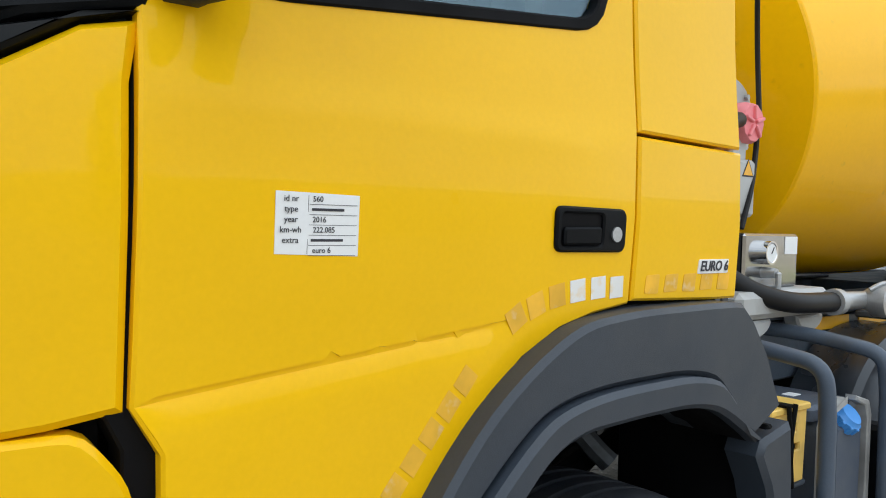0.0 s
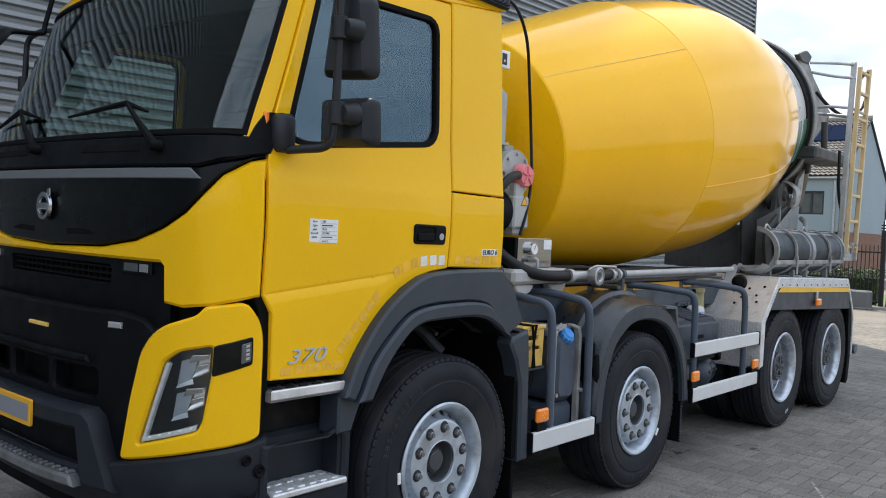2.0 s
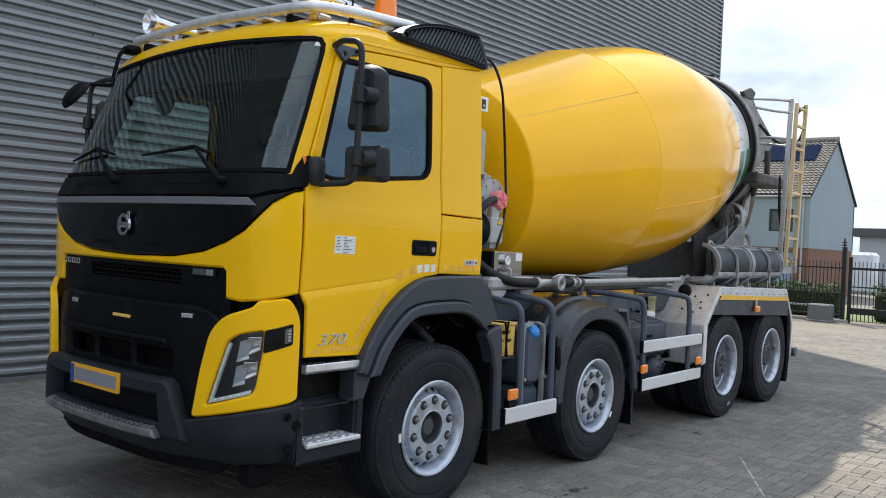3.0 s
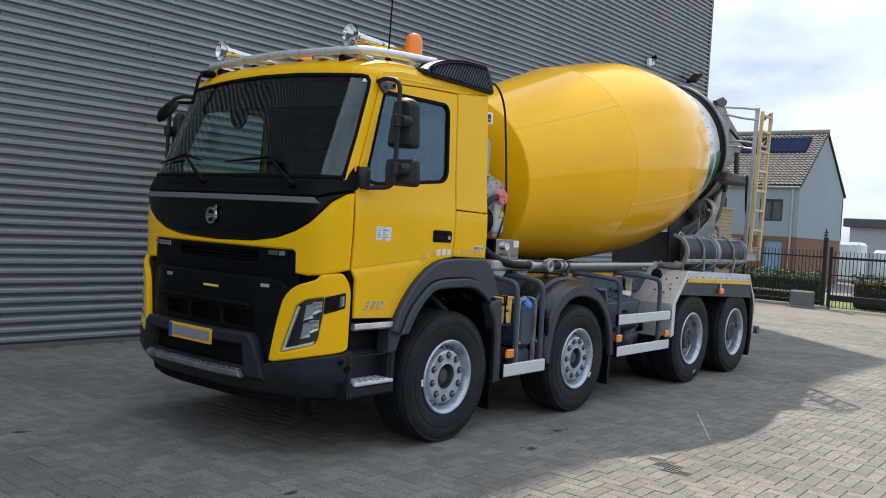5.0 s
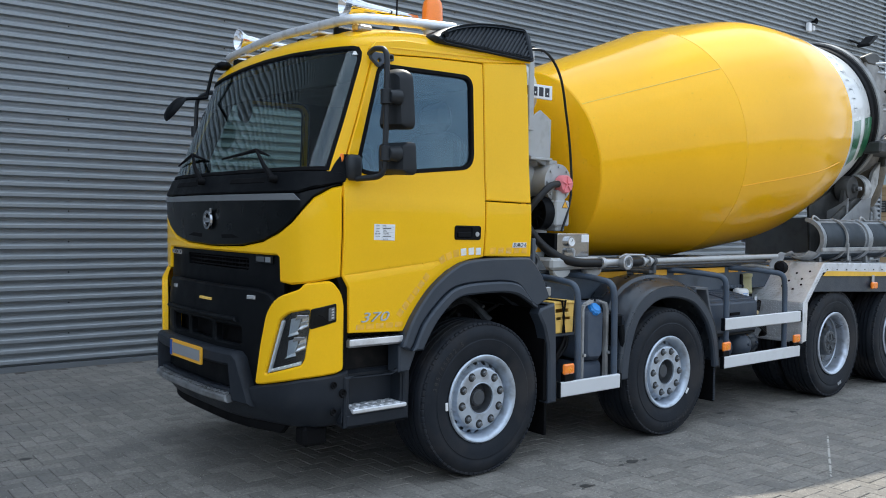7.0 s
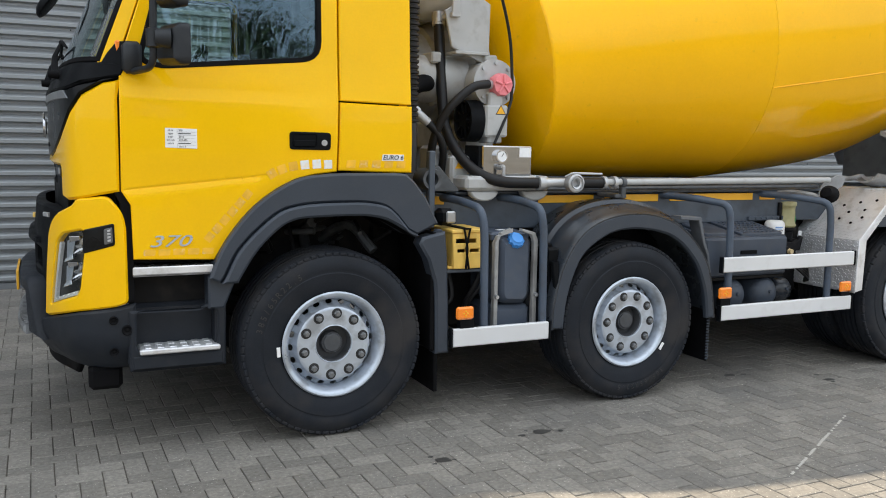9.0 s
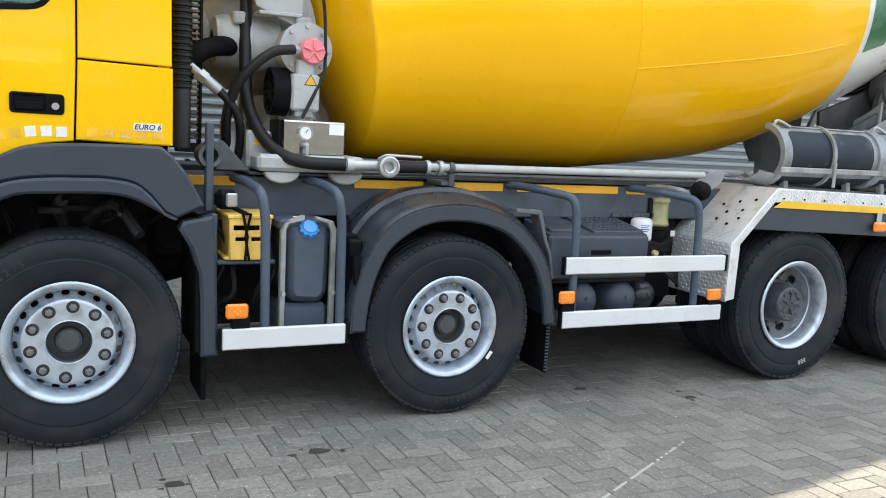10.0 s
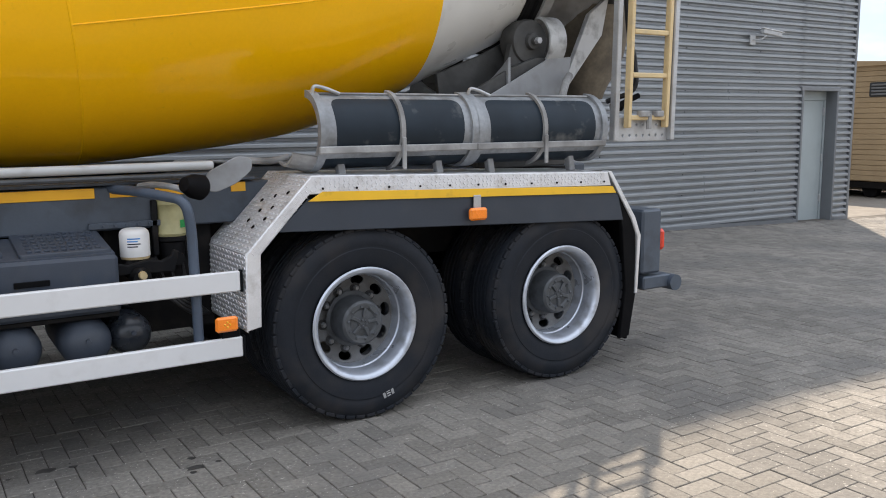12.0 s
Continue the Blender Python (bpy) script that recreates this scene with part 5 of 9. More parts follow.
front_y = [(0.0, -0.150), (0.10, -0.150), (0.194, -0.150), (0.203, -0.144), (0.213, -0.112), (0.238, -0.090), (0.247, -0.060), (0.26, -0.03)]
RIM_LIP = [(-0.115, 0.262), (-0.150, 0.272), (-0.165, 0.280), (-0.174, 0.290), (-0.176, 0.302), (-0.168, 0.310), (-0.160, 0.308), (-0.158, 0.298)]
rim_front = mesh_of("rim", join(ring([(0.14, 0.25), (0.02, 0.235), (-0.05, 0.240)] + [(s, r - 0.02) for s, r in RIM_LIP]), disc_with_holes(0.099, 0.246, 20, (0.0115, 0.019), 0.2265, lambda r: curve_y(front_y, r)), lathe([(-0.139, 0.099), (-0.150, 0.099), (-0.153, 0.102), (-0.150, 0.106)], 40, "y")), RIM)
rim_rear = mesh_of("rim", join(ring([(0.16, 0.275), (0.08, 0.250), (0.02, 0.251), (0.012, 0.256), (-0.03, 0.2575), (-0.036, 0.264), (-0.075, 0.266)] + [(s + 0.026, r) for s, r in RIM_LIP]), Kit()), RIM_INNER)
disc_rear = mesh_of("wheel_disc", disc_with_holes(0.10, 0.252, 10, (0.026, 0.039), 0.213, lambda r: curve_y([(0, 0.06), (0.16, 0.06), (0.2, 0.05), (0.255, 0.03)], r)), RIM_DIRTY)
nut1 = join(lathe([(-0.004, 0.0175), (-0.020, 0.0168), (-0.023, 0.013), (-0.023, 0.0)], 6, "y"), lathe([(-0.020, 0.011), (-0.030, 0.0105), (-0.030, 0.0)], 10, "y"))
NUT = mesh_of("wheel_nut", Kit().add(nut1.v, nut1.f), material("dark_steel_nut", (0.20, 0.205, 0.21), 0.4, metal=0.6, blotch=0.2, blotch_size=30), 25)
# Dark disc round each nut carries the shade of its recess
RING_DARK = mesh_of("nut_ring", lathe([(0.002, 0.029), (-0.004, 0.029), (-0.005, 0.015)], 20, "y"), material("nut_recess_shade", (0.022, 0.022, 0.023), 0.6, blotch=0.2, blotch_size=30), 25)
DARK_HUB = material("dark_hub_cap", (0.075, 0.08, 0.088), 0.5, metal=0.2, blotch=0.25, blotch_size=12, dirt=0.4, dirt_color=(0.07, 0.066, 0.06), dirt_size=14)
hub_front = mesh_of("hub", join(ring([(-0.116, 0.0), (-0.116, 0.056), (-0.108, 0.060), (-0.080, 0.064), (-0.076, 0.094), (-0.136, 0.097), (-0.138, 0.1)], 40), lathe([(-0.126, 0.0), (-0.126, 0.046), (-0.122, 0.052), (-0.114, 0.054)], 8, "y")), DARK_HUB)
hub_rear = mesh_of("hub", join(ring([(-0.108, 0.0), (-0.108, 0.030), (-0.100, 0.034), (-0.096, 0.072), (-0.106, 0.082), (-0.108, 0.108), (-0.098, 0.120), (-0.06, 0.127), (0.03, 0.132), (0.03, 0.155)], 40), spun(block(-0.011, 0.011, -0.112, -0.094, 0.026, 0.080, 0.004), 5), spun(block(-0.007, 0.007, -0.116, -0.10, 0.082, 0.096, 0.003), 10, 0.3), spun(block(-0.006, 0.006, -0.114, -0.10, 0.012, 0.024, 0.002), 5, 0.6)), HUB)
RUBBER_LIGHT = material("raised_tyre_lettering", (0.030, 0.029, 0.029), 0.7, grain=0.1)
REAR_LABEL = mesh_of("tyre_label", join(block(-0.034, -0.018, -0.1502, -0.146, 0.405, 0.437, 0.001), block(0.018, 0.034, -0.1502, -0.146, 0.405, 0.437, 0.001), block(-0.012, 0.012, -0.1502, -0.146, 0.430, 0.437, 0.001), block(-0.012, 0.012, -0.1502, -0.146, 0.417, 0.424, 0.001), block(-0.012, 0.012, -0.1502, -0.146, 0.405, 0.411, 0.001)), STEEL)
LABEL = mesh_of("tyre_label", block(-0.026, 0.026, -0.1765, -0.168, 0.299, 0.318, 0.002), WHITE)


def wheel(x, y, z, rear, spin, mark=0.0):
    """Tyre with rim, hub, nuts; y is the middle of the outer tyre."""
    outward = 0 if y < 0 else math.pi
    w = new("wheel", T_REAR if rear else T_FRONT)
    w.parent = truck
    w.matrix_basis = Matrix.Translation((x, y, z)) @ Matrix.Rotation(outward, 4, "Z") @ Matrix.Rotation(spin, 4, "Y")
    tagged(w, "worn twin rear tyre on a silver rim" if rear else "black tyre on a silver rim")
    kids = [("rim", rim_rear if rear else rim_front, (0, 0, 0), 0), ("hub", hub_rear if rear else hub_front, (0, 0.0, 0), 0)] + ([("wheel_disc", disc_rear, (0, 0, 0), 0)] if rear else [])
    for n, me_, at, r in kids:
        o = new(n, me_)
        o.parent = w
        o.location = at
    for i in range(10):
        t = 2 * math.pi * i / 10
        o = new("wheel_nut", NUT)
        o.parent = w
        rr, yy = (0.1675, -0.146) if not rear else (0.1675, 0.056)
        o.matrix_basis = Matrix.Rotation(t, 4, "Y") @ Matrix.Translation((0, yy, rr))
        o = new("nut_ring", RING_DARK)
        o.parent = w
        o.matrix_basis = Matrix.Rotation(t, 4, "Y") @ Matrix.Translation((0, yy, rr))
    if not rear:
        o = new("tyre_label", LABEL)
        o.parent = w
        o.matrix_basis = Matrix.Rotation(mark - spin, 4, "Y")
        if y < 0:
            for j, ch in enumerate("385/65R22.5"):
                writing(ch, 0.046, RUBBER_LIGHT, w, Matrix.Rotation(mark - spin + 0.30 + 0.084 * j, 4, "Y") @ Matrix.Translation((0, -0.1785, 0.420)) @ Matrix.Rotation(radians(90), 4, "X"), depth=0.0012)
    elif x < 5:
        o = new("tyre_label", REAR_LABEL)
        o.parent = w
        o.matrix_basis = Matrix.Rotation(radians(163) - spin, 4, "Y")
    return w


for x, z, sp, mk in ((0.0, 0.508, 0.10, -1.62), (1.955, 0.488, 0.35, 2.18)):
    wheel(x, -1.035, z, False, sp, mk)
    wheel(x, 1.035, z, False, sp + 0.5)
for x, sp in ((4.583, 0.2), (5.944, 0.6)):
    for sg in (-1, 1):
        wheel(x, sg * 1.075, 0.512, True, sp)
        t = new("inner_wheel", T_REAR)
        t.parent = truck
        t.location = (x, sg * 0.735, 0.512)
for x in (0.0, 1.955, 4.583, 5.944):
    part("axle", join(pipe([(x, -0.95, 0.505), (x, 0.95, 0.505)], 0.06 if x < 3 else 0.09, 14), lathe([(-0.22, 0.02), (-0.2, 0.12), (0, 0.21), (0.2, 0.12), (0.22, 0.02)], 18, "y", (x, 0.0, 0.55)) if x > 3 else Kit()), DARK_METAL, truck)


# ---- chassis and body ----
for sg in (-1, 1):
    part("chassis_rail", block(-1.0, 6.85, sg * 0.42 - 0.04, sg * 0.42 + 0.04, 0.80, 1.08, 0.006), DARK_METAL, truck, "dark steel chassis rail")
    y0, y1 = sorted((sg * 0.78, sg * 0.36))
    part("subframe", block(0.52, 4.25, y0, y1, 1.06, 1.275, 0.008), FRAME_GREY, truck, "blue-grey mixer subframe")
    part("subframe_flange", block(0.9, 4.15, min(sg * 0.80, sg * 0.34), max(sg * 0.80, sg * 0.34), 1.283, 1.30, 0.004), FRAME_GREY, truck)
for a, b in ((0.50, 0.828), (1.50, 1.93), (2.02, 2.47), (2.57, 3.34), (3.41, 3.562), (3.628, 3.80), (4.02, 4.10)):
    part("reflective_strip", block(a, b, -0.786, -0.780, 1.222, 1.272, 0.002), STRIPE, truck, "orange-yellow reflective strip")
part("gearbox", join(lathe([(-0.6, 0.12), (-0.5, 0.26), (0.2, 0.30), (0.6, 0.2), (0.9, 0.12)], 18, "x", (0.3, 0, 0.85)), block(-0.7, -0.1, -0.4, 0.4, 0.55, 1.25, 0.06)), DARK_METAL, truck)
part("propshaft", pipe([(1.2, 0, 0.8), (4.5, 0, 0.62), (5.9, 0, 0.62)], 0.06, 12), DARK_METAL, truck)
for x in (1.0, 2.5, 3.6, 6.6):
    part("crossmember", block(x - 0.05, x + 0.05, -0.42, 0.42, 0.85, 1.0, 0.01), DARK_METAL, truck)
for x, n in ((0.0, 0.75), (1.94, 0.75), (5.25, 0.85)):
    for sg in (-1, 1):
        part("leaf_spring", join(*[pipe(smooth_table([(x - n * (1 - 0.16 * i), sg * 0.46, 0.80 - 0.02 * i), (x, sg * 0.46, 0.60 - 0.022 * i), (x + n * (1 - 0.16 * i), sg * 0.46, 0.80 - 0.02 * i)], 6), 0.035, 4) for i in range(3)]), DARK_METAL, truck)
q = random.Random(11)
for i in range(14):
    x = q.uniform(-0.45, 0.5)
    pts = [(x, -0.85 + q.uniform(-0.1, 0.1), 0.95 + q.uniform(0, 0.2)), (x + q.uniform(-0.2, 0.2), -0.72, 1.05 + q.uniform(-0.1, 0.15)), (x + q.uniform(-0.3, 0.3), -0.55, 0.85 + q.uniform(0, 0.3))]
    part("engine_hose", pipe(smooth_table(pts, 5), q.choice((0.012, 0.018, 0.03)), 8), q.choice((HOSE, DARK_METAL, DARK_METAL, HUB)), truck)
part("engine_block", block(-0.9, 0.45, -0.62, 0.62, 0.72, 1.36, 0.05), DARK_METAL, truck)

# second axle mudguard
out2 = smooth_table([(1.352, 0.486), (1.366, 0.641), (1.416, 0.844), (1.51, 1.012), (1.628, 1.112), (1.792, 1.168), (2.0, 1.180), (2.187, 1.144), (2.328, 1.077), (2.477, 0.943), (2.575, 0.771), (2.631, 0.472)], 4)
in2 = smooth_table([(1.443, 0.486), (1.463, 0.669), (1.517, 0.84), (1.594, 0.958), (1.756, 1.057), (1.925, 1.084), (2.124, 1.064), (2.287, 1.005), (2.435, 0.871), (2.51, 0.735), (2.545, 0.62), (2.567, 0.472)], 4)
both("mudguard", panel(out2 + in2[::-1], lambda x, z, w: (x, -1.225 - w, z), 0.04, grid=0.08, soft=0.012), ARCH_GREY, truck, "dark grey plastic mudguard of the second axle", 40)
SHELL_BLACK = material("glossy_black_mudguard", (0.021, 0.026, 0.034), 0.28, specular=0.5, blotch=0.2, blotch_size=5, dirt=0.5, dirt_color=(0.05, 0.055, 0.06), dirt_size=6, dirt_at=0.58)
# Stay plastic, paled in its colour for the shine it catches
PALE_STAY = material("shine_paled_plastic", (0.11, 0.12, 0.135), 0.5, blotch=0.25, blotch_size=9, dirt=0.6, dirt_color=(0.07, 0.075, 0.08), dirt_size=9, dirt_at=0.55)
shell = Kit()
rows = [(-1.225, 0.0), (-1.19, 0.022), (-1.15, 0.026), (-1.13, 0.045), (-1.04, 0.052), (-1.02, 0.075), (-0.95, 0.08), (-0.92, 0.062), (-0.80, 0.066)]
for x, z in out2:
    d = Vector((x - 1.98, z - 0.45)).normalized()
    shell.v += [(x + d.x * h, y, z + d.y * h) for y, h in rows] + [(x - d.x * 0.02, -0.80, z - d.y * 0.02), (x - d.x * 0.02, -1.22, z - d.y * 0.02)]
m_ = len(rows) + 2
for i in range(len(out2) - 1):
    shell.f += [(i * m_ + j, i * m_ + (j + 1) % m_, (i + 1) * m_ + (j + 1) % m_, (i + 1) * m_ + j) for j in range(m_)]
both("mudguard_shell", shell, SHELL_BLACK, truck, "", 40)
both("mudguard_bracket", join(block(1.20, 1.42, -1.1, -0.78, 0.97, 1.0, 0.008), block(1.34, 1.43, -1.17, -1.0, 0.62, 0.98, 0.015), pipe([(1.38, -1.19, 0.9), (1.40, -1.20, 0.70), (1.36, -1.19, 0.55)], 0.025, 8)), BLACK_PLASTIC, truck)
both("mud_flap", block(2.60, 2.615, -1.19, -0.90, 0.17, 0.52, 0.004), RUBBER, truck)
for i in range(17):
    both("flap_rib", block(2.595, 2.62, -1.194, -1.186, 0.185 + 0.02 * i, 0.194 + 0.02 * i, 0.002), BOX_GREY, truck)
stay = [(2.36, 1.150), (2.53, 1.142), (2.552, 1.07), (2.578, 0.97), (2.614, 0.89), (2.642, 0.735), (2.625, 0.735), (2.596, 0.885), (2.556, 0.965), (2.528, 1.06), (2.508, 1.118), (2.36, 1.128)]
both("mudguard_stay", panel(stay, flat("y", -1.16, -1), 0.10, grid=0.1, soft=0.004), PALE_STAY, truck, "mudguard stay with its shine in the colour")

HOOP_BLUE = material("blue_grey_tube_paint", (0.066, 0.088, 0.124), 0.42, specular=0.4, blotch=0.16, blotch_size=5, grain=0.08, dirt=0.4, dirt_color=(0.05, 0.05, 0.05), dirt_size=9)
# side guards: rails, hoops, reflectors
for x0, x1, zs in ((0.685, 1.325, ((0.44, 0.545),)), (2.665, 3.895, ((0.45, 0.55), (0.775, 0.875)))):
    for z0, z1 in zs:
        for sg in (-1, 1):
            k = block(x0, x1, -1.245, -1.215, z0, z1, 0.006)
            r_ = part("side_guard_rail", k if sg < 0 else k.flip_y(), RAIL_WHITE, truck, "white aluminium side guard rail")
            for xe in (x0 - 0.012, x1):
                k = block(xe, xe + 0.012, -1.248, -1.212, z0 - 0.004, z1 + 0.004, 0.003)
                part("end_cap", k if sg < 0 else k.flip_y(), BLACK_PLASTIC, r_)
for x, xi, zb in ((0.898, 0.81, 0.46), (1.296, 1.21, 0.46), (2.75, 2.48, 0.46), (3.685, 3.40, 0.46)):
    line = bend([(xi, -0.72, 1.265), (xi + (x - xi) * 0.35, -0.95, 1.262), (x - 0.02, -1.19, 1.225), (x, -1.195, 1.10), (x + 0.01, -1.195, zb)], 0.10)
    both("guard_hoop", pipe(line, 0.0245, 12), HOOP_BLUE, truck, "blue-grey tubular side guard hoop", 60)
for x, z in ((0.755, 0.637), (2.685, 0.640), (3.815, 0.622)):
    for sg in (-1, 1):
        k = block(x - 0.055, x + 0.055, -1.262, -1.235, z - 0.037, z + 0.037, 0.010)
        r_ = part("side_reflector", k if sg < 0 else k.flip_y(), ORANGE, truck, "orange side marker lamp")
        for dx, dz_ in ((-0.012, 0), (0.012, 0), (0, 0.012), (0, -0.012)):
            k = block(x + dx - 0.005, x + dx + 0.005, -1.265, -1.260, z + dz_ - 0.005, z + dz_ + 0.005, 0.002)
            part("marker_led", k if sg < 0 else k.flip_y(), STRIPE, r_)
        k = block(x - 0.02, x + 0.07, -1.235, -1.19, z - 0.10, z - 0.03, 0.004)
        part("marker_bracket", k if sg < 0 else k.flip_y(), BLACK_PLASTIC, truck)

# crate, work lamp, additive tank between the front axles
crate = part("crate", join(panel([(0.745, 0.87), (0.94, 0.87), (0.95, 1.08), (0.735, 1.08)], flat("y", -1.11, -1), 0.012, [rounded([(0.77, 0.965), (0.82, 0.965), (0.82, 0.985), (0.77, 0.985)], 0.004), rounded([(0.85, 0.965), (0.91, 0.965), (0.91, 0.985), (0.85, 0.985)], 0.004), rounded([(0.76, 1.02), (0.89, 1.02), (0.89, 1.045), (0.76, 1.045)], 0.004)], 0.08),
             block(0.738, 0.750, -1.10, -0.80, 0.87, 1.085, 0.003), block(0.933, 0.945, -1.10, -0.80, 0.87, 1.085, 0.003), block(0.728, 0.957, -1.118, -0.79, 1.08, 1.10, 0.004), block(0.715, 0.94, -1.10, -0.80, 0.87, 0.885, 0.004)), CRATE, truck, "yellow plastic crate strapped to the frame")
part("crate_strap", join(pipe([(0.80, -1.13, 1.11), (0.825, -1.13, 0.99), (0.815, -1.13, 0.87)], 0.007, 6), pipe([(0.84, -1.13, 1.11), (0.815, -1.13, 0.99), (0.835, -1.13, 0.87)], 0.007, 6), block(0.80, 0.84, -1.13, -0.80, 1.10, 1.108, 0.002)), RUBBER, crate)
part("crate_shelf", block(0.68, 0.98, -1.10, -0.75, 0.845, 0.866, 0.006), FRAME_GREY, truck)
wl_ = part("work_lamp", join(block(0.69, 0.80, -1.02, -0.92, 1.115, 1.215, 0.025)), BLACK_PLASTIC, truck, "black work lamp")
part("lamp_glass", block(0.735, 0.795, -1.030, -1.012, 1.130, 1.200, 0.01), STEEL, wl_)
part("lamp_post", join(block(0.64, 0.68, -0.98, -0.93, 1.1, 1.55, 0.006), block(0.655, 0.685, -1.08, -1.02, 0.45, 1.1, 0.005)), FRAME_GREY, truck)
TANK_GREY = material("blue_grey_tank_plastic", (0.062, 0.078, 0.108), 0.5, specular=0.35, blotch=0.12, blotch_size=6, grain=0.08, bump=0.08, bump_size=300, dirt=0.3, dirt_color=(0.11, 0.115, 0.12), dirt_size=9)
tank = part("additive_tank", join(panel(rounded([(1.03, 0.70), (1.06, 0.65), (1.21, 0.64), (1.25, 0.69), (1.255, 1.0), (1.235, 1.04), (1.05, 1.04), (1.028, 1.0)], 0.03), flat("y", -1.15, -1), 0.38, grid=0.1, soft=0.035)), TANK_GREY, truck, "blue-grey additive tank", 50)
CAP_AT = Matrix.Translation((1.140, -1.122, 1.018)) @ Matrix.Rotation(radians(48), 4, "X")
part("filler_cap", lathe([(0.0, 0.0), (0.0, 0.047), (0.032, 0.047), (0.036, 0.041), (0.046, 0.036), (0.046, 0.0)][::-1], 22, "z", (0, 0, 0)).moved(CAP_AT), BLUE, tank, "blue filler cap")
for i in range(10):
    part("cap_rib", block(-0.007, 0.007, 0.042, 0.052, 0.002, 0.032, 0.003).moved(CAP_AT @ Matrix.Rotation(i * math.pi / 5, 4, "Z")), BLUE, tank)
part("tank_neck", lathe([(0, 0.055), (0.03, 0.052), (0.03, 0.0)], 20, "z", (1.145, -1.09, 0.985)), BLACK_PLASTIC, tank)
for sg_, xa in ((-1, 1.005), (1, 1.272)):
    band = [(xa - 0.014, 0.45), (xa + 0.014, 0.45), (xa + 0.012, 1.03), (xa - 0.02 * sg_ + 0.012, 1.075), (xa - 0.10 * sg_, 1.10), (xa - 0.10 * sg_, 1.085), (xa - 0.02 * sg_ - 0.012, 1.06), (xa - 0.014, 1.02)]
    part("tank_strap", panel(band if sg_ > 0 else band[:2] + band[2:], flat("y", -1.155, -1), 0.035, grid=0.2), CEMENT, truck, "worn steel tank strap")
    part("strap_bolt", lathe([(-0.02, 0.0), (-0.02, 0.012), (0.0, 0.014)], 6, "y", (xa, -1.157, 0.70)), STEEL, truck)
part("tank_lid", panel(rounded([(0.99, -1.10), (1.26, -1.10), (1.24, -0.80), (1.0, -0.80)], 0.03), flat("z", 1.075), 0.045, grid=0.1, soft=0.012), TANK_GREY, tank)
part("lid_tag", block(1.10, 1.15, -0.99, -0.95, 1.075, 1.078, 0.001), PAPER, tank)
part("lower_tank", block(1.0, 1.27, -1.12, -0.7, 0.46, 0.635, 0.03), TANK_GREY, truck)
for i, (x, z0) in enumerate(((0.70, 0.9), (0.93, 0.85), (0.95, 0.8), (0.74, 0.7))):
    part("frame_hose", pipe(smooth_table([(x, -0.9, 1.05), (x + 0.05, -1.0, z0), (x - 0.03, -0.95, 0.62), (x + 0.1, -0.8, 0.5)], 6), 0.012 + 0.004 * (i % 2), 8), HOSE, truck)
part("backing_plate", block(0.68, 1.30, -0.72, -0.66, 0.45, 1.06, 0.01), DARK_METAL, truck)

# battery box, air tanks, filters
bb = part("battery_box", panel(rounded([(2.62, 0.72), (3.365, 0.72), (3.365, 0.985), (2.62, 0.99)], 0.02), flat("y", -1.12, -1), 0.42, grid=0.15, soft=0.015), BOX_GREY, truck, "dark grey battery box with a ribbed lid")
LID_X, LID_Y = [3.005 + 0.036 * i for i in range(9)], [-1.045 + 0.048 * j for j in range(6)]
lid_holes = [[(x + sx * 0.012, y + sy * 0.014) for sx, sy in ((-1, -0.5), (-0.5, -1), (0.5, -1), (1, -0.5), (1, 0.5), (0.5, 1), (-0.5, 1), (-1, 0.5))] for x in LID_X for y in LID_Y]
part("box_lid", panel(rounded([(2.96, -1.085), (3.345, -1.085), (3.335, -0.77), (2.95, -0.77)], 0.02), lambda x, y, w: (x, y, 1.012 + 0.19 * (y + 1.085) + w), 0.022, lid_holes, 0.2, 0.003), BOX_GREY, bb, "perforated grey lid")
wedge = [(2.63, -1.10), (3.355, -1.10), (3.345, -0.775), (2.64, -0.775)]
part("lid_base", Kit().add([(x, y, 0.97) for x, y in wedge] + [(x, y, 0.996 + 0.19 * (y + 1.085)) for x, y in wedge], [(3, 2, 1, 0), (4, 5, 6, 7), (0, 1, 5, 4), (1, 2, 6, 5), (2, 3, 7, 6), (3, 0, 4, 7)]), BOX_GREY, bb)
part("lid_grip", panel(rounded([(2.66, -1.06), (2.90, -1.06), (2.89, -0.79), (2.67, -0.79)], 0.03), lambda x, y, w: (x, y, 1.014 + 0.19 * (y + 1.085) + w), 0.022, grid=0.1, soft=0.006), BOX_GREY, bb)
# Raised dark block stands in for the shade of a grip recess
part("grip_recess", block(2.925, 3.07, -1.128, -1.117, 0.874, 0.90, 0.002), RUBBER, bb)
for x, y, r in ((2.91, 0.0, 0.116), (3.21, 0.0, 0.116), (3.42, 0.05, 0.10)):
    part("air_tank", lathe([(-1.13, 0.0), (-1.127, r * 0.35), (-1.112, r * 0.68), (-1.085, r * 0.9), (-1.05, r), (-0.62, r), (-0.55, r * 0.5), (-0.54, 0.0)], 28, "y", (x, y, 0.582)), BOX_GREY if r > 0.11 else SHELL_BLACK, truck, "dark grey air tank" if r > 0.11 else "glossy black small air tank", 50)
    part("tank_plug", lathe([(-1.142, 0.0), (-1.142, 0.011), (-1.12, 0.014)], 8, "y", (x, y, 0.60)), BOX_GREY, truck)
part("drain_valve", join(block(2.775, 2.80, -1.15, -1.12, 0.56, 0.585, 0.004), pipe([(2.79, -1.13, 0.57), (2.84, -1.10, 0.57)], 0.008, 8)), STEEL, truck, "small steel drain valve")
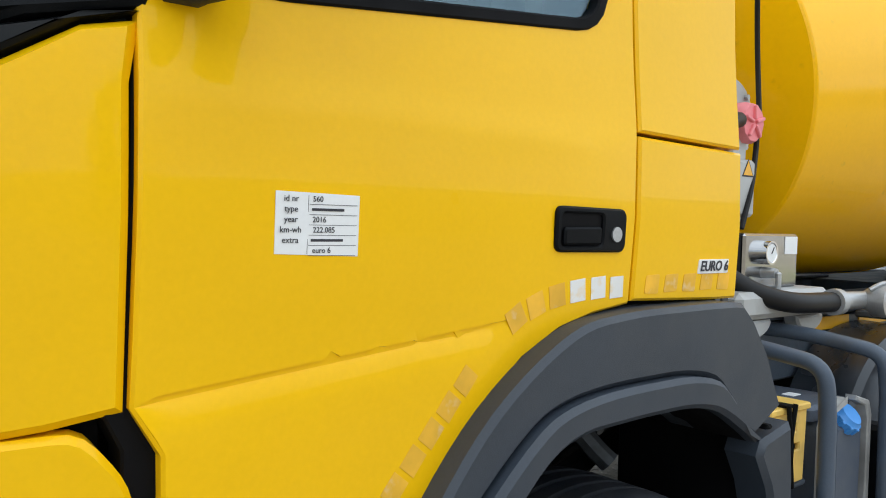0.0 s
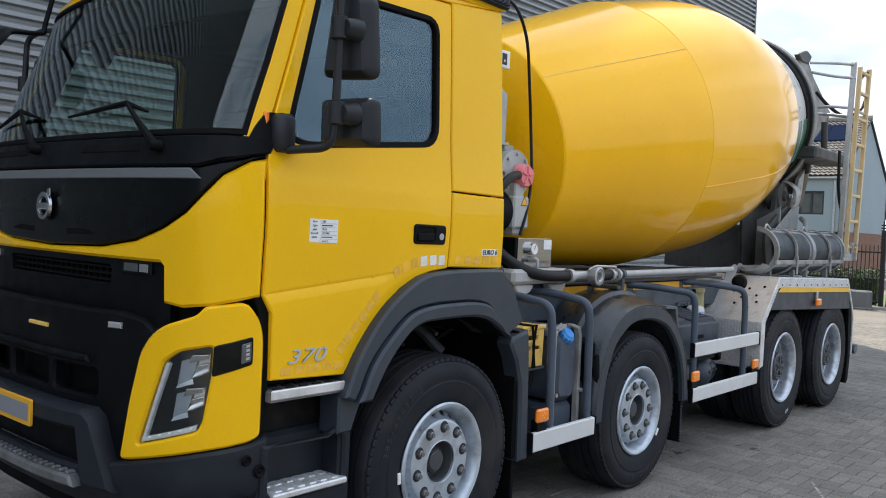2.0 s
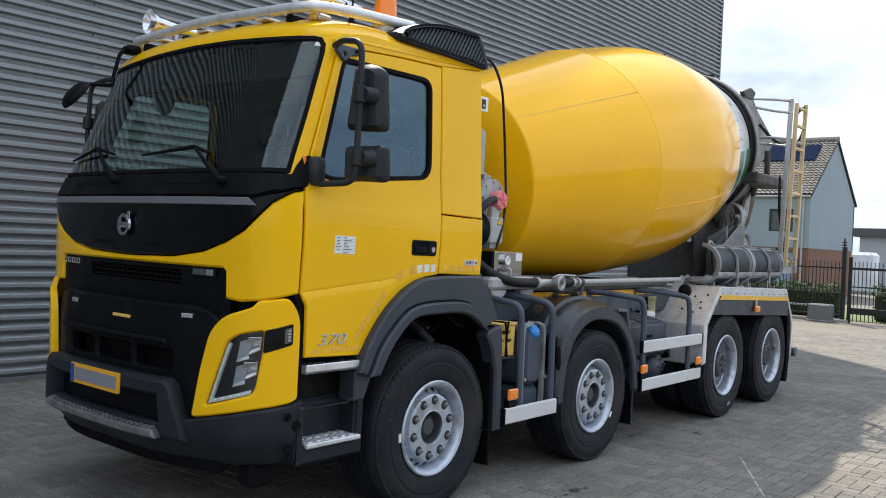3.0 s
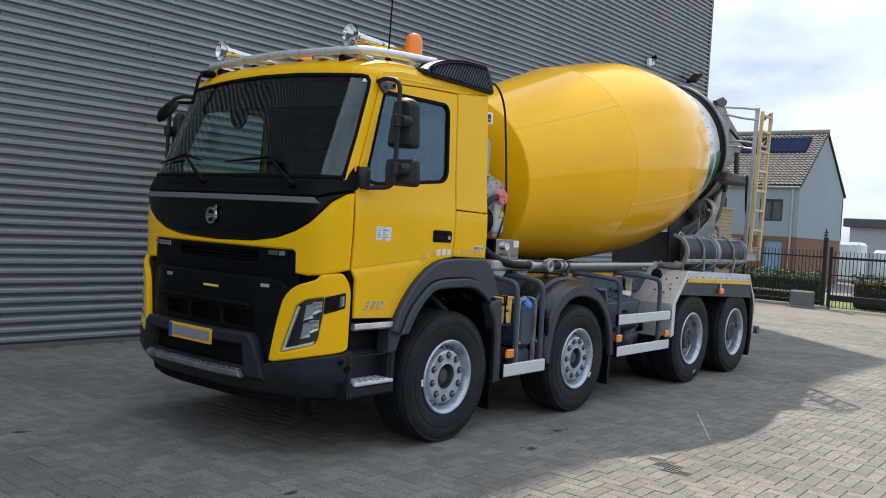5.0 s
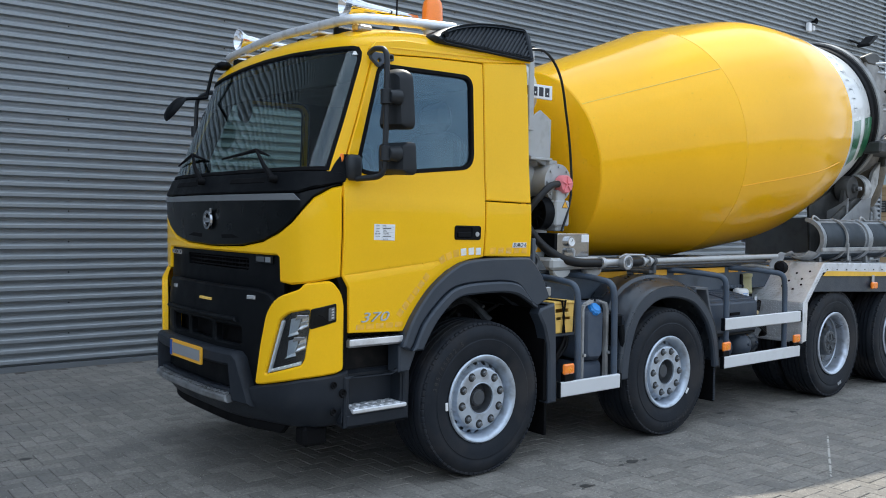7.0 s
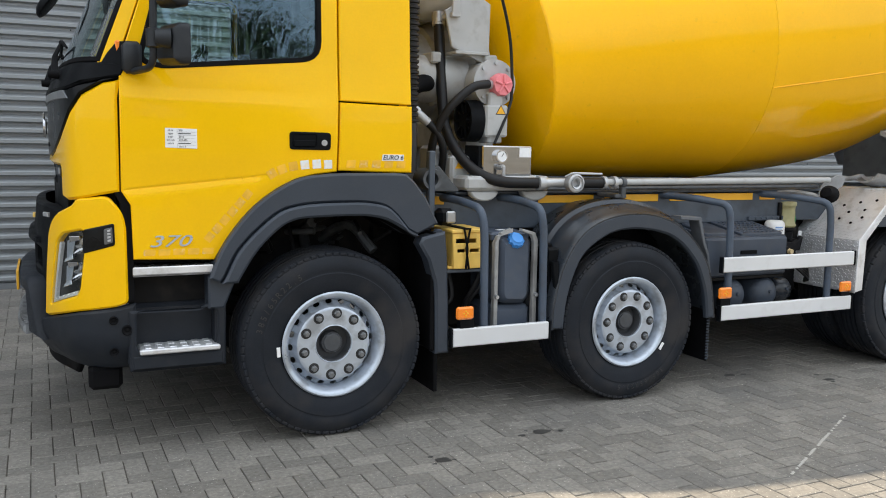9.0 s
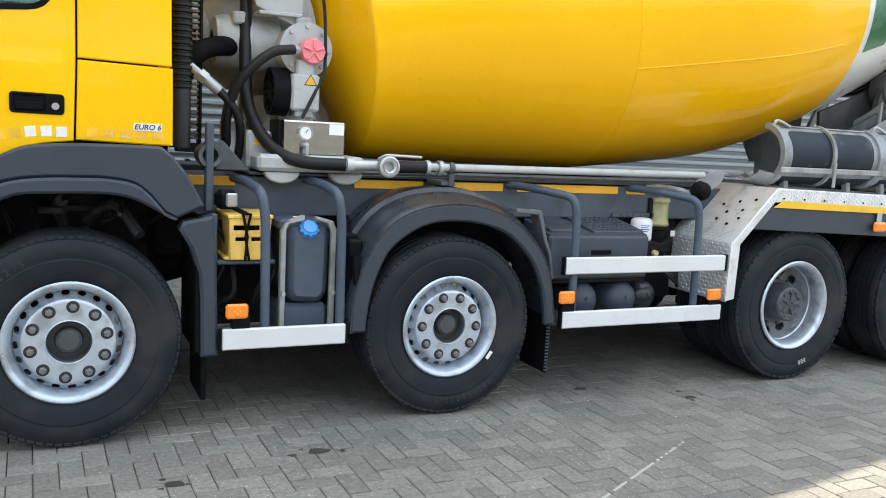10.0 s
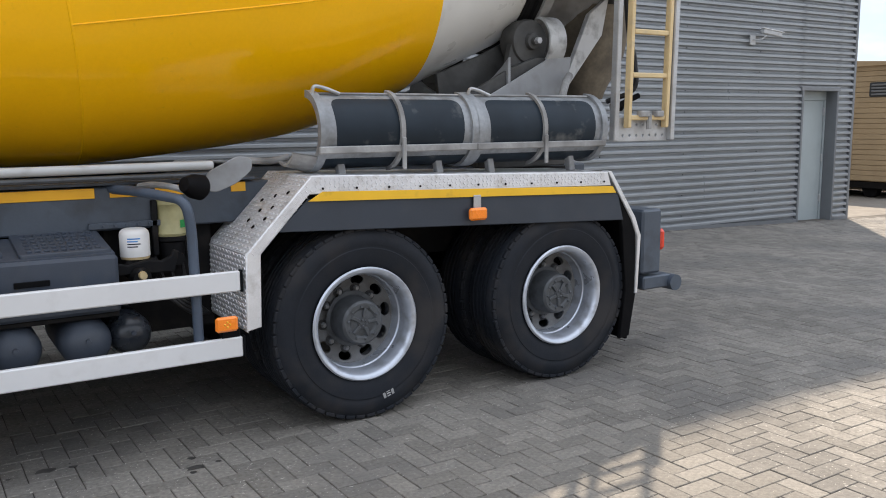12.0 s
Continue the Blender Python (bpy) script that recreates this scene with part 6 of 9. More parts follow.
part("tank_strap", block(2.64, 3.36, -1.10, -0.80, 0.695, 0.718, 0.004), DARK_METAL, truck, "dark carrier strip above the air tanks")
FX, FY, FR = 3.497, -0.86, 0.0715
flt = part("oil_filter", lathe([(0.0, FR), (0.105, FR), (0.122, FR - 0.004), (0.134, FR - 0.016), (0.137, FR - 0.03), (0.137, 0.0)], 32, "z", (FX, FY, 0.937)), WHITE, truck, "white filter canister", 50)
for i in range(4):
    part("print_bar", panel([(0, 0), (0.062 - 0.012 * (i % 2), 0), (0.062 - 0.012 * (i % 2), 0.006), (0, 0.006)], lambda u, v, w, i=i: (FX + (FR + 0.0008) * math.sin((u - 0.05) / FR), FY - (FR + 0.0008 + w) * math.cos((u - 0.05) / FR), 1.025 - 0.013 * i + v), 0.0008, grid=0.015, soft=0.0002), BLUE if i < 2 else INK, flt)
part("filter_gasket", lathe([(-0.012, 0.0), (-0.012, FR - 0.004), (0.0, FR - 0.002), (0.0, 0.0)], 28, "z", (FX, FY, 0.936)), CREAM, flt, "cream sealing ring")
part("filter_base", join(block(3.43, 3.60, -0.93, -0.70, 0.83, 0.922, 0.02), panel([(3.375, 0.86), (3.66, 0.855), (3.685, 0.955), (3.66, 0.965), (3.645, 0.935), (3.60, 0.915), (3.53, 0.925), (3.44, 0.905), (3.38, 0.92)], flat("y", -0.965, -1), 0.03, grid=0.06, soft=0.006), lathe([(-0.03, 0.0), (-0.03, 0.04), (0.0, 0.05), (0.06, 0.05)], 18, "y", (3.49, -0.99, 0.845))), DARK_METAL, truck, "grimy black filter bracket")
part("base_plug", lathe([(-0.035, 0.0), (-0.035, 0.018), (0.0, 0.022)], 12, "y", (3.49, -1.01, 0.862)), CREAM, truck, "stained brass plug")
bowl = part("fluid_bowl", lathe([(0.0, 0.0), (0.0, 0.076), (0.014, 0.084), (0.026, 0.076), (0.13, 0.070), (0.155, 0.072), (0.165, 0.08), (0.19, 0.078), (0.195, 0.0)], 28, "z", (3.703, -0.76, 1.012)), material("amber_plastic_bowl", (0.42, 0.39, 0.20), 0.4, blotch=0.15, blotch_size=20), truck, "yellowish fluid bowl", 40)
part("bowl_label", panel([(0, 0), (0.042, 0), (0.042, 0.04), (0, 0.04)], lambda u, v, w: (3.703 + 0.077 * math.sin((u + 0.03) / 0.077), -0.76 - (0.077 + w) * math.cos((u + 0.03) / 0.077), 1.055 + v), 0.0008, grid=0.012, soft=0.0002), material("green_label", (0.03, 0.32, 0.08), 0.5), bowl)
part("bowl_bracket", join(lathe([(-0.17, 0.0), (-0.17, 0.045), (-0.13, 0.06), (-0.03, 0.064), (-0.02, 0.08), (0.0, 0.08), (0.0, 0.0)], 22, "z", (3.703, -0.76, 1.010)), block(3.60, 3.63, -0.80, -0.76, 0.92, 1.20, 0.004), block(3.56, 3.84, -0.74, -0.70, 0.92, 1.06, 0.02), lathe([(-0.02, 0.0), (-0.02, 0.03), (0.0, 0.034)], 14, "y", (3.71, -0.84, 0.90))), DARK_METAL, truck, "black valve below the fluid bowl")
part("valve_tag", block(3.765, 3.80, -0.842, -0.838, 0.945, 0.985, 0.001), PAPER, truck)
# Dark sheet added to stand in for shade behind the filters
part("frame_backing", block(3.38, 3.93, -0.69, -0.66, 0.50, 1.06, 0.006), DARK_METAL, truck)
part("bolted_flange", join(block(3.30, 3.66, -0.80, -0.785, 1.07, 1.10, 0.003), *[block(3.36 + 0.055 * i, 3.372 + 0.055 * i, -0.81, -0.80, 1.078, 1.092, 0.003) for i in range(5)]), FRAME_GREY, truck)
for i in range(5):
    part("frame_hose", pipe(smooth_table([(3.46 + 0.07 * i, -0.75, 0.96), (3.54 + 0.05 * i, -0.88, 0.83 - 0.03 * i), (3.70, -1.0, 0.66 + 0.02 * i), (3.85, -0.85, 0.60)], 6), 0.010, 8), HOSE, truck)
part("hoop_hose", pipe(smooth_table([(3.54, -0.83, 1.275), (3.60, -0.92, 1.285), (3.68, -1.02, 1.27), (3.74, -1.08, 1.235)], 6), 0.016, 8), CEMENT, truck)

# water pipe along the side
part("water_pipe", pipe([(1.86, -1.0, 1.366), (3.86, -1.0, 1.376)], 0.022, 12), LIGHT_GREY, truck, "long pale grey water pipe")
for x in (1.85, 1.93):
    part("pipe_clamp", lathe([(-0.012, 0.03), (-0.012, 0.042), (0.012, 0.042), (0.012, 0.03)], 16, "x", (x, -1.0, 1.362)), STEEL, truck)
part("water_hose", pipe([(1.62, -0.99, 1.358), (1.86, -1.0, 1.362)], 0.034, 14), HOSE, truck)
cp = part("coupling", join(pipe([(1.36, -0.97, 1.36), (1.50, -0.97, 1.362), (1.60, -1.0, 1.362)], 0.030, 14), lathe([(-0.02, 0.0), (-0.02, 0.024), (-0.05, 0.026), (-0.055, 0.034), (-0.045, 0.036), (-0.045, 0.046), (-0.055, 0.048), (-0.05, 0.058), (0.0, 0.058), (0.04, 0.03)], 24, "y", (1.60, -1.02, 1.362)), lathe([(-0.02, 0.03), (-0.02, 0.045), (0.02, 0.045), (0.02, 0.03)], 18, "x", (1.40, -0.97, 1.36))), STEEL, truck, "grey metal hose coupling")
part("coupling_lever", pipe(bend([(1.55, -1.02, 1.40), (1.58, -1.05, 1.425), (1.78, -1.08, 1.42)], 0.02), 0.008, 8), STEEL, cp)
part("pipe_bracket", join(block(1.985, 2.02, -1.02, -0.98, 1.26, 1.335, 0.006), block(1.94, 2.03, -1.01, -0.80, 1.262, 1.29, 0.006), lathe([(-0.014, 0.022), (-0.014, 0.034), (0.014, 0.034), (0.014, 0.022)], 14, "x", (2.0, -1.0, 1.364))), HUB, truck, "grimy pipe bracket")
part("under_pipe", pipe([(1.35, -0.82, 1.315), (3.95, -0.82, 1.32)], 0.014, 8), HUB, truck)

PLATE_GREY = material("pale_grey_plate", (0.30, 0.31, 0.32), 0.5, blotch=0.15, blotch_size=4, dirt=0.5, dirt_color=(0.17, 0.165, 0.155), dirt_size=7, dirt_at=0.58)
# dipped plate and rubber stop ahead of the rear fender
part("deflector_plate", panel(rounded([(3.845, 1.338), (4.005, 1.417), (4.08, 1.402), (4.083, 1.345), (4.0, 1.276), (3.887, 1.232), (3.825, 1.255)], 0.03), lambda u, v, w: (u, -0.95 - 0.10 * (v - 1.3) - w, v), 0.006, grid=0.06), PLATE_GREY, truck, "small bent steel plate")
part("plate_stay", pipe(bend([(4.04, -0.94, 1.392), (4.10, -0.93, 1.388), (4.20, -0.90, 1.38), (4.30, -0.90, 1.40)], 0.03), 0.018, 10), CEMENT, truck)
part("rubber_stop", join(lathe([(-0.075, 0.0), (-0.07, 0.035), (-0.02, 0.058), (0.035, 0.062), (0.05, 0.05), (0.052, 0.0)], 18, "x", (0, 0, 0))).moved(Matrix.Translation((3.735, -1.12, 1.282)) @ Matrix.Rotation(radians(25), 4, "Z") @ Matrix.Rotation(radians(12), 4, "Y")), RUBBER, truck, "worn black rubber stop")

# rear fenders in chequer plate
TAPE = material("yellow_reflective_tape", (0.80, 0.47, 0.02), 0.35, blotch=0.08, blotch_size=6, dirt=0.3, dirt_color=(0.35, 0.20, 0.04), dirt_size=18, dirt_at=0.66)
for sg in (-1, 1):
    top = [(3.915, 0.57), (3.922, 0.95), (4.275, 1.318), (6.27, 1.264), (6.40, 1.12), (6.52, 0.92)]
    k = Kit()
    for x, z in top:
        k.v += [(x, -1.249, z), (x, -0.66, z), (x + 0.006, -0.66, z - 0.006), (x + 0.006, -1.249, z - 0.006)]
    for i in range(len(top) - 1):
        for j in range(4):
            a, b = i * 4 + j, i * 4 + (j + 1) % 4
            k.f.append((a, b, b + 4, a + 4))
    fen = part("rear_fender", k if sg < 0 else k.flip_y(), ALU, truck, "chequer-plate aluminium rear fender", 10)
    edge = panel([(3.99, 0.585), (4.0, 0.945), (4.265, 1.225), (6.30, 1.175), (6.27, 1.262), (4.28, 1.318), (3.925, 0.95), (3.915, 0.57)], flat("y", -1.252, -1), 0.012, grid=0.2)
    part("fender_edge", edge if sg < 0 else edge.flip_y(), ALU, fen, "bright aluminium fender edge")
    tape = panel([(4.255, 1.190), (6.34, 1.128), (6.31, 1.172), (4.335, 1.236)], flat("y", -1.2555, -1), 0.003, grid=0.3, soft=0.001)
    part("fender_tape", tape if sg < 0 else tape.flip_y(), TAPE, fen, "yellow reflective tape")
    skirt = panel([(4.09, 1.045), (6.42, 0.95), (6.37, 1.115), (6.29, 1.150), (4.26, 1.20)], flat("y", -1.243, -1), 0.012, grid=0.3)
    part("fender_skirt", skirt if sg < 0 else skirt.flip_y(), ARCH_GREY, fen, "dark grey fender skirt")
    for i in range(11):
        x = 4.33 + 0.19 * i
        k = block(x, x + 0.012, -1.262, -1.250, 1.246 - 0.025 * (x - 4.3), 1.258 - 0.025 * (x - 4.3), 0.004)
        part("fender_bolt", k if sg < 0 else k.flip_y(), DARK_METAL, fen)
    tail = panel([(6.36, 1.12), (6.40, 1.12), (6.53, 0.93), (6.56, 0.5), (6.50, 0.18), (6.42, 0.17), (6.46, 0.5), (6.42, 0.9)], flat("y", -1.235, -1), 0.03, grid=0.2)
    strip = panel([(6.27, 1.27), (6.31, 1.262), (6.52, 0.965), (6.575, 0.84), (6.555, 0.46), (6.535, 0.46), (6.545, 0.83), (6.49, 0.95)], flat("y", -1.248, -1), 0.05, grid=0.2)
    part("tail_edge", strip if sg < 0 else strip.flip_y(), ALU, fen, "bright bent tail edge")
    # Raised dark discs stand in for the shade inside bolt holes
    for u, y in ((0.30, -1.08), (0.36, -0.96), (0.42, -1.14), (0.50, -1.0), (0.56, -1.12), (0.62, -0.92), (0.70, -1.04), (0.76, -1.16)):
        k = lathe([(0.0, 0.0), (0.0, 0.011), (-0.004, 0.012)], 8, "z").moved(Matrix.Translation((3.922 + 0.353 * u, y, 0.95 + 0.368 * u)) @ Matrix.Rotation(radians(-46.2), 4, "Y") @ Matrix.Translation((0, 0, 0.0055)))
        part("bolt_hole", k if sg < 0 else k.flip_y(), RUBBER, fen)
    part("fender_tail", tail if sg < 0 else tail.flip_y(), RUBBER, fen)
    flap = block(6.47, 6.49, -1.23, -0.62, 0.16, 1.0, 0.004)
    part("mud_flap", flap if sg < 0 else flap.flip_y(), RUBBER, truck)
    k = block(5.21, 5.33, -1.290, -1.258, 1.03, 1.10, 0.012)
    m_r = part("side_reflector", k if sg < 0 else k.flip_y(), ORANGE, truck, "orange side marker lamp")
    k = block(5.25, 5.30, -1.264, -1.254, 1.08, 1.17, 0.003)
    part("marker_bracket", k if sg < 0 else k.flip_y(), STEEL, m_r)
# chequer plate studs on the fender front
studs = Kit()
for i in range(14):
    for j in range(22):
        b = block(-0.0045, 0.0, -0.010, 0.010, -0.0035, 0.0035, 0.001).moved(Matrix.Translation((3.9162 + 0.0005 * i, -1.235 + 0.026 * j, 0.59 + 0.0265 * i)) @ Matrix.Rotation(radians(45 if (i + j) % 2 else -45), 4, "X"))
        studs.add(b.v, b.f)
for i in range(19):
    for j in range(22):
        t, y = (i + 0.5) / 19, -1.235 + 0.026 * j
        b = block(-0.010, 0.010, -0.003, 0.003, 0.0, 0.0035, 0.001).moved(Matrix.Translation((3.922 + 0.353 * t, y, 0.95 + 0.368 * t)) @ Matrix.Rotation(radians(-46.2), 4, "Y") @ Matrix.Rotation(radians(45 if (i + j) % 2 else -45), 4, "Z"))
        studs.add(b.v, b.f)
for i in range(74):
    for j in range(5):
        x, z = 4.30 + 0.0262 * i, 1.246 + 0.0145 * j
        b = block(-0.008, 0.008, -0.0035, 0.0, -0.0025, 0.0025, 0.001).moved(Matrix.Translation((x, -1.2518, z - 0.0265 * (x - 4.3))) @ Matrix.Rotation(radians(45 if (i + j) % 2 else -45), 4, "Y"))
        studs.add(b.v, b.f)
for i in range(22):
    for j in range(3):
        t = i / 22
        x, z = 3.948 + 0.315 * t + 0.0125 * j, 0.962 + 0.318 * t - 0.0125 * j
        b = block(-0.008, 0.008, -0.0035, 0.0, -0.0025, 0.0025, 0.001).moved(Matrix.Translation((x, -1.2518, z)) @ Matrix.Rotation(radians(45 if (i + j) % 2 else -45), 4, "Y"))
        studs.add(b.v, b.f)
tagged(part("plate_studs", studs, ALU, truck), "raised studs of the chequer plate", kind="stuff")
both("fender_inner", block(3.95, 6.5, -0.58, -0.56, 0.75, 1.27, 0.004), DARK_METAL, truck)
part("rear_body_floor", block(3.95, 6.7, -0.56, 0.56, 1.05, 1.28, 0.01), FRAME_GREY, truck)

# tail
part("rear_beam", block(6.70, 6.88, -1.14, 1.14, 0.55, 0.985, 0.015), FRAME_GREY, truck, "grey rear lamp beam")
for sg in (-1, 1):
    k = block(6.88, 6.935, -1.13, -0.80, 0.70, 0.845, 0.02)
    part("tail_lamp", k if sg < 0 else k.flip_y(), RED, truck, "red tail lamp")
for sg in (-1, 1):
    part("underrun_bracket", block(6.72, 6.98, sg * 1.09 - 0.05, sg * 1.09 + 0.05, 0.44, 0.53, 0.01), FRAME_GREY, truck)
part("underrun_tube", pipe([(7.0, -1.17, 0.47), (7.0, 1.17, 0.47)], 0.055, 18), FRAME_GREY, truck, "grey tubular underrun bar", 60)

# ---- drum ----
AX = Matrix.Translation((1.591, 0.024, 2.163)) @ Matrix.Rotation(-math.radians(9.83), 4, "Y")


def drum_part(name, prof, mat, label="", parent=truck, seg=160, a0=0.0, a1=360.0):
    return part(name, lathe(prof, seg, "x", (0, 0, 0), a0, a1).moved(AX), mat, parent, label, 4.5)


def drum_r(s):
    return curve_y([(0, 0.809), (1.615, 1.104), (2.1, 1.141), (2.5, 1.164), (2.7, 1.1705), (2.85, 1.1695), (2.97, 1.1632), (3.07, 1.1525), (3.18, 1.1365), (3.3, 1.1172), (3.42, 1.0965), (3.674, 1.047), (4.46, 0.858)], s)


drum = drum_part("drum", [(0.0, 0.811), (0.4, 0.884), (0.8, 0.956), (1.2, 1.0285), (1.615, 1.104), (2.1, 1.141), (2.5, 1.164), (2.7, 1.1705), (2.85, 1.1695), (2.97, 1.1632), (3.07, 1.1525), (3.18, 1.1365), (3.3, 1.1172), (3.42, 1.0965), (3.674, 1.047)], DRUM_YELLOW, "yellow mixing drum")
drum_part("drum_head", [(-0.22, 0.22), (-0.014, 0.800), (-0.006, 0.808), (0.0, 0.811)], DRUM_YELLOW, "yellow front head of the drum")
# Front welds take a paler yellow: the sky highlight put into the colour
WELD = material("highlight_yellow_weld", (0.88, 0.60, 0.10), 0.4, blotch=0.1, blotch_size=8)
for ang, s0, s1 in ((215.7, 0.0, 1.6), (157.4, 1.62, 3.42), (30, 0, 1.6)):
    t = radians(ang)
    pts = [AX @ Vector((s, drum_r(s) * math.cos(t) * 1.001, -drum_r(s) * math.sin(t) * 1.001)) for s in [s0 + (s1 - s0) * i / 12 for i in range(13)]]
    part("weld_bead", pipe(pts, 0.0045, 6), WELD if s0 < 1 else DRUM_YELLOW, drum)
drum_part("weld_bead", [(1.610, 1.1030), (1.613, 1.1062), (1.619, 1.1062), (1.622, 1.1042)], DRUM_YELLOW, "", drum)
rear = drum_part("drum_rear_band", [(3.674, 1.047), (4.0, 0.9686), (4.54, 0.8388)], DRUM_WHITE, "white painted rear band of the drum")
for s0, s1 in ((3.75, 4.07), (4.24, 4.52)):
    drum_part("green_band", [(s0, drum_r(s0) + 0.002), ((s0 + s1) / 2, drum_r((s0 + s1) / 2) + 0.002), (s1, drum_r(s1) + 0.002)], DRUM_GREEN, "worn green paint band", rear, 20, 182, 209 if s0 < 4 else 213)
for i in range(7):
    drum_part("dark_mark", [(3.80 + 0.03 * (i % 2), drum_r(3.80) + 0.003), (3.93, drum_r(3.93) + 0.003)], FRAME_GREY, "", rear, 2, 138 + 6 * i, 138.6 + 6 * i)
drum_part("roller_ring", [(4.50, 0.82), (4.51, 0.862), (4.53, 0.868), (4.57, 0.868), (4.58, 0.888), (4.615, 0.888), (4.625, 0.84)], DARK_METAL, "black roller ring")
drum_part("drum_neck", [(4.615, 0.86), (4.62, 0.903), (4.70, 0.903), (4.72, 0.86), (4.74, 0.66), (5.25, 0.46), (5.26, 0.42), (4.9, 0.42)], CEMENT, "cement-stained drum neck")

# drum drive at the front
part("drive_gearbox", join(lathe([(-0.95, 0.10), (-0.92, 0.17), (-0.80, 0.20), (-0.72, 0.29), (-0.60, 0.30), (-0.585, 0.33), (-0.44, 0.34), (-0.42, 0.39), (-0.36, 0.39), (-0.35, 0.33), (-0.20, 0.33)], 32, "x").moved(AX)), LIGHT_GREY, truck, "light grey drum gearbox", 30)
for i in range(14):
    t = 2 * math.pi * i / 14
    part("flange_bolt", block(-0.43, -0.40, -0.012, 0.012, 0.36, 0.385, 0.004).moved(AX @ Matrix.Rotation(t, 4, "X")), STEEL, truck)
part("hydraulic_motor", join(lathe([(-0.30, 0.06), (-0.29, 0.10), (0, 0.11), (0.02, 0.06)], 20, "x", (0.62, -0.12, 2.02)), block(0.55, 0.70, -0.28, -0.06, 1.92, 2.10, 0.03)), DARK_METAL, truck)
ped = join(panel([(0.92, 1.30), (1.52, 1.30), (1.34, 1.62), (1.30, 2.45), (1.12, 2.45), (1.10, 1.62)], flat("y", -0.42, -1), 0.05, grid=0.3), panel([(0.92, 1.30), (1.52, 1.30), (1.34, 1.62), (1.30, 2.45), (1.12, 2.45), (1.10, 1.62)], flat("y", 0.47, -1), 0.05, grid=0.3), block(1.12, 1.30, -0.45, 0.45, 1.55, 1.75, 0.02), block(1.12, 1.30, -0.45, 0.45, 2.40, 2.48, 0.02))
part("drum_pedestal", ped, LIGHT_GREY, truck, "light grey front drum pedestal")
part("pedestal_foot", join(block(0.92, 1.52, -0.90, -0.40, 1.31, 1.40, 0.02), *[panel([(x + 0.095 * math.cos(radians(a_)), 1.305 + 0.06 * math.sin(radians(a_))) for a_ in range(180, 361, 15)], flat("y", -0.88, -1), 0.05, grid=0.1, soft=0.008) for x in (1.06, 1.42)]), LIGHT_GREY, truck)

# water tank
TANK_WHITE = material("off_white_tank_paint", (0.60, 0.60, 0.57), 0.35, coat=0.2, blotch=0.06, blotch_size=5, dirt=0.3, dirt_color=(0.36, 0.35, 0.32), dirt_size=8, dirt_at=0.62)
wt = part("water_tank", lathe([(-0.46, 0.0), (-0.455, 0.07), (-0.435, 0.14), (-0.39, 0.21), (-0.32, 0.265), (-0.23, 0.295), (-0.12, 0.30), (0.36, 0.30), (0.46, 0.2), (0.50, 0.0)], 40, "y", (0.95, -0.09, 2.70)), TANK_WHITE, truck, "off-white round water tank", 60)
part("tank_band", join(*[lathe([(-0.02, 0.301), (-0.02, 0.308), (0.02, 0.308), (0.02, 0.301)], 32, "y", (0.95, y, 2.70)) for y in (-0.17, 0.16)]), STEEL, wt)
TAPE_Y = material("yellow_band_tape", (0.82, 0.50, 0.03), 0.4, blotch=0.1, blotch_size=12)
name_board = part("name_board", block(0.66, 1.23, -0.575, -0.555, 2.635, 2.745, 0.004), WHITE, wt, "white board with dark print")
q = random.Random(2)
for i in range(8):
    x = 0.685 + 0.066 * i
    part("print_shape", panel([(x, 2.655), (x + 0.046, 2.655), (x + 0.046, 2.725), (x, 2.725)], flat("y", -0.578, -1), 0.004, [[(x + 0.017, 2.672), (x + 0.034, 2.672), (x + 0.034, 2.688), (x + 0.017, 2.688)]] if i % 3 else [], grid=0.1, soft=0.0005), INK, name_board)
part("tank_tie", join(block(0.955, 1.005, -0.600, -0.580, 2.40, 3.03, 0.004), block(0.95, 1.01, -0.60, -0.44, 2.38, 2.41, 0.004), block(0.955, 1.005, -0.60, -0.30, 3.00, 3.03, 0.004)), LIGHT_GREY, wt)
part("tank_tape", lathe([(-0.30, 0.2715), (-0.245, 0.293)], 14, "y", (0.95, -0.088, 2.70), 70, 130), TAPE_Y, wt, "yellow tape on the tank")
part("tank_stay", join(panel([(0.97, 2.20), (1.19, 2.11), (1.235, 2.15), (1.24, 2.48), (1.12, 2.55), (0.92, 2.42)], flat("y", -0.56, -1), 0.02), block(0.98, 1.22, -0.60, -0.44, 2.155, 2.175, 0.004)), LIGHT_GREY, truck)
mot = part("drive_motor", join(lathe([(0.0, 0.06), (0.01, 0.135), (0.05, 0.15), (0.16, 0.155), (0.165, 0.175), (0.20, 0.175), (0.205, 0.16), (0.36, 0.165)], 30, "x", (0.77, -0.34, 2.01)), block(0.86, 0.93, -0.50, -0.30, 2.10, 2.17, 0.01)), LIGHT_GREY, truck, "light grey hydraulic drive motor", 35)
part("motor_elbow", pipe(smooth_table([(0.85, -0.45, 1.975), (0.76, -0.55, 1.962), (0.67, -0.60, 1.925), (0.60, -0.60, 1.85), (0.57, -0.56, 1.74)], 6), 0.054, 16), RUBBER, mot, "thick black rubber elbow", 60)
for i in range(10):
    t = 2 * math.pi * i / 10
    part("motor_bolt", block(0.925, 0.945, -0.34 + 0.163 * math.cos(t) - 0.009, -0.34 + 0.163 * math.cos(t) + 0.009, 2.01 + 0.163 * math.sin(t) - 0.009, 2.01 + 0.163 * math.sin(t) + 0.009, 0.003), STEEL, mot)
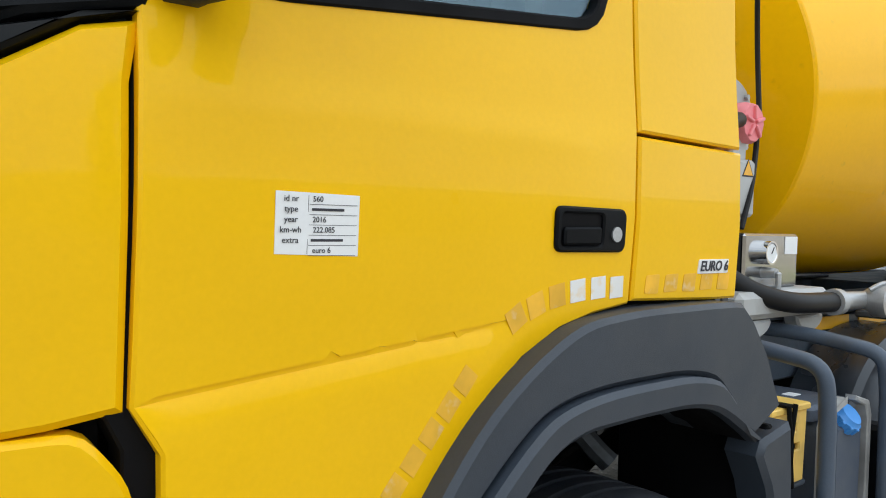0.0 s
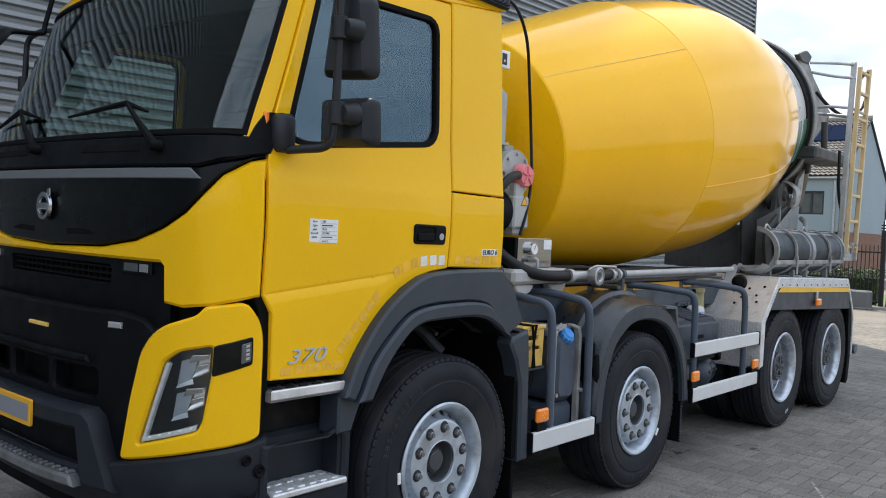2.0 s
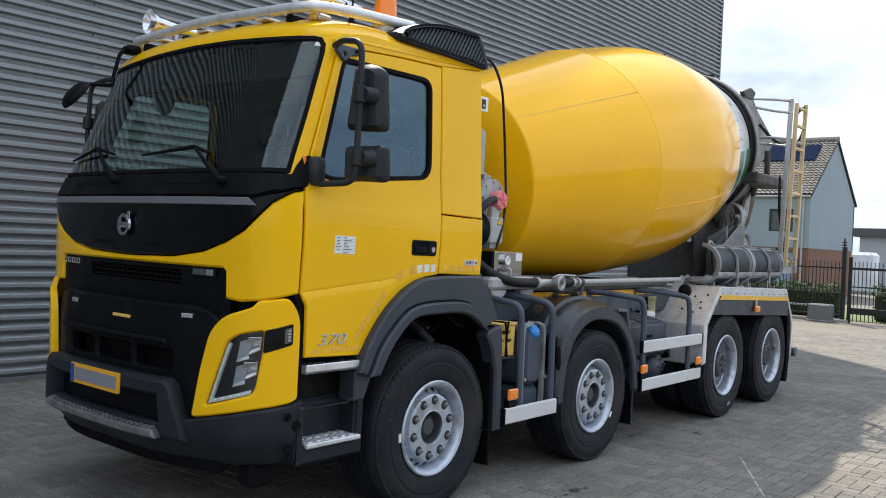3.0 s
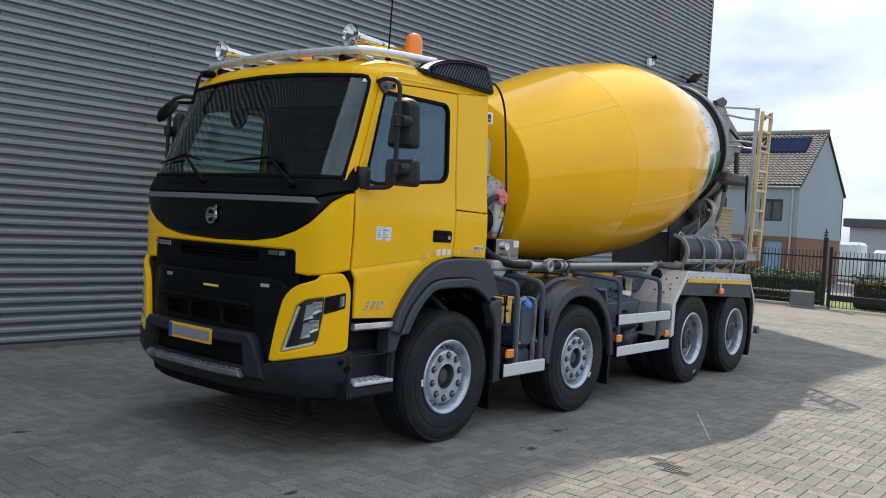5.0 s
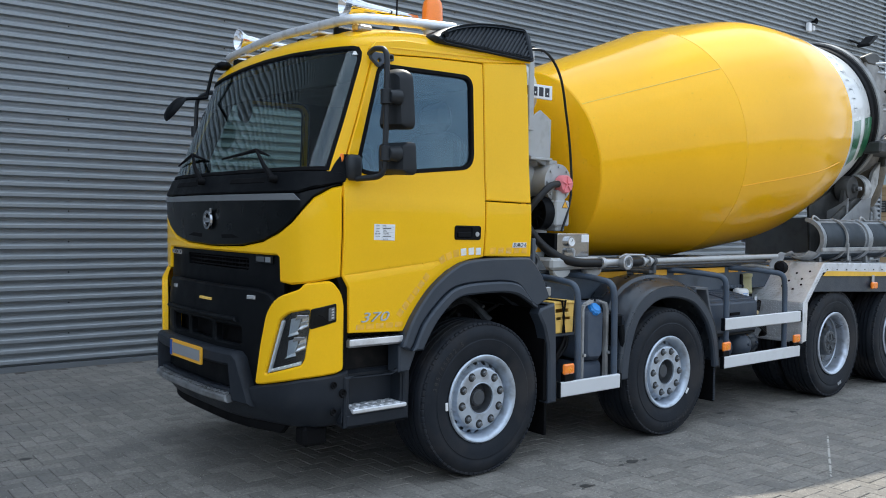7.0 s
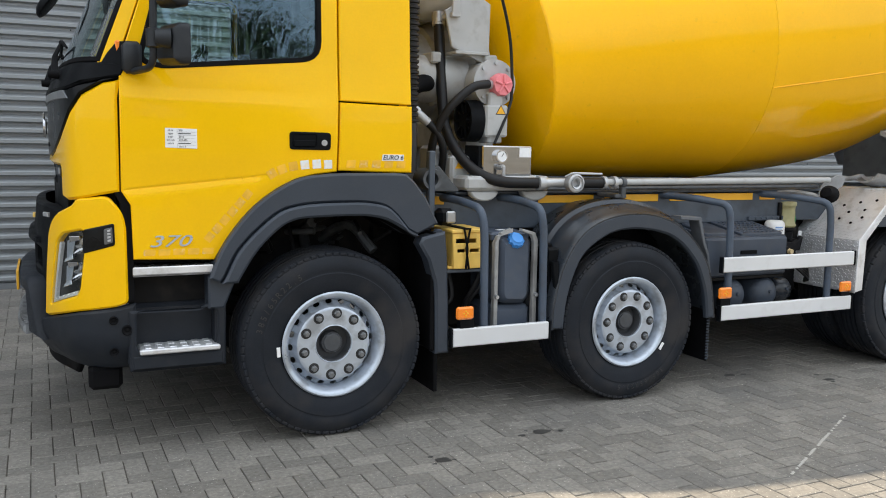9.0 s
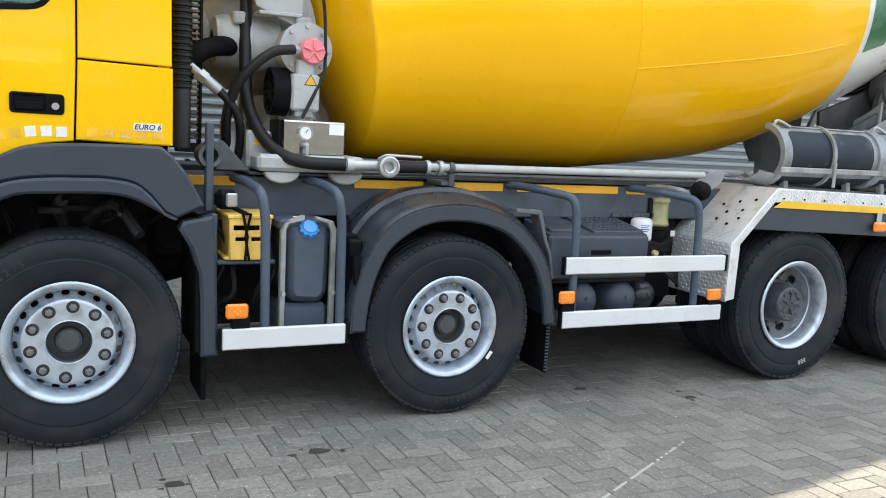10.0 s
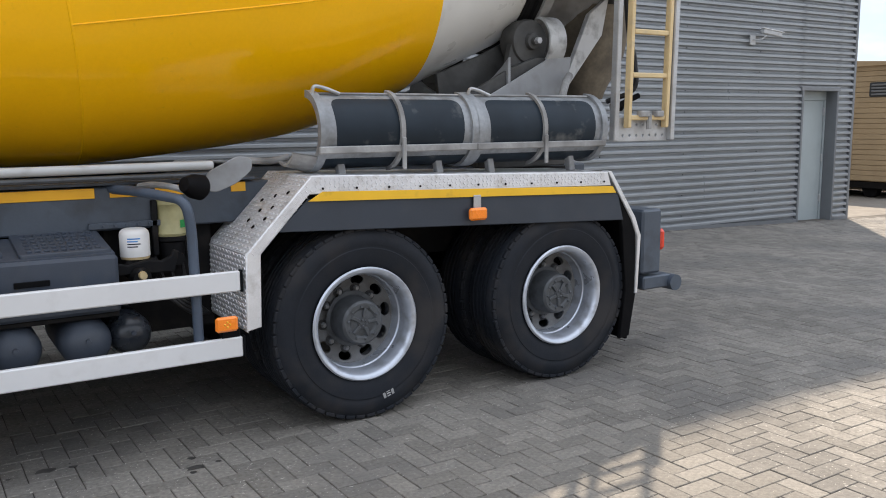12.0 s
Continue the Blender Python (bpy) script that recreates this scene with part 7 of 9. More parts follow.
part("down_pipe", join(pipe([(0.943, -0.40, 2.43), (0.943, -0.41, 2.34)], 0.040, 14), pipe([(0.943, -0.41, 2.365), (0.943, -0.41, 2.35)], 0.044, 14)), STEEL, truck)
part("fill_hose", pipe(smooth_table([(0.943, -0.41, 2.38), (0.935, -0.46, 2.15), (0.925, -0.52, 1.90), (0.925, -0.58, 1.70), (0.955, -0.70, 1.54), (1.03, -0.83, 1.42), (1.15, -0.93, 1.368), (1.38, -0.97, 1.36)], 8), 0.034, 14), HOSE, truck, "thick black water hose", 60)
part("pump_hose", pipe(smooth_table([(1.14, -0.74, 1.966), (1.02, -0.77, 1.94), (0.90, -0.76, 1.842), (0.83, -0.72, 1.73), (0.80, -0.66, 1.58), (0.82, -0.58, 1.38)], 8), 0.027, 12), HOSE, truck, "", 60)
part("pump_hose", pipe(smooth_table([(0.74, -0.69, 1.73), (0.80, -0.70, 1.67), (0.86, -0.68, 1.58), (0.88, -0.64, 1.46), (0.87, -0.60, 1.32)], 8), 0.024, 10), HOSE, truck, "", 60)
part("hose_fitting", join(pipe(bend([(0.545, -0.60, 1.83), (0.575, -0.66, 1.865), (0.66, -0.68, 1.795)], 0.03), 0.022, 10), pipe([(0.65, -0.68, 1.803), (0.685, -0.685, 1.775)], 0.036, 6), pipe([(0.68, -0.685, 1.778), (0.755, -0.69, 1.718)], 0.030, 12)), STEEL, truck)

# water pump, fan, gauge box
pump = part("water_pump", join(lathe([(0.30, 0.10), (0.28, 0.14), (0.05, 0.145), (0.0, 0.150), (-0.03, 0.150), (-0.035, 0.10), (-0.035, 0.0)], 30, "y", (1.235, -0.62, 1.98)), block(1.19, 1.28, -0.60, -0.45, 2.10, 2.16, 0.01)), LIGHT_GREY, truck, "light grey water pump housing", 40)
for i in range(8):
    t = 2 * math.pi * i / 8
    part("pump_bolt", lathe([(-0.012, 0.0), (-0.012, 0.011), (0.0, 0.012)], 6, "y", (1.235 + 0.125 * math.cos(t), -0.655, 1.98 + 0.125 * math.sin(t))), STEEL, pump)
part("pump_cap", join(lathe([(-0.07, 0.0), (-0.07, 0.066), (-0.05, 0.074), (0.0, 0.074)], 10, "y", (1.255, -0.66, 1.968)), *[block(-0.006, 0.006, -0.082, -0.066, 0.01, 0.06, 0.003).moved(Matrix.Translation((1.255, -0.66, 1.968)) @ Matrix.Rotation(i * 2 * math.pi / 5, 4, "Y")) for i in range(5)]), PINK, pump, "pink plastic cap")
part("pump_nipple", pipe([(1.20, -0.68, 1.966), (1.12, -0.73, 1.966)], 0.028, 10), STEEL, pump)
part("pump_cover", join(block(1.14, 1.30, -0.72, -0.52, 1.64, 1.84, 0.012), block(1.17, 1.27, -0.70, -0.55, 1.60, 1.92, 0.01)), LIGHT_GREY, truck, "light grey sheet metal cover")
part("warning_sign", panel([(1.215, 1.785), (1.275, 1.785), (1.245, 1.835)], flat("y", -0.7225, -1), 0.002, soft=0.0005), STRIPE, truck, "yellow warning triangle")
part("warning_border", panel([(1.207, 1.78), (1.283, 1.78), (1.245, 1.843)], flat("y", -0.7215, -1), 0.001, soft=0.0002), INK, truck)
fan = part("cooler_fan", join(lathe([(-0.07, 0.0), (-0.07, 0.045), (-0.05, 0.05), (-0.05, 0.112), (-0.075, 0.115), (-0.075, 0.132), (0.02, 0.135), (0.02, 0.0)], 30, "x", (1.12, -0.58, 1.74)), Kit()), BLACK_PLASTIC, truck, "black cooling fan")
for i in range(10):
    part("fan_blade", block(-0.07, -0.06, 0.04, 0.12, -0.008, 0.008, 0.002).moved(Matrix.Translation((1.12, -0.58, 1.74)) @ Matrix.Rotation(i * math.pi / 5, 4, "X")), BLACK_PLASTIC, fan)
part("thin_hose", pipe(smooth_table([(1.33, -0.70, 1.97), (1.33, -0.70, 1.92), (1.325, -0.70, 1.86), (1.27, -0.72, 1.74), (1.20, -0.73, 1.60)], 8), 0.010, 8), HOSE, truck)
part("drum_cable", pipe(smooth_table([(0.70, -0.80, 2.93), (0.88, -0.84, 2.93), (1.08, -0.80, 2.78), (1.22, -0.74, 2.50), (1.31, -0.70, 2.25), (1.33, -0.71, 1.95)], 8), 0.010, 8), HOSE, truck, "thin black cable")
box_ = part("gauge_box", block(1.07, 1.425, -0.82, -0.62, 1.40, 1.585, 0.008), material("brushed_steel_box", (0.42, 0.42, 0.42), 0.14, metal=1.0, blotch=0.1, blotch_size=9, streak=(1, 1, 6)), truck, "bright steel control box with a pressure gauge")
part("box_side", block(1.045, 1.069, -0.81, -0.62, 1.40, 1.585, 0.004), BLACK_PLASTIC, box_)
part("pressure_gauge", lathe([(-0.028, 0.0), (-0.028, 0.030), (-0.032, 0.034), (-0.032, 0.040), (0.0, 0.040)], 26, "y", (1.19, -0.82, 1.522)), CHROME, box_, "round pressure gauge")
part("gauge_dial", lathe([(-0.0300, 0.0), (-0.0300, 0.031)], 22, "y", (1.19, -0.82, 1.522)), PAPER, box_)
part("gauge_needle", block(-0.002, 0.002, -0.0325, -0.0305, -0.004, 0.022, 0.0005).moved(Matrix.Translation((1.19, -0.82, 1.522)) @ Matrix.Rotation(0.6, 4, "Y")), INK, box_)
part("box_label", block(1.33, 1.415, -0.823, -0.8195, 1.515, 1.575, 0.001), PAPER, box_)
part("valve_handle", join(lathe([(-0.05, 0.0), (-0.05, 0.016), (0, 0.02)], 12, "y", (1.19, -0.82, 1.455)), block(1.18, 1.20, -0.885, -0.868, 1.345, 1.46, 0.005)), STEEL, box_)
part("lower_cabinet", join(block(0.90, 1.04, -0.72, -0.5, 1.31, 1.52, 0.015), block(0.80, 0.92, -0.62, -0.45, 1.30, 1.58, 0.02)), LIGHT_GREY, truck)
part("warning_sign", panel([(0.93, 1.44), (0.99, 1.44), (0.96, 1.49)], flat("y", -0.723, -1), 0.002, soft=0.0005), STRIPE, truck)
# cooler and intake bellows behind the cab
rad = part("oil_cooler", join(block(0.565, 0.583, -0.47, -0.40, 1.42, 2.60, 0.006), block(0.684, 0.702, -0.47, -0.40, 1.42, 2.60, 0.006), block(0.628, 0.640, -0.47, -0.40, 1.42, 2.60, 0.004), block(0.565, 0.702, -0.47, -0.40, 1.38, 1.43, 0.006)), DARK_METAL, truck, "grimy finned oil cooler behind the cab")
FIN = material("rusty_cooler_fin", (0.21, 0.18, 0.14), 0.6, metal=0.2, blotch=0.35, blotch_size=9, dirt=0.6, dirt_color=(0.08, 0.065, 0.05), dirt_size=12, dirt_at=0.5)
for xa, xb in ((0.585, 0.626), (0.642, 0.682)):
    k = Kit()
    for i in range(38):
        o = block(xa, xb, -0.475, -0.42, 1.45 + 0.030 * i, 1.464 + 0.030 * i, 0.002)
        k.add(o.v, o.f)
    tagged(part("cooler_core", k, FIN, rad), "rusty cooling fins", kind="stuff")
bel = [(1.42, 0.0), (1.42, 0.052), (1.70, 0.052)]
for i in range(26):
    bel += [(1.71 + 0.03 * i, 0.046), (1.715 + 0.03 * i, 0.057), (1.728 + 0.03 * i, 0.057), (1.733 + 0.03 * i, 0.046)]
part("intake_bellows", lathe(bel + [(2.52, 0.05), (2.72, 0.05), (2.72, 0.0)], 18, "z", (0.515, -0.955, 0)), HOSE, truck, "black rubber intake bellows", 50)
part("tow_eye", join(lathe([(0.05, 0.0), (-0.02, 0.035), (-0.05, 0.04), (-0.055, 0.06), (-0.02, 0.068), (0.10, 0.06)], 20, "y", (0.665, -0.92, 1.385)), panel([(0.70, 1.31), (0.88, 1.31), (0.86, 1.33), (0.74, 1.46), (0.70, 1.45)], flat("y", -0.90, -1), 0.10, grid=0.2)), HUB, truck)

# rear chute halves on the fender
CHUTE_STEEL = material("stained_chute_steel", (0.27, 0.285, 0.30), 0.5, metal=0.2, blotch=0.2, blotch_size=5, grain=0.12, grain_size=40, dirt=0.6, dirt_color=(0.11, 0.11, 0.105), dirt_size=7, dirt_at=0.56)
for x0, x1 in ((4.375, 5.325), (5.345, 6.305)):
    yc, zc, r = -0.985, 1.534, 0.198
    prof = [(x0, r), (x1, r), (x1, r - 0.012), (x0, r - 0.012), (x0, r)]
    ch = part("spare_chute", lathe(prof, 26, "x", (0, yc, zc), 100, 312), CHUTE_STEEL, truck, "dark lined steel chute half stored on the fender", 40)

    def bowed(u, v, w, yc=yc, zc=zc, r=r):
        t_ = math.pi * 0.5 + v / r
        return (u, yc + (r + w) * math.cos(t_), zc + (r + w) * math.sin(t_))
    part("chute_liner", panel(rounded([(x0 + 0.075, 0.115), (x1 - 0.075, 0.115), (x1 - 0.085, 0.43), (x0 + 0.085, 0.43)], 0.07), lambda u, v, w: bowed(u, v, w + 0.003), 0.003, grid=0.04, soft=0.001), CHUTE_DARK, ch, "dark rubber chute liner")
    # Dark panel below the bar: the shade under it, put into the colour
    part("chute_liner", panel([(x0 + 0.04, 0.468), (x1 - 0.04, 0.468), (x1 - 0.04, 0.66), (x0 + 0.04, 0.66)], lambda u, v, w: bowed(u, v, w + 0.003), 0.003, grid=0.05, soft=0.001), CHUTE_DARK, ch)
    for xe, wd in ((x0 - 0.015, 0.045), (x1 - 0.035, 0.045)):
        part("chute_rim", lathe([(xe, r + 0.003), (xe, r + 0.018), (xe + wd, r + 0.018), (xe + wd, r - 0.02), (xe, r - 0.02), (xe, r + 0.003)], 28, "x", (0, yc, zc), 96, 318), CHUTE_STEEL, ch, "cement-stained chute rim")
    xm = (x0 + x1) / 2 - 0.01
    part("chute_strap", lathe([(xm - 0.013, r + 0.004), (xm - 0.013, r + 0.022), (xm + 0.013, r + 0.022), (xm + 0.013, r + 0.004)], 24, "x", (0, yc, zc), 98, 262), CEMENT, ch, "worn steel strap")
    part("strap_tail", block(xm - 0.012, xm + 0.012, yc - r - 0.03, yc - r - 0.015, 1.33, 1.50, 0.004), CEMENT, ch)
    part("chute_edge", join(block(x0, x1, yc - r * 0.34, yc - r * 0.16, zc + r * 0.95, zc + r * 1.02, 0.006), block(x0 - 0.02, x1, yc - r * 1.06, yc - r * 0.96, zc - r * 0.58, zc - r * 0.38, 0.006)), CEMENT, ch)
    for xf in (x0 + 0.14, x1 - 0.20):
        part("chute_foot", panel([(xf, 1.27), (xf + 0.045, 1.27), (xf + 0.02, 1.40), (xf - 0.02, 1.40)], flat("y", yc - 0.10, -1), 0.04, grid=0.1, soft=0.004), CEMENT, truck)
    part("chute_hook", pipe(bend([(x0, yc - 0.08, zc + 0.19), (x0 + 0.005, yc - 0.09, zc + 0.235), (x0 + 0.07, yc - 0.08, zc + 0.225), (x0 + 0.16, yc - 0.07, zc + 0.195)], 0.03), 0.010, 8), STEEL, ch)
part("chute_end", lathe([(4.24, 0.15), (4.24, 0.162), (4.36, 0.20), (4.36, 0.188), (4.24, 0.15)], 18, "x", (0, -0.985, 1.518), 215, 300), CEMENT, truck, "cement-stained chute mouth")

ROLLER = material("grimy_roller_grey", (0.065, 0.065, 0.063), 0.55, blotch=0.3, blotch_size=6, dirt=0.6, dirt_color=(0.03, 0.03, 0.028), dirt_size=9, dirt_at=0.52)
PLATE_SPLASHED = material("splashed_white_plate", (0.52, 0.53, 0.53), 0.5, blotch=0.12, blotch_size=5, dirt=0.85, dirt_color=(0.13, 0.125, 0.115), dirt_size=8, dirt_at=0.58)
# rear pedestal, rollers, hopper, discharge chute
for sg in (-1, 1):
    xp = 5.62 if sg < 0 else 6.25
    k = join(panel([(xp + 0.1, 1.28), (6.40, 1.28), (6.46, 1.99), (6.20, 2.0), (5.98, 1.92), (xp, 1.74), (xp, 1.58)], flat("y", -0.62, -1), 0.03, grid=0.3), block(xp + 0.1, 6.4, -0.70, -0.54, 1.28, 1.34, 0.01))
    part("rear_pedestal", k if sg < 0 else k.flip_y(), ROLLER, truck, "grey rear drum pedestal")
    k = join(lathe([(-0.09, 0.0), (-0.09, 0.028), (-0.065, 0.030), (-0.06, 0.05), (-0.03, 0.055), (-0.02, 0.14), (0.0, 0.15), (0.12, 0.15)], 26, "y", (6.18, -0.56, 2.105)), panel([(5.98, 1.86), (6.36, 1.90), (6.30, 2.12), (6.05, 2.16)], flat("y", -0.565, -1), 0.05, grid=0.2))
    rl = part("drum_roller", k if sg < 0 else k.flip_y(), ROLLER, truck, "grimy grey drum roller bracket")
    k = lathe([(-0.03, 0.0), (-0.03, 0.022), (0.0, 0.024)], 6, "y", (6.18, -0.65, 2.105))
    part("roller_bolt", k if sg < 0 else k.flip_y(), STEEL, rl)
    k = panel([(5.74, 1.72), (6.26, 1.985), (6.47, 2.01), (6.43, 1.70), (6.40, 1.45), (5.9, 1.45)], flat("y", -0.66, -1), 0.012, grid=0.2)
    part("pedestal_plate", k if sg < 0 else k.flip_y(), PLATE_GREY, truck, "pale grey pedestal plate")
    k = lathe([(6.26, 0.16), (6.26, 0.175), (6.40, 0.175), (6.40, 0.16), (6.26, 0.16)], 18, "x", (0, -0.52, 2.105), 75, 225)
    part("roller_guard", k if sg < 0 else k.flip_y(), PLATE_SPLASHED, truck, "splashed roller guard")
    k = panel([(6.43, 1.70), (6.52, 1.80), (6.84, 2.18), (6.90, 2.45), (6.72, 2.32)], flat("y", -0.56, -1), 0.04, grid=0.3)
    part("rear_stay", k if sg < 0 else k.flip_y(), PLATE_SPLASHED, truck)
part("pedestal_web", panel([(5.62, 1.28), (6.40, 1.28), (6.42, 2.10), (6.12, 2.12), (5.9, 2.02), (5.55, 1.89)], flat("y", -0.40, -1), 0.03, grid=0.3), ROLLER, truck, "grimy pedestal web below the drum")
arch_ = [(0.64 - 0.08 * i, 2.76 - math.sqrt(1.0 - (0.64 - 0.08 * i) ** 2)) for i in range(17)]
part("pedestal_cross_plate", panel([(-0.64, 1.30), (0.64, 1.30)] + arch_, flat("x", 5.95, -1), 0.02, grid=0.2), PLATE_GREY, truck, "grimy grey cross plate below the drum")
part("discharge_hopper", join(lathe([(0.0, 0.62), (0.35, 0.50), (0.72, 0.16), (0.72, 0.13), (0.30, 0.47), (0, 0.59)], 26, "z").moved(Matrix.Translation((6.85, 0, 2.72)) @ Matrix.Rotation(math.pi, 4, "X"))), CEMENT, truck, "cement-covered discharge hopper")
cheek = panel([(6.22, 3.57), (6.46, 3.61), (6.66, 3.44), (7.04, 3.27), (7.34, 3.11), (6.87, 2.81), (6.5, 2.65), (6.30, 2.70)], flat("y", -0.67, -1), 0.03, grid=0.2)
hop = part("feed_hopper", cheek, CEMENT, truck, "cement-covered feed hopper")
part("hopper_cheek", cheek.flip_y(), CEMENT, hop)
for a, b in (((6.42, 3.60), (6.68, 3.42)), ((6.68, 3.42), (7.34, 3.11)), ((7.34, 3.11), (6.87, 2.80)), ((6.87, 2.80), (6.45, 2.64))):
    part("hopper_plate", panel([(0.0, -0.67), (1.0, -0.67), (1.0, 0.67), (0.0, 0.67)], lambda u, v, w, a=a, b=b: (a[0] + (b[0] - a[0]) * u, v, a[1] + (b[1] - a[1]) * u - w), 0.02, grid=0.3), CEMENT, hop)
part("hopper_flap", panel(rounded([(6.12, 3.60), (6.40, 3.69), (6.56, 3.65), (6.47, 3.55), (6.25, 3.54)], 0.04), flat("y", -0.685, -1), 0.05, grid=0.1, soft=0.01), ROLLER, hop, "dark rubber hopper flap")
part("hopper_frame", join(block(6.10, 7.15, -0.92, -0.60, 2.50, 2.63, 0.02), block(6.18, 7.10, 0.60, 0.95, 2.50, 2.60, 0.02), block(6.9, 7.0, -0.6, 0.6, 2.4, 2.6, 0.02)), ROLLER, truck, "grimy hopper carrier beam")
part("frame_pipe", pipe([(6.75, -0.80, 2.64), (6.72, -0.80, 2.95)], 0.035, 12), ROLLER, truck)
BROWN = material("cement_browned_steel", (0.15, 0.125, 0.09), 0.7, blotch=0.3, blotch_size=5, grain=0.15, grain_size=40, dirt=0.6, dirt_color=(0.07, 0.06, 0.045), dirt_size=6, dirt_at=0.52)
part("discharge_funnel", lathe([(1.74, 0.15), (1.80, 0.17), (2.05, 0.30), (2.35, 0.36), (2.40, 0.36), (2.35, 0.34), (2.05, 0.27), (1.80, 0.14), (1.74, 0.12)], 26, "z", (6.98, -0.20, 0)), BROWN, truck, "cement-stained discharge funnel")
part("hydraulic_pipe", pipe(smooth_table([(6.28, -0.8, 1.56), (6.27, -0.8, 1.70), (6.32, -0.78, 1.82), (6.42, -0.7, 1.88)], 6), 0.025, 10), CEMENT, truck)

# ladder
def lean(k):
    return k.moved(Matrix(((1, 0, 0, 0), (0, 1, -0.025, 0.06), (0, 0, 1, 0), (0, 0, 0, 1))))


for x, y, top_ in ((6.465, -1.115, 3.53), (6.95, -1.14, 2.55)):
    part("ladder_post", lean(block(x - 0.022, x + 0.022, y - 0.025, y + 0.025, 1.445, top_, 0.006)), STEEL, truck, "grey steel ladder post")
part("ladder_foot_plate", lean(panel([(6.45, 1.44), (6.965, 1.44), (6.965, 1.60), (6.45, 1.60)], flat("y", -1.13, -1), 0.01, [arc(6.53 + 0.06 * i, 1.48 + 0.035 * (j % 2) + 0.035 * j, 0.008, 0, 315, 7) for i in range(7) for j in range(2)])), STEEL, truck, "perforated steel foot plate")
lad = part("ladder", join(lean(block(6.522, 6.558, -1.18, -1.135, 1.53, 3.49, 0.006)), lean(block(6.862, 6.898, -1.18, -1.135, 1.53, 3.52, 0.006))), CREAM, truck, "cream-painted steel ladder")
for i in range(7):
    z = 1.594 + 0.272 * i
    part("rung", lean(block(6.555, 6.865, -1.175, -1.14, z - 0.016, z + 0.016, 0.006)), CREAM, lad)
part("rung", lean(pipe([(6.54, -1.16, 3.44), (6.88, -1.16, 3.44)], 0.02, 8)), CREAM, lad)
part("foot_latch", join(lean(block(6.62, 6.70, -1.20, -1.15, 1.60, 1.64, 0.006)), lean(block(6.76, 6.83, -1.20, -1.15, 1.60, 1.64, 0.006)), lean(pipe([(6.72, -1.17, 1.62), (6.72, -1.17, 1.52)], 0.018, 8))), CEMENT, lad, "grimy folding latch")
for pts in ([(6.465, -1.14, 3.50), (6.35, -0.95, 3.515), (6.24, -0.74, 3.52)], [(6.465, -1.14, 3.36), (6.36, -0.95, 3.38), (6.30, -0.74, 3.43)], [(6.88, -1.15, 3.03), (6.465, -1.12, 3.05), (6.40, -0.95, 3.07), (6.42, -0.70, 3.07)], [(6.465, -1.12, 2.96), (6.60, -0.80, 3.02), (6.50, -0.70, 3.03)]):
    part("platform_rail", lean(pipe(bend(pts, 0.06), 0.016, 8)), STEEL, truck)
part("ladder_hose", lean(pipe(smooth_table([(6.56, -1.15, 3.35), (6.80, -1.14, 3.46), (6.95, -1.14, 3.47), (6.98, -1.13, 3.30), (6.90, -1.1, 3.1), (6.70, -1.0, 3.0), (6.58, -0.86, 3.1), (6.50, -0.74, 3.25)], 8), 0.018, 8)), HOSE, truck)
part("ladder_hose", pipe(smooth_table([(6.62, -1.0, 2.62), (6.66, -1.0, 2.2), (6.70, -1.03, 1.95), (6.66, -1.06, 1.78), (6.50, -0.98, 1.70)], 8), 0.017, 8), HOSE, truck)
part("valve_lever", join(pipe([(6.56, -1.04, 1.68), (6.70, -1.07, 1.74)], 0.018, 10), lathe([(-0.03, 0.0), (-0.03, 0.032), (0.04, 0.032), (0.04, 0.0)], 14, "x", (6.54, -1.03, 1.67))), RUBBER, truck)

# ---- cab furniture ----
# side spoilers on the roof
for sg in (-1, 1):
    def on_sp(x, z, w):
        return (x, -1.128 + 0.42 * (z - 2.78) - w, z)
    o = rounded([(-0.375, 2.835), (-0.345, 2.795), (0.44, 2.768), (0.50, 2.775), (0.535, 2.97), (0.49, 3.012), (0.25, 3.005), (0.08, 2.988), (-0.08, 2.955), (-0.25, 2.90)], [0.03, 0.03, 0.02, 0.02, 0.05, 0.03, 0.1, 0.1, 0.1, 0.08])
    face = rounded([(-0.30, 2.838), (-0.285, 2.815), (0.455, 2.795), (0.468, 2.985), (0.25, 2.982), (0.09, 2.967), (-0.08, 2.932), (-0.22, 2.882)], [0.02, 0.01, 0.01, 0.01, 0.1, 0.1, 0.1, 0.05])
    k = panel(o, on_sp, 0.16, [face], 0.10, 0.022)
    sp = part("side_spoiler", k if sg < 0 else k.flip_y(), SPOILER, truck, "black ribbed roof side spoiler", 60)
    k = panel(inset(face, -0.006), lambda x, z, w: on_sp(x, z, w - 0.022), 0.02, grid=0.12)
    part("spoiler_face", k if sg < 0 else k.flip_y(), SPOILER, sp)
    for i in range(30):
        x0 = -0.44 + 0.0335 * i
        line = [(x0 + 0.19 * j / 24, 2.797 + 0.19 * j / 24) for j in range(25)]
        line = [q_ for q_ in line if inside(q_, face)]
        if len(line) < 3:
            continue
        (xa, za), (xb, zb) = line[0], line[-1]
        kk = panel([(xa, za), (xa + 0.019, za), (xb + 0.019, zb), (xb, zb)], lambda x, z, w: on_sp(x, z, w - 0.006), 0.016, grid=0.3, soft=0.006)
        part("spoiler_rib", kk if sg < 0 else kk.flip_y(), SPOILER, sp)
    k = lathe([(0.0, 0.0), (0.0, 0.02), (0.01, 0.022)], 10, "y", (-0.265, -1.128 + 0.42 * 0.075, 2.855))
    part("spoiler_hole", k if sg < 0 else k.flip_y(), RUBBER, sp)
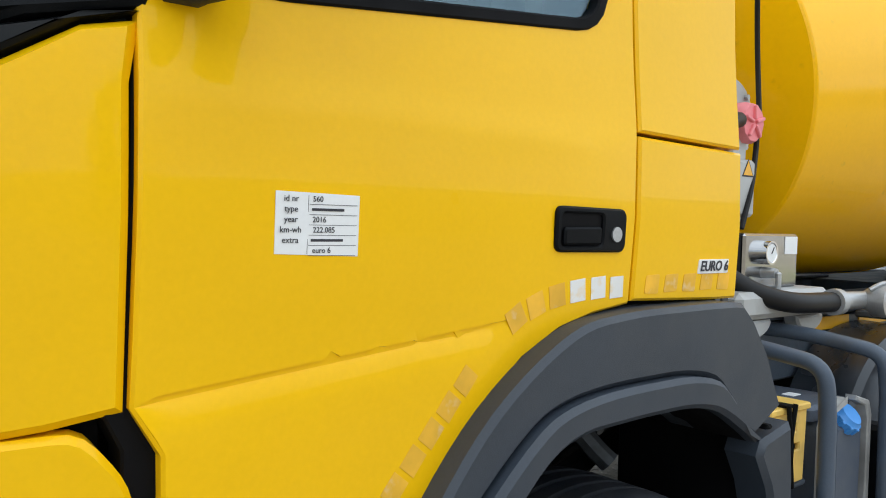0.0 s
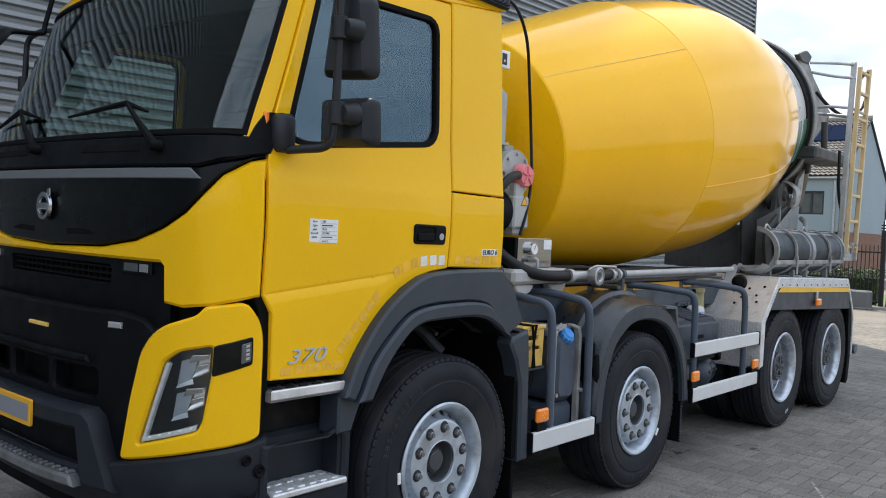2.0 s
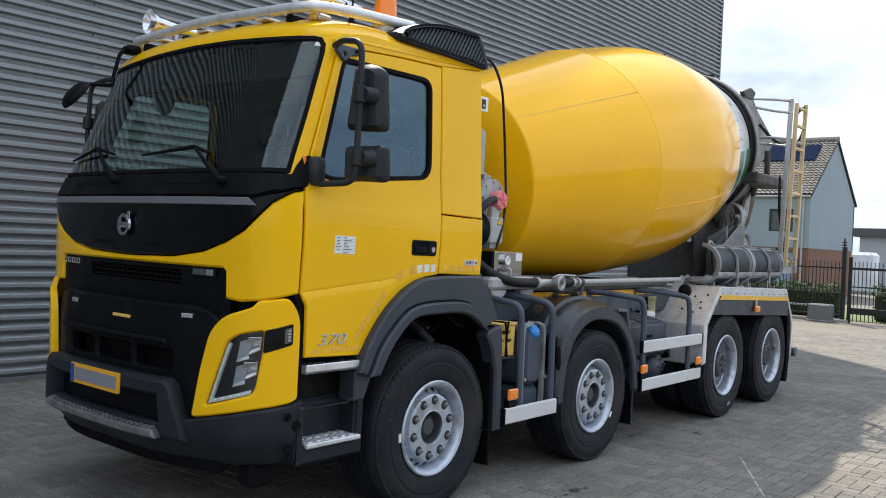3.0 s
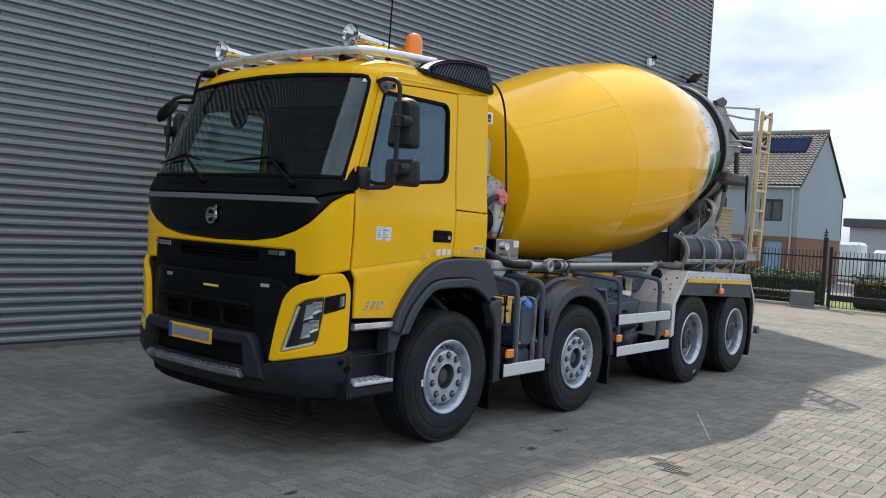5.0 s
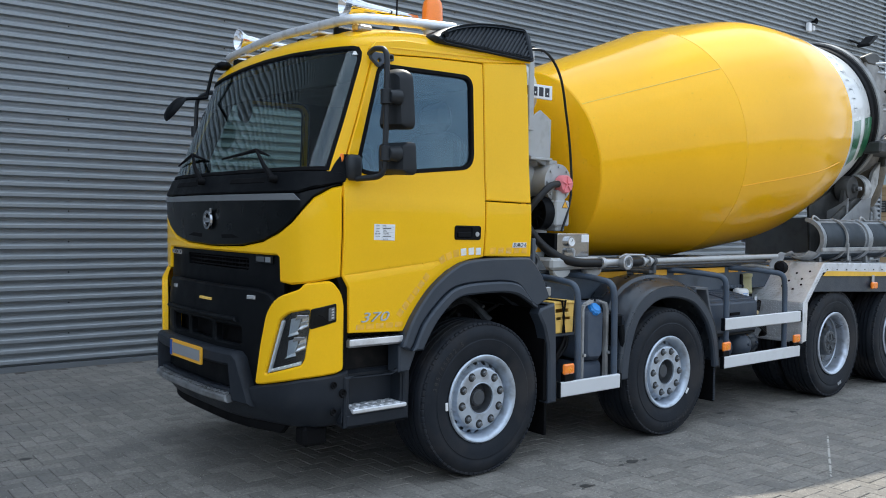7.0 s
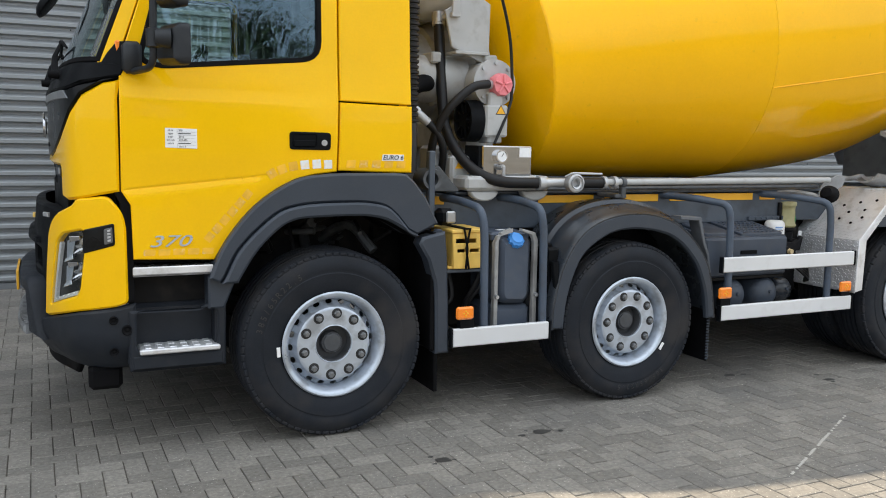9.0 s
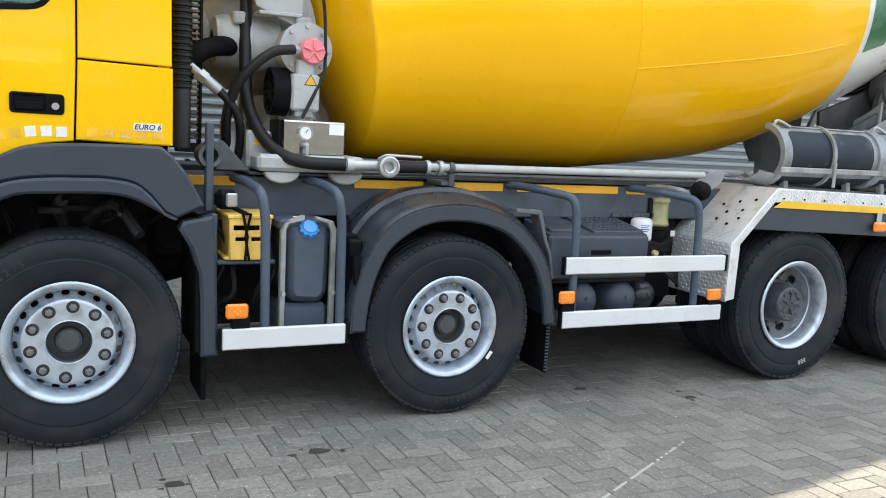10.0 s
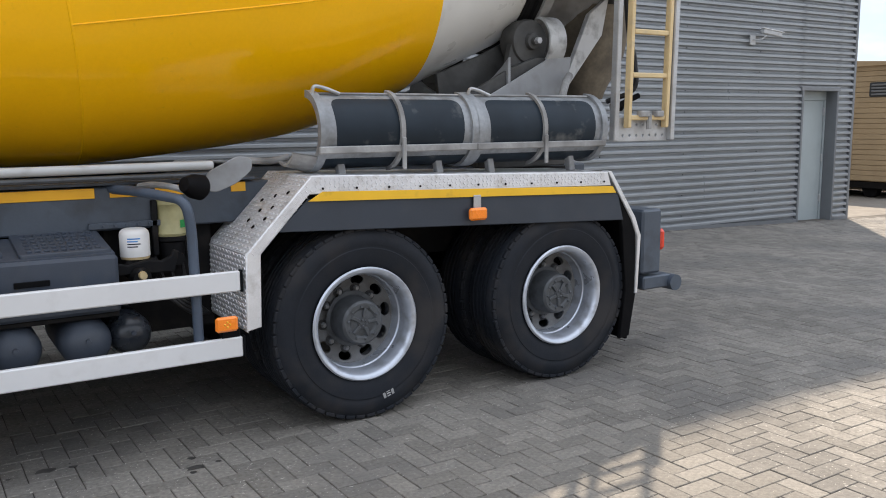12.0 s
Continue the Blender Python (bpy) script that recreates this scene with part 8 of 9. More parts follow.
# roof bar, horns, beacons
RZ = 2.895
bar = part("roof_bar", join(pipe(bend([(-0.10, -0.97, RZ + 0.045), (-0.60, -0.98, RZ + 0.012), (-0.86, -0.92, RZ + 0.0), (-0.91, 0, RZ + 0.02), (-0.86, 0.92, RZ + 0.0), (-0.60, 0.98, RZ + 0.012), (-0.10, 0.97, RZ + 0.045)], 0.24), 0.030, 14)), ALU, truck, "grey tubular roof light bar", 60)
for y in (-0.72, -0.25, 0.3, 0.75):
    part("bar_bracket", join(block(-0.86, -0.66, y - 0.03, y + 0.03, 2.82, 2.875, 0.01), block(-0.70, -0.66, y - 0.10, y + 0.10, 2.82, 2.86, 0.01)), BLACK_PLASTIC, truck)
for y, z, s in ((-0.75, 3.02, 0.9), (0.80, 3.04, 0.9)):
    part("air_horn", lathe([(-0.62 * s, 0.085), (-0.60 * s, 0.078), (-0.56 * s, 0.055), (-0.45 * s, 0.036), (-0.25 * s, 0.026), (0.0, 0.02), (0.02, 0.0)], 22, "x", (-0.25, y, z)), CHROME, truck, "chrome air horn", 60)
    part("horn_bracket", block(-0.62, -0.59, y - 0.02, y + 0.02, 2.93, 3.0, 0.004), STEEL, truck)
for y, zz in ((-0.76, 2.97), (0.53, 2.93)):
    bc = part("beacon", lathe([(0.03, 0.072), (0.13, 0.069), (0.17, 0.062), (0.195, 0.045), (0.205, 0.02), (0.207, 0.0)], 26, "z", (-0.125, y, zz)), ORANGE, truck, "orange rotating beacon", 50)
    part("beacon_base", lathe([(-0.08, 0.055), (-0.02, 0.06), (-0.01, 0.078), (0.03, 0.078), (0.035, 0.0)], 20, "z", (-0.125, y, zz)), STEEL, bc)
for y in (-0.86, 0.86):
    ml = part("roof_marker_lamp", block(-0.80, -0.70, y - 0.05, y + 0.05, 2.832, 2.872, 0.012), STEEL, truck, "small chrome roof marker lamp")
    part("marker_lens", block(-0.812, -0.785, y - 0.03, y + 0.03, 2.838, 2.878, 0.01), CRATE, ml)
for y in (-0.52, 0.05, 0.52):
    part("bar_stay", block(-0.90, -0.74, y - 0.05, y + 0.05, 2.855, 2.87, 0.004), ALU, truck)
part("roof_stub", pipe([(-0.22, -0.93, 2.88), (-0.205, -0.93, 2.955)], 0.008, 6), RUBBER, truck)
part("antenna_foot", lathe([(0.0, 0.04), (0.03, 0.02), (0.07, 0.008), (0.07, 0.0)], 12, "z", (-0.45, -0.80, 2.885)), RUBBER, truck)
part("antenna", pipe([(-0.45, -0.80, 2.90), (-0.43, -0.80, 3.6)], 0.006, 6), RUBBER, truck)
# mirrors


MIRROR_SHELL = material("charcoal_mirror_plastic", (0.013, 0.0155, 0.019), 0.45, specular=0.35, grain=0.1, grain_size=160, blotch=0.14, blotch_size=6, bump=0.08, bump_size=420, dirt=0.3, dirt_color=(0.03, 0.032, 0.034), dirt_size=9)


def mirror_set(sg):
    f = (lambda k: k) if sg < 0 else (lambda k: k.flip_y())
    arm = part("mirror_arm", f(join(pipe(bend([(-0.85, -1.10, 2.655), (-0.885, -1.20, 2.665), (-0.905, -1.365, 2.635), (-0.912, -1.375, 2.30), (-0.915, -1.365, 1.915), (-0.985, -1.18, 1.905)], 0.07), 0.0165, 12), block(-1.035, -0.945, -1.195, -1.10, 1.895, 2.045, 0.02))), MIRROR_SHELL, truck, "black tubular mirror arm", 50)
    plate_ = rounded([(-0.86, 2.665), (-0.862, 2.625), (-0.80, 2.575), (-0.745, 2.62), (-0.69, 2.625), (-0.69, 2.665)], 0.012)
    part("mirror_bracket", f(panel(plate_, lambda x, z, w: side(x, z, w + 0.022), 0.022, [arc(-0.80, 2.617, 0.012, 0, 330, 11)], 0.08, 0.006)), BOX_GREY, arm, "grey faceted mirror bracket")
    part("bracket_bolt", f(lathe([(-0.006, 0.0), (-0.006, 0.012), (0.004, 0.013)], 8, "y", (-0.715, -1.130, 2.645))), RUBBER, arm)
    part("side_repeater", f(block(-1.062, -1.036, -1.135, -1.10, 1.975, 2.050, 0.007)), ORANGE, arm)
    yy = -1.345
    for o, zc_ in ((rounded([(yy - 0.108, 2.185), (yy + 0.105, 2.195), (yy + 0.068, 2.528), (yy - 0.03, 2.535), (yy - 0.088, 2.495)], [0.045, 0.04, 0.03, 0.05, 0.04]), 2.365), (rounded([(yy - 0.122, 1.925), (yy + 0.105, 1.935), (yy + 0.105, 2.11), (yy - 0.112, 2.115)], [0.04, 0.035, 0.03, 0.03]), 2.045)):
        def face_(u, z, w):
            return (-0.865 - 0.32 * (u - yy) - w, u, z)
        hd_ = part("mirror_head", f(panel(o, face_, 0.065, grid=0.05, soft=0.028)), MIRROR_SHELL, truck, "black mirror housing", 60)
        part("mirror_glass", f(panel(inset(o, 0.015), lambda u, z, w: (-0.797 - 0.32 * (u - yy) + w, u, z), 0.004, grid=0.08, soft=0.001)), CHROME, hd_, "mirror glass")
        part("mirror_boss", f(lathe([(-0.912, 0.0), (-0.912, 0.030), (-0.90, 0.038), (-0.845, 0.046), (-0.84, 0.0)], 18, "x", (0, -1.40, zc_))), MIRROR_SHELL, hd_)
        part("mirror_clamp", f(join(lathe([(zc_ - 0.045, 0.02), (zc_ - 0.04, 0.034), (zc_ + 0.04, 0.034), (zc_ + 0.045, 0.02)], 14, "z", (-0.913, -1.373, 0)))), MIRROR_SHELL, arm)


mirror_set(-1)
mirror_set(1)
fm = part("front_mirror", join(pipe(bend([(-0.93, 0.79, 2.83), (-1.01, 0.80, 2.79), (-1.055, 0.80, 2.60), (-1.06, 0.79, 2.565), (-1.13, 0.78, 2.552), (-1.24, 0.77, 2.540), (-1.32, 0.76, 2.46)], 0.035), 0.013, 8), block(-0.985, -0.885, 0.73, 0.85, 2.79, 2.845, 0.02)), BLACK_PLASTIC, truck, "black front kerb mirror on a bent arm", 50)
DISH = Matrix.Translation((-1.325, 0.745, 2.455)) @ Matrix.Rotation(radians(-52), 4, "Y") @ Matrix.Rotation(radians(-7), 4, "X")
part("kerb_mirror_head", lathe([(0.045, 0.0), (0.043, 0.04), (0.034, 0.075), (0.016, 0.10), (0.0, 0.110), (-0.012, 0.110), (-0.016, 0.10), (-0.016, 0.0)][::-1], 28, "z").moved(DISH), BLACK_PLASTIC, fm, "black kerb mirror housing", 60)
part("marker_lamp", block(-0.96, -0.92, 0.80, 0.85, 2.79, 2.83, 0.012), CRATE, fm)
# wipers
for pivot, tip, ends in (((0.18, 1.896), (0.556, 2.10), ((0.985, 2.05), (0.346, 2.067))), ((-0.78, 1.888), (-0.49, 2.073), ((0.027, 2.053), (-0.615, 2.045)))):
    p0, p1 = Vector(nose(*pivot, 0.03)), Vector(nose(*tip, 0.04))
    a_, b_ = Vector(nose(*ends[0], 0.012)), Vector(nose(*ends[1], 0.012))
    wp = part("wiper_arm", pipe([p0, p0.lerp(p1, 0.45) + Vector((-0.015, 0, 0.01)), p1], [0.020, 0.013, 0.008], 8), RUBBER, truck, "black wiper arm")
    part("wiper_blade", pipe([b_, b_.lerp(p1, 0.5), p1, p1.lerp(a_, 0.5), a_], [0.006, 0.010, 0.013, 0.010, 0.006], 6), RUBBER, wp)
    part("wiper_cap", lathe([(-0.03, 0.0), (-0.03, 0.018), (0.02, 0.024)], 12, "x", tuple(p0)), RUBBER, wp)
for s in (-0.45, 0.5):
    part("scuttle_grip", panel(rounded([(s - 0.22, 1.878), (s + 0.22, 1.878), (s + 0.20, 1.912), (s - 0.20, 1.912)], 0.01), lambda a, z, w: nose(a, z, w + 0.012), 0.01, grid=0.1), RUBBER, truck)
# interior
part("dashboard", join(block(-1.20, -0.72, -1.04, 1.04, 1.70, 1.94, 0.06)), INTERIOR, truck, "dark dashboard")
part("steering_wheel", pipe([(-0.62 + 0.10 * math.sin(t) * 0.6, -0.55 + 0.23 * math.cos(t), 1.90 + 0.20 * math.sin(t)) for t in [2 * math.pi * i / 24 for i in range(24)]], 0.016, 8, closed=True), RUBBER, truck)
for y in (-0.55, 0.55):
    part("driver_seat", join(block(-0.45, 0.08, y - 0.25, y + 0.25, 1.55, 1.72, 0.06), block(-0.02, 0.16, y - 0.25, y + 0.25, 1.70, 2.28, 0.06), block(0.02, 0.14, y - 0.15, y + 0.15, 2.30, 2.50, 0.05)), SEAT, truck, "dark fabric seat")
part("sun_visor", panel(rounded([(-0.95, 2.50), (-0.2, 2.50), (-0.2, 2.66), (-0.95, 2.66)], 0.03), lambda s, z, w: nose(s, z, w - 0.06), 0.012, grid=0.15), INTERIOR, truck)
part("inner_mirror", join(lathe([(-0.02, 0.0), (-0.02, 0.10), (0.0, 0.11), (0.02, 0.0)], 18, "x", (-1.0, 0.25, 2.45)), pipe([(-1.0, 0.25, 2.45), (-0.97, 0.25, 2.66)], 0.012, 6)), INTERIOR, truck)

# ---- markings ----
part("sale_note", panel([(-0.848, 1.550), (-0.697, 1.545), (-0.697, 1.642), (-0.848, 1.645)], lambda x, z, w: side(x, z, w + 0.0012), 0.001, grid=0.1, soft=0.0002), PAPER, door_l, "white paper data sheet with handwriting")
NOTE_INK = INK


def on_side(x, z, h=0.0025):
    p = side(x, z, h)
    tilt = math.degrees(math.atan2(curve_y(WIDE, z + 0.03) - curve_y(WIDE, z - 0.03), 0.06))
    return pose(*p, 90 - tilt * 0, 0, 0)


LINES = [("id nr", "560"), ("type", None), ("year", "2016"), ("km-wh", "222.085"), ("extra", None), (None, "euro 6")]
for i, (a, b) in enumerate(LINES):
    z = 1.634 - 0.0158 * i
    if a:
        writing(a, 0.0135, NOTE_INK, door_l, on_side(-0.822, z, 0.0018), depth=0.0003)
    if b:
        writing(b, 0.0125, NOTE_INK, door_l, on_side(-0.772 + 0.003 * len(b) - 0.012, z, 0.0018), depth=0.0003)
    else:
        part("handwriting_bar", panel([(-0.786, z - 0.002), (-0.712 - 0.015 * (i % 3), z - 0.002), (-0.712 - 0.015 * (i % 3), z + 0.002), (-0.786, z + 0.002)], lambda x, zz, w: side(x, zz, w + 0.0018), 0.0004, grid=0.1, soft=0.0001), NOTE_INK, door_l)
    part("note_rule", panel([(-0.79, z - 0.0083), (-0.702, z - 0.0085), (-0.702, z - 0.0078), (-0.79, z - 0.0076)], lambda x, zz, w: side(x, zz, w + 0.0016), 0.0003, grid=0.1, soft=0.0001), NOTE_INK, door_l)
part("note_rule", panel([(-0.792, 1.55), (-0.7912, 1.55), (-0.7912, 1.64), (-0.792, 1.64)], lambda x, zz, w: side(x, zz, w + 0.0016), 0.0003, grid=0.1, soft=0.0001), NOTE_INK, door_l)
writing("370", 0.082, RIM_INNER, door_l, on_side(-0.838, 1.088, 0.004) @ Matrix.Diagonal((1.62, 1, 1, 1)), shear=0.3, label="silver model number", depth=0.003)
part("euro_plate", panel(rounded([(0.276, 1.494), (0.404, 1.494), (0.406, 1.528), (0.280, 1.528)], 0.004), lambda x, z, w: side(x, z, w + 0.003), 0.003, grid=0.1, soft=0.0008), PAPER, truck, "small white emission badge")
writing("EURO 6", 0.034, INK, truck, on_side(0.341, 1.511, 0.0045) @ Matrix.Diagonal((1.02, 1, 1, 1)), shear=0.2, label="dark badge lettering", depth=0.0006, bold=0.0006)
# sticker remains along the arch and the door edge
sq = [(-0.325, 1.424, 32), (-0.272, 1.446, 20), (-0.213, 1.462, 10), (-0.152, 1.470, 6), (-0.088, 1.474, 4), (-0.026, 1.473, 2)]
for i, (x, z, r) in enumerate(sq):
    c_, s_ = math.cos(radians(r)), math.sin(radians(r))
    o = [(x + (u * c_ - v * s_), z + (u * s_ + v * c_)) for u, v in ((-0.023, -0.023), (0.023, -0.023), (0.023, 0.023), (-0.023, 0.023))]
    part("sticker_remain", panel(o, lambda a, b, w: side(a, b, w + 0.0012), 0.0008, grid=0.1, soft=0.0002), DECAL_WHITE if i > 2 else DECAL, door_l, "worn white sticker square" if i > 2 else "faded sticker remain")
for i in range(6):
    x, z = -0.450 - 0.0385 * i, 1.318 - 0.0425 * i
    o = [(x + (u * 0.62 - v * 0.78), z + (u * 0.78 + v * 0.62)) for u, v in ((-0.024, -0.02), (0.022, -0.02), (0.022, 0.02), (-0.024, 0.02))]
    part("sticker_remain", panel(o, lambda a, b, w: side(a, b, w + 0.0012), 0.0008, grid=0.1, soft=0.0002), DECAL, door_l, "faded sticker remain")
for i in range(5):
    x = 0.075 + 0.072 * i
    part("sticker_remain", panel(rounded([(x, 1.455), (x + 0.05, 1.453 + 0.004 * (i % 2)), (x + 0.054, 1.497), (x + 0.004, 1.495)], 0.006), lambda a, b, w: side(a, b, w + 0.0012), 0.0008, grid=0.1, soft=0.0002), DECAL, truck, "faded sticker remain")
for i in range(5):
    x = -0.96 + 0.07 * i
    part("sticker_remain", panel(rounded([(x, 1.02), (x + 0.055, 1.02), (x + 0.057, 1.05), (x + 0.002, 1.052)], 0.006), lambda a, b, w: side(a, b, w + 0.0012), 0.0008, grid=0.1, soft=0.0002), DECAL, door_l, "faded sticker remain")


# ---- beyond the yard ----
BAR = material("black_fence_paint", (0.012, 0.012, 0.013), 0.5, blotch=0.1)
BRICK_RED = material("brown_brick", (0.20, 0.105, 0.07), 0.85, grain=0.2, grain_size=40, blotch=0.12, blotch_size=2)
CLADDING = material("blue_grey_cladding", (0.27, 0.33, 0.36), 0.7, blotch=0.05, blotch_size=0.6)
ROOF_TILE = material("grey_brown_roof_tiles", (0.25, 0.23, 0.205), 0.8, islands=0.15, blotch=0.1)
SOLAR = material("dark_blue_solar_panel", (0.018, 0.026, 0.056), 0.9, specular=0.0)
FRAME_DARK = material("dark_window_frame", (0.03, 0.034, 0.038), 0.5)
PANE = material("grey_window_glass", (0.10, 0.11, 0.11), 0.12, blotch=0.2)
LEAF = material("hedge_leaf", (0.055, 0.105, 0.022), 0.6, islands=0.45)
TREE_LEAF = material("tree_leaf", (0.03, 0.06, 0.016), 0.6, islands=0.4)
BARK = material("brown_bark", (0.10, 0.075, 0.05), 0.9, blotch=0.2, bump=0.4, bump_size=40)
GRASS = material("short_grass", (0.12, 0.16, 0.045), 0.9, grain=0.25, grain_size=30, blotch=0.2, blotch_size=2)
BEIGE = material("beige_wood_cladding", (0.40, 0.30, 0.18), 0.7, islands=0.08, blotch=0.08)
WRAP = material("white_wrapped_goods", (0.62, 0.66, 0.70), 0.35, blotch=0.12, blotch_size=3, bump=0.4, bump_size=8)
GZ = ground_z(30)

# fence and sliding gate along x = 25
FX = 25.0
fence = thing("bar_fence", "black steel bar fence on a low kerb", "fence", (FX, 0, 0))
picket = mesh_of("fence_bar", join(block(-0.011, 0.011, -0.011, 0.011, GZ + 0.05, 1.56, 0.003), block(-0.012, 0.012, -0.012, 0.012, 1.56, 1.60, 0.006)), BAR)
y = 3.05
while y < 12.0:
    o = new("fence_bar", picket)
    o.parent, o.location = fence, (0, y, 0)
    y += 0.115
for z in (GZ + 0.22, 1.38):
    part("fence_rail", block(-0.025, 0.025, 2.95, 12.0, z - 0.025, z + 0.025, 0.005), BAR, fence)
for y in (5.6, 8.3, 11.0):
    part("fence_post", block(-0.04, 0.04, y - 0.04, y + 0.04, GZ, 1.62, 0.006), BAR, fence)
gate = thing("sliding_gate", "black steel bar sliding gate", "gate", (FX, 0, 0))
y = 2.60
while y > -4.5:
    o = new("gate_bar", picket)
    o.parent, o.location = gate, (0.06, y, 0)
    y -= 0.115
part("gate_beam", block(0.0, 0.12, -4.6, 2.75, GZ + 0.28, GZ + 0.48, 0.01), BAR, gate)
part("gate_rail", block(0.03, 0.09, -4.6, 2.75, 1.34, 1.42, 0.005), BAR, gate)
part("gate_rail", block(0.03, 0.09, -4.6, 2.75, 0.78, 0.82, 0.005), BAR, gate)
post_ = thing("gate_post", "tall black gate post with a toothed guide", "post", (FX, 2.9, 0))
part("post", block(-0.07, 0.07, -0.06, 0.06, GZ, 2.05, 0.01), BAR, post_)
part("post", block(-0.05, 0.05, -0.24, -0.14, GZ, 1.75, 0.01), BAR, post_)
for i in range(9):
    part("guide_tooth", block(-0.03, 0.03, -0.05, 0.09, 1.50 + 0.085 * i, 1.54 + 0.085 * i, 0.006), BAR, post_)
part("guide_rod", block(-0.02, 0.02, 0.0, 0.04, 2.0, 2.33, 0.006), BAR, post_)
drive = thing("gate_drive", "grey gate drive cabinet at the foot of the fence", "box", (FX - 0.35, 3.45, GZ))
part("cabinet", block(-0.2, 0.2, -0.36, 0.36, 0.02, 0.55, 0.04), WALL_TRIM, drive)
part("plinth", block(-0.24, 0.24, -0.40, 0.40, 0, 0.05, 0.01), CEMENT, drive)
tagged(part("kerb", block(FX - 0.2, FX + 0.15, 2.7, 12.0, GZ - 0.05, GZ + 0.09, 0.02), material("pale_concrete_kerb", (0.36, 0.34, 0.31), 0.85, blotch=0.1)), "pale concrete kerb under the fence", "kerb", kind="structure")
part("rack_bar", block(0.02, 0.05, 3.7, 9.0, 0.10, 0.16, 0.004), STEEL, fence, "pale toothed rack")
tagged(part("lawn", block(26.0, 33.0, -20, 14, GZ - 0.05, GZ + 0.015, 0.004), GRASS), "strip of short grass beyond the fence", "grass", kind="structure")


def leaf_cloud(n, sampler, size, seed):
    k, q_ = Kit(), random.Random(seed)
    for _ in range(n):
        p = Vector(sampler(q_))
        a = Vector((q_.gauss(0, 1), q_.gauss(0, 1), q_.gauss(0, 1))).normalized()
        b = a.cross(Vector((q_.gauss(0, 1), q_.gauss(0, 1), q_.gauss(0, 1)))).normalized()
        s = size * q_.uniform(0.6, 1.3)
        k.add([p - a * s, p + b * s * 0.5 + a * s * 0.1, p + a * s, p - b * s * 0.5 + a * s * 0.1], [(0, 1, 2, 3)])
    return k


for y0, y1, sd in ((3.3, 12.0, 4), (-6.0, 2.4, 5)):
    hedge = thing("hedge", "clipped green hedge behind the fence", "hedge", (26.7, 0, 0))
    part("hedge_core", block(-0.30, 0.30, y0 + 0.1, y1 - 0.1, GZ, 0.62, 0.1), material("hedge_shade", (0.018, 0.03, 0.01), 0.9, blotch=0.3), hedge)
    tagged(part("foliage", leaf_cloud(5200, lambda r: (r.uniform(-0.45, 0.45), r.uniform(y0, y1), GZ + 0.05 + (0.72 - GZ + r.gauss(0, 0.05)) * (1 - r.random() ** 2 * 0.98)), 0.055, sd), LEAF, hedge), kind="stuff")

# house with tiled roof
house = thing("terraced_house", "blue-grey clad house with brick base, tiled roof and solar panels", "house")
HX, HX2, HY, HY2, EAVE, RIDGE, BASE = 40.0, 48.2, 8.43, 16.0, 4.72, 7.94, 2.14
win = [(9.23, 10.42, 2.94, 4.08), (12.2, 13.3, 2.94, 4.08)]
part("wall", panel([(HY, BASE), (HY2, BASE), (HY2, EAVE), (HY, EAVE)], flat("x", HX, -1), 0.2, [[(a, c), (b, c), (b, d), (a, d)] for a, b, c, d in win], 1.0), CLADDING, house)
part("gable_wall", panel([(HX + 0.2, BASE), (HX2, BASE), (HX2, EAVE), ((HX + HX2) / 2, RIDGE), (HX + 0.2, EAVE + 0.12)], flat("y", HY, -1), 0.2, grid=2.0), CLADDING, house)
part("brick_base", panel([(HY, GZ - 0.5), (HY2, GZ - 0.5), (HY2, BASE), (HY, BASE)], flat("x", HX + 0.02, -1), 0.2, [[(9.15, GZ), (10.1, GZ), (10.1, 1.95), (9.15, 1.95)]], 1.0), BRICK_RED, house)
part("brick_base", panel([(HX + 0.22, GZ - 0.5), (HX2, GZ - 0.5), (HX2, BASE), (HX + 0.22, BASE)], flat("y", HY + 0.02, -1), 0.2, grid=2.0), BRICK_RED, house)
part("back_wall", block(HX2 - 0.2, HX2, HY, HY2, GZ - 0.5, EAVE), CLADDING, house)
for a, b, c, d in win:
    w_ = part("window", panel([(a, c), (b, c), (b, d), (a, d)], flat("x", HX + 0.03, -1), 0.08, [[(a + 0.08, c + 0.08), ((a + b) / 2 - 0.04, c + 0.08), ((a + b) / 2 - 0.04, d - 0.08), (a + 0.08, d - 0.08)], [((a + b) / 2 + 0.04, c + 0.08), (b - 0.08, c + 0.08), (b - 0.08, d - 0.08), ((a + b) / 2 + 0.04, d - 0.08)]], 0.5), FRAME_DARK, house)
    part("pane", block(HX + 0.10, HX + 0.12, a + 0.05, b - 0.05, c + 0.05, d - 0.05), PANE, w_)
hd_ = part("house_door", block(HX + 0.12, HX + 0.18, 9.15, 10.1, GZ, 1.95), material("pale_blue_door", (0.22, 0.33, 0.44), 0.5, blotch=0.06), house, "pale blue front door")
part("downpipe", pipe([(HX - 0.05, 8.75, EAVE - 0.1), (HX - 0.05, 8.75, GZ)], 0.05, 10), STEEL, house)
part("gutter", pipe([(HX - 0.10, HY - 0.05, EAVE), (HX - 0.10, HY2, EAVE)], 0.07, 10), STEEL, house)
slope = math.atan2(RIDGE - EAVE, (HX2 - HX) / 2)
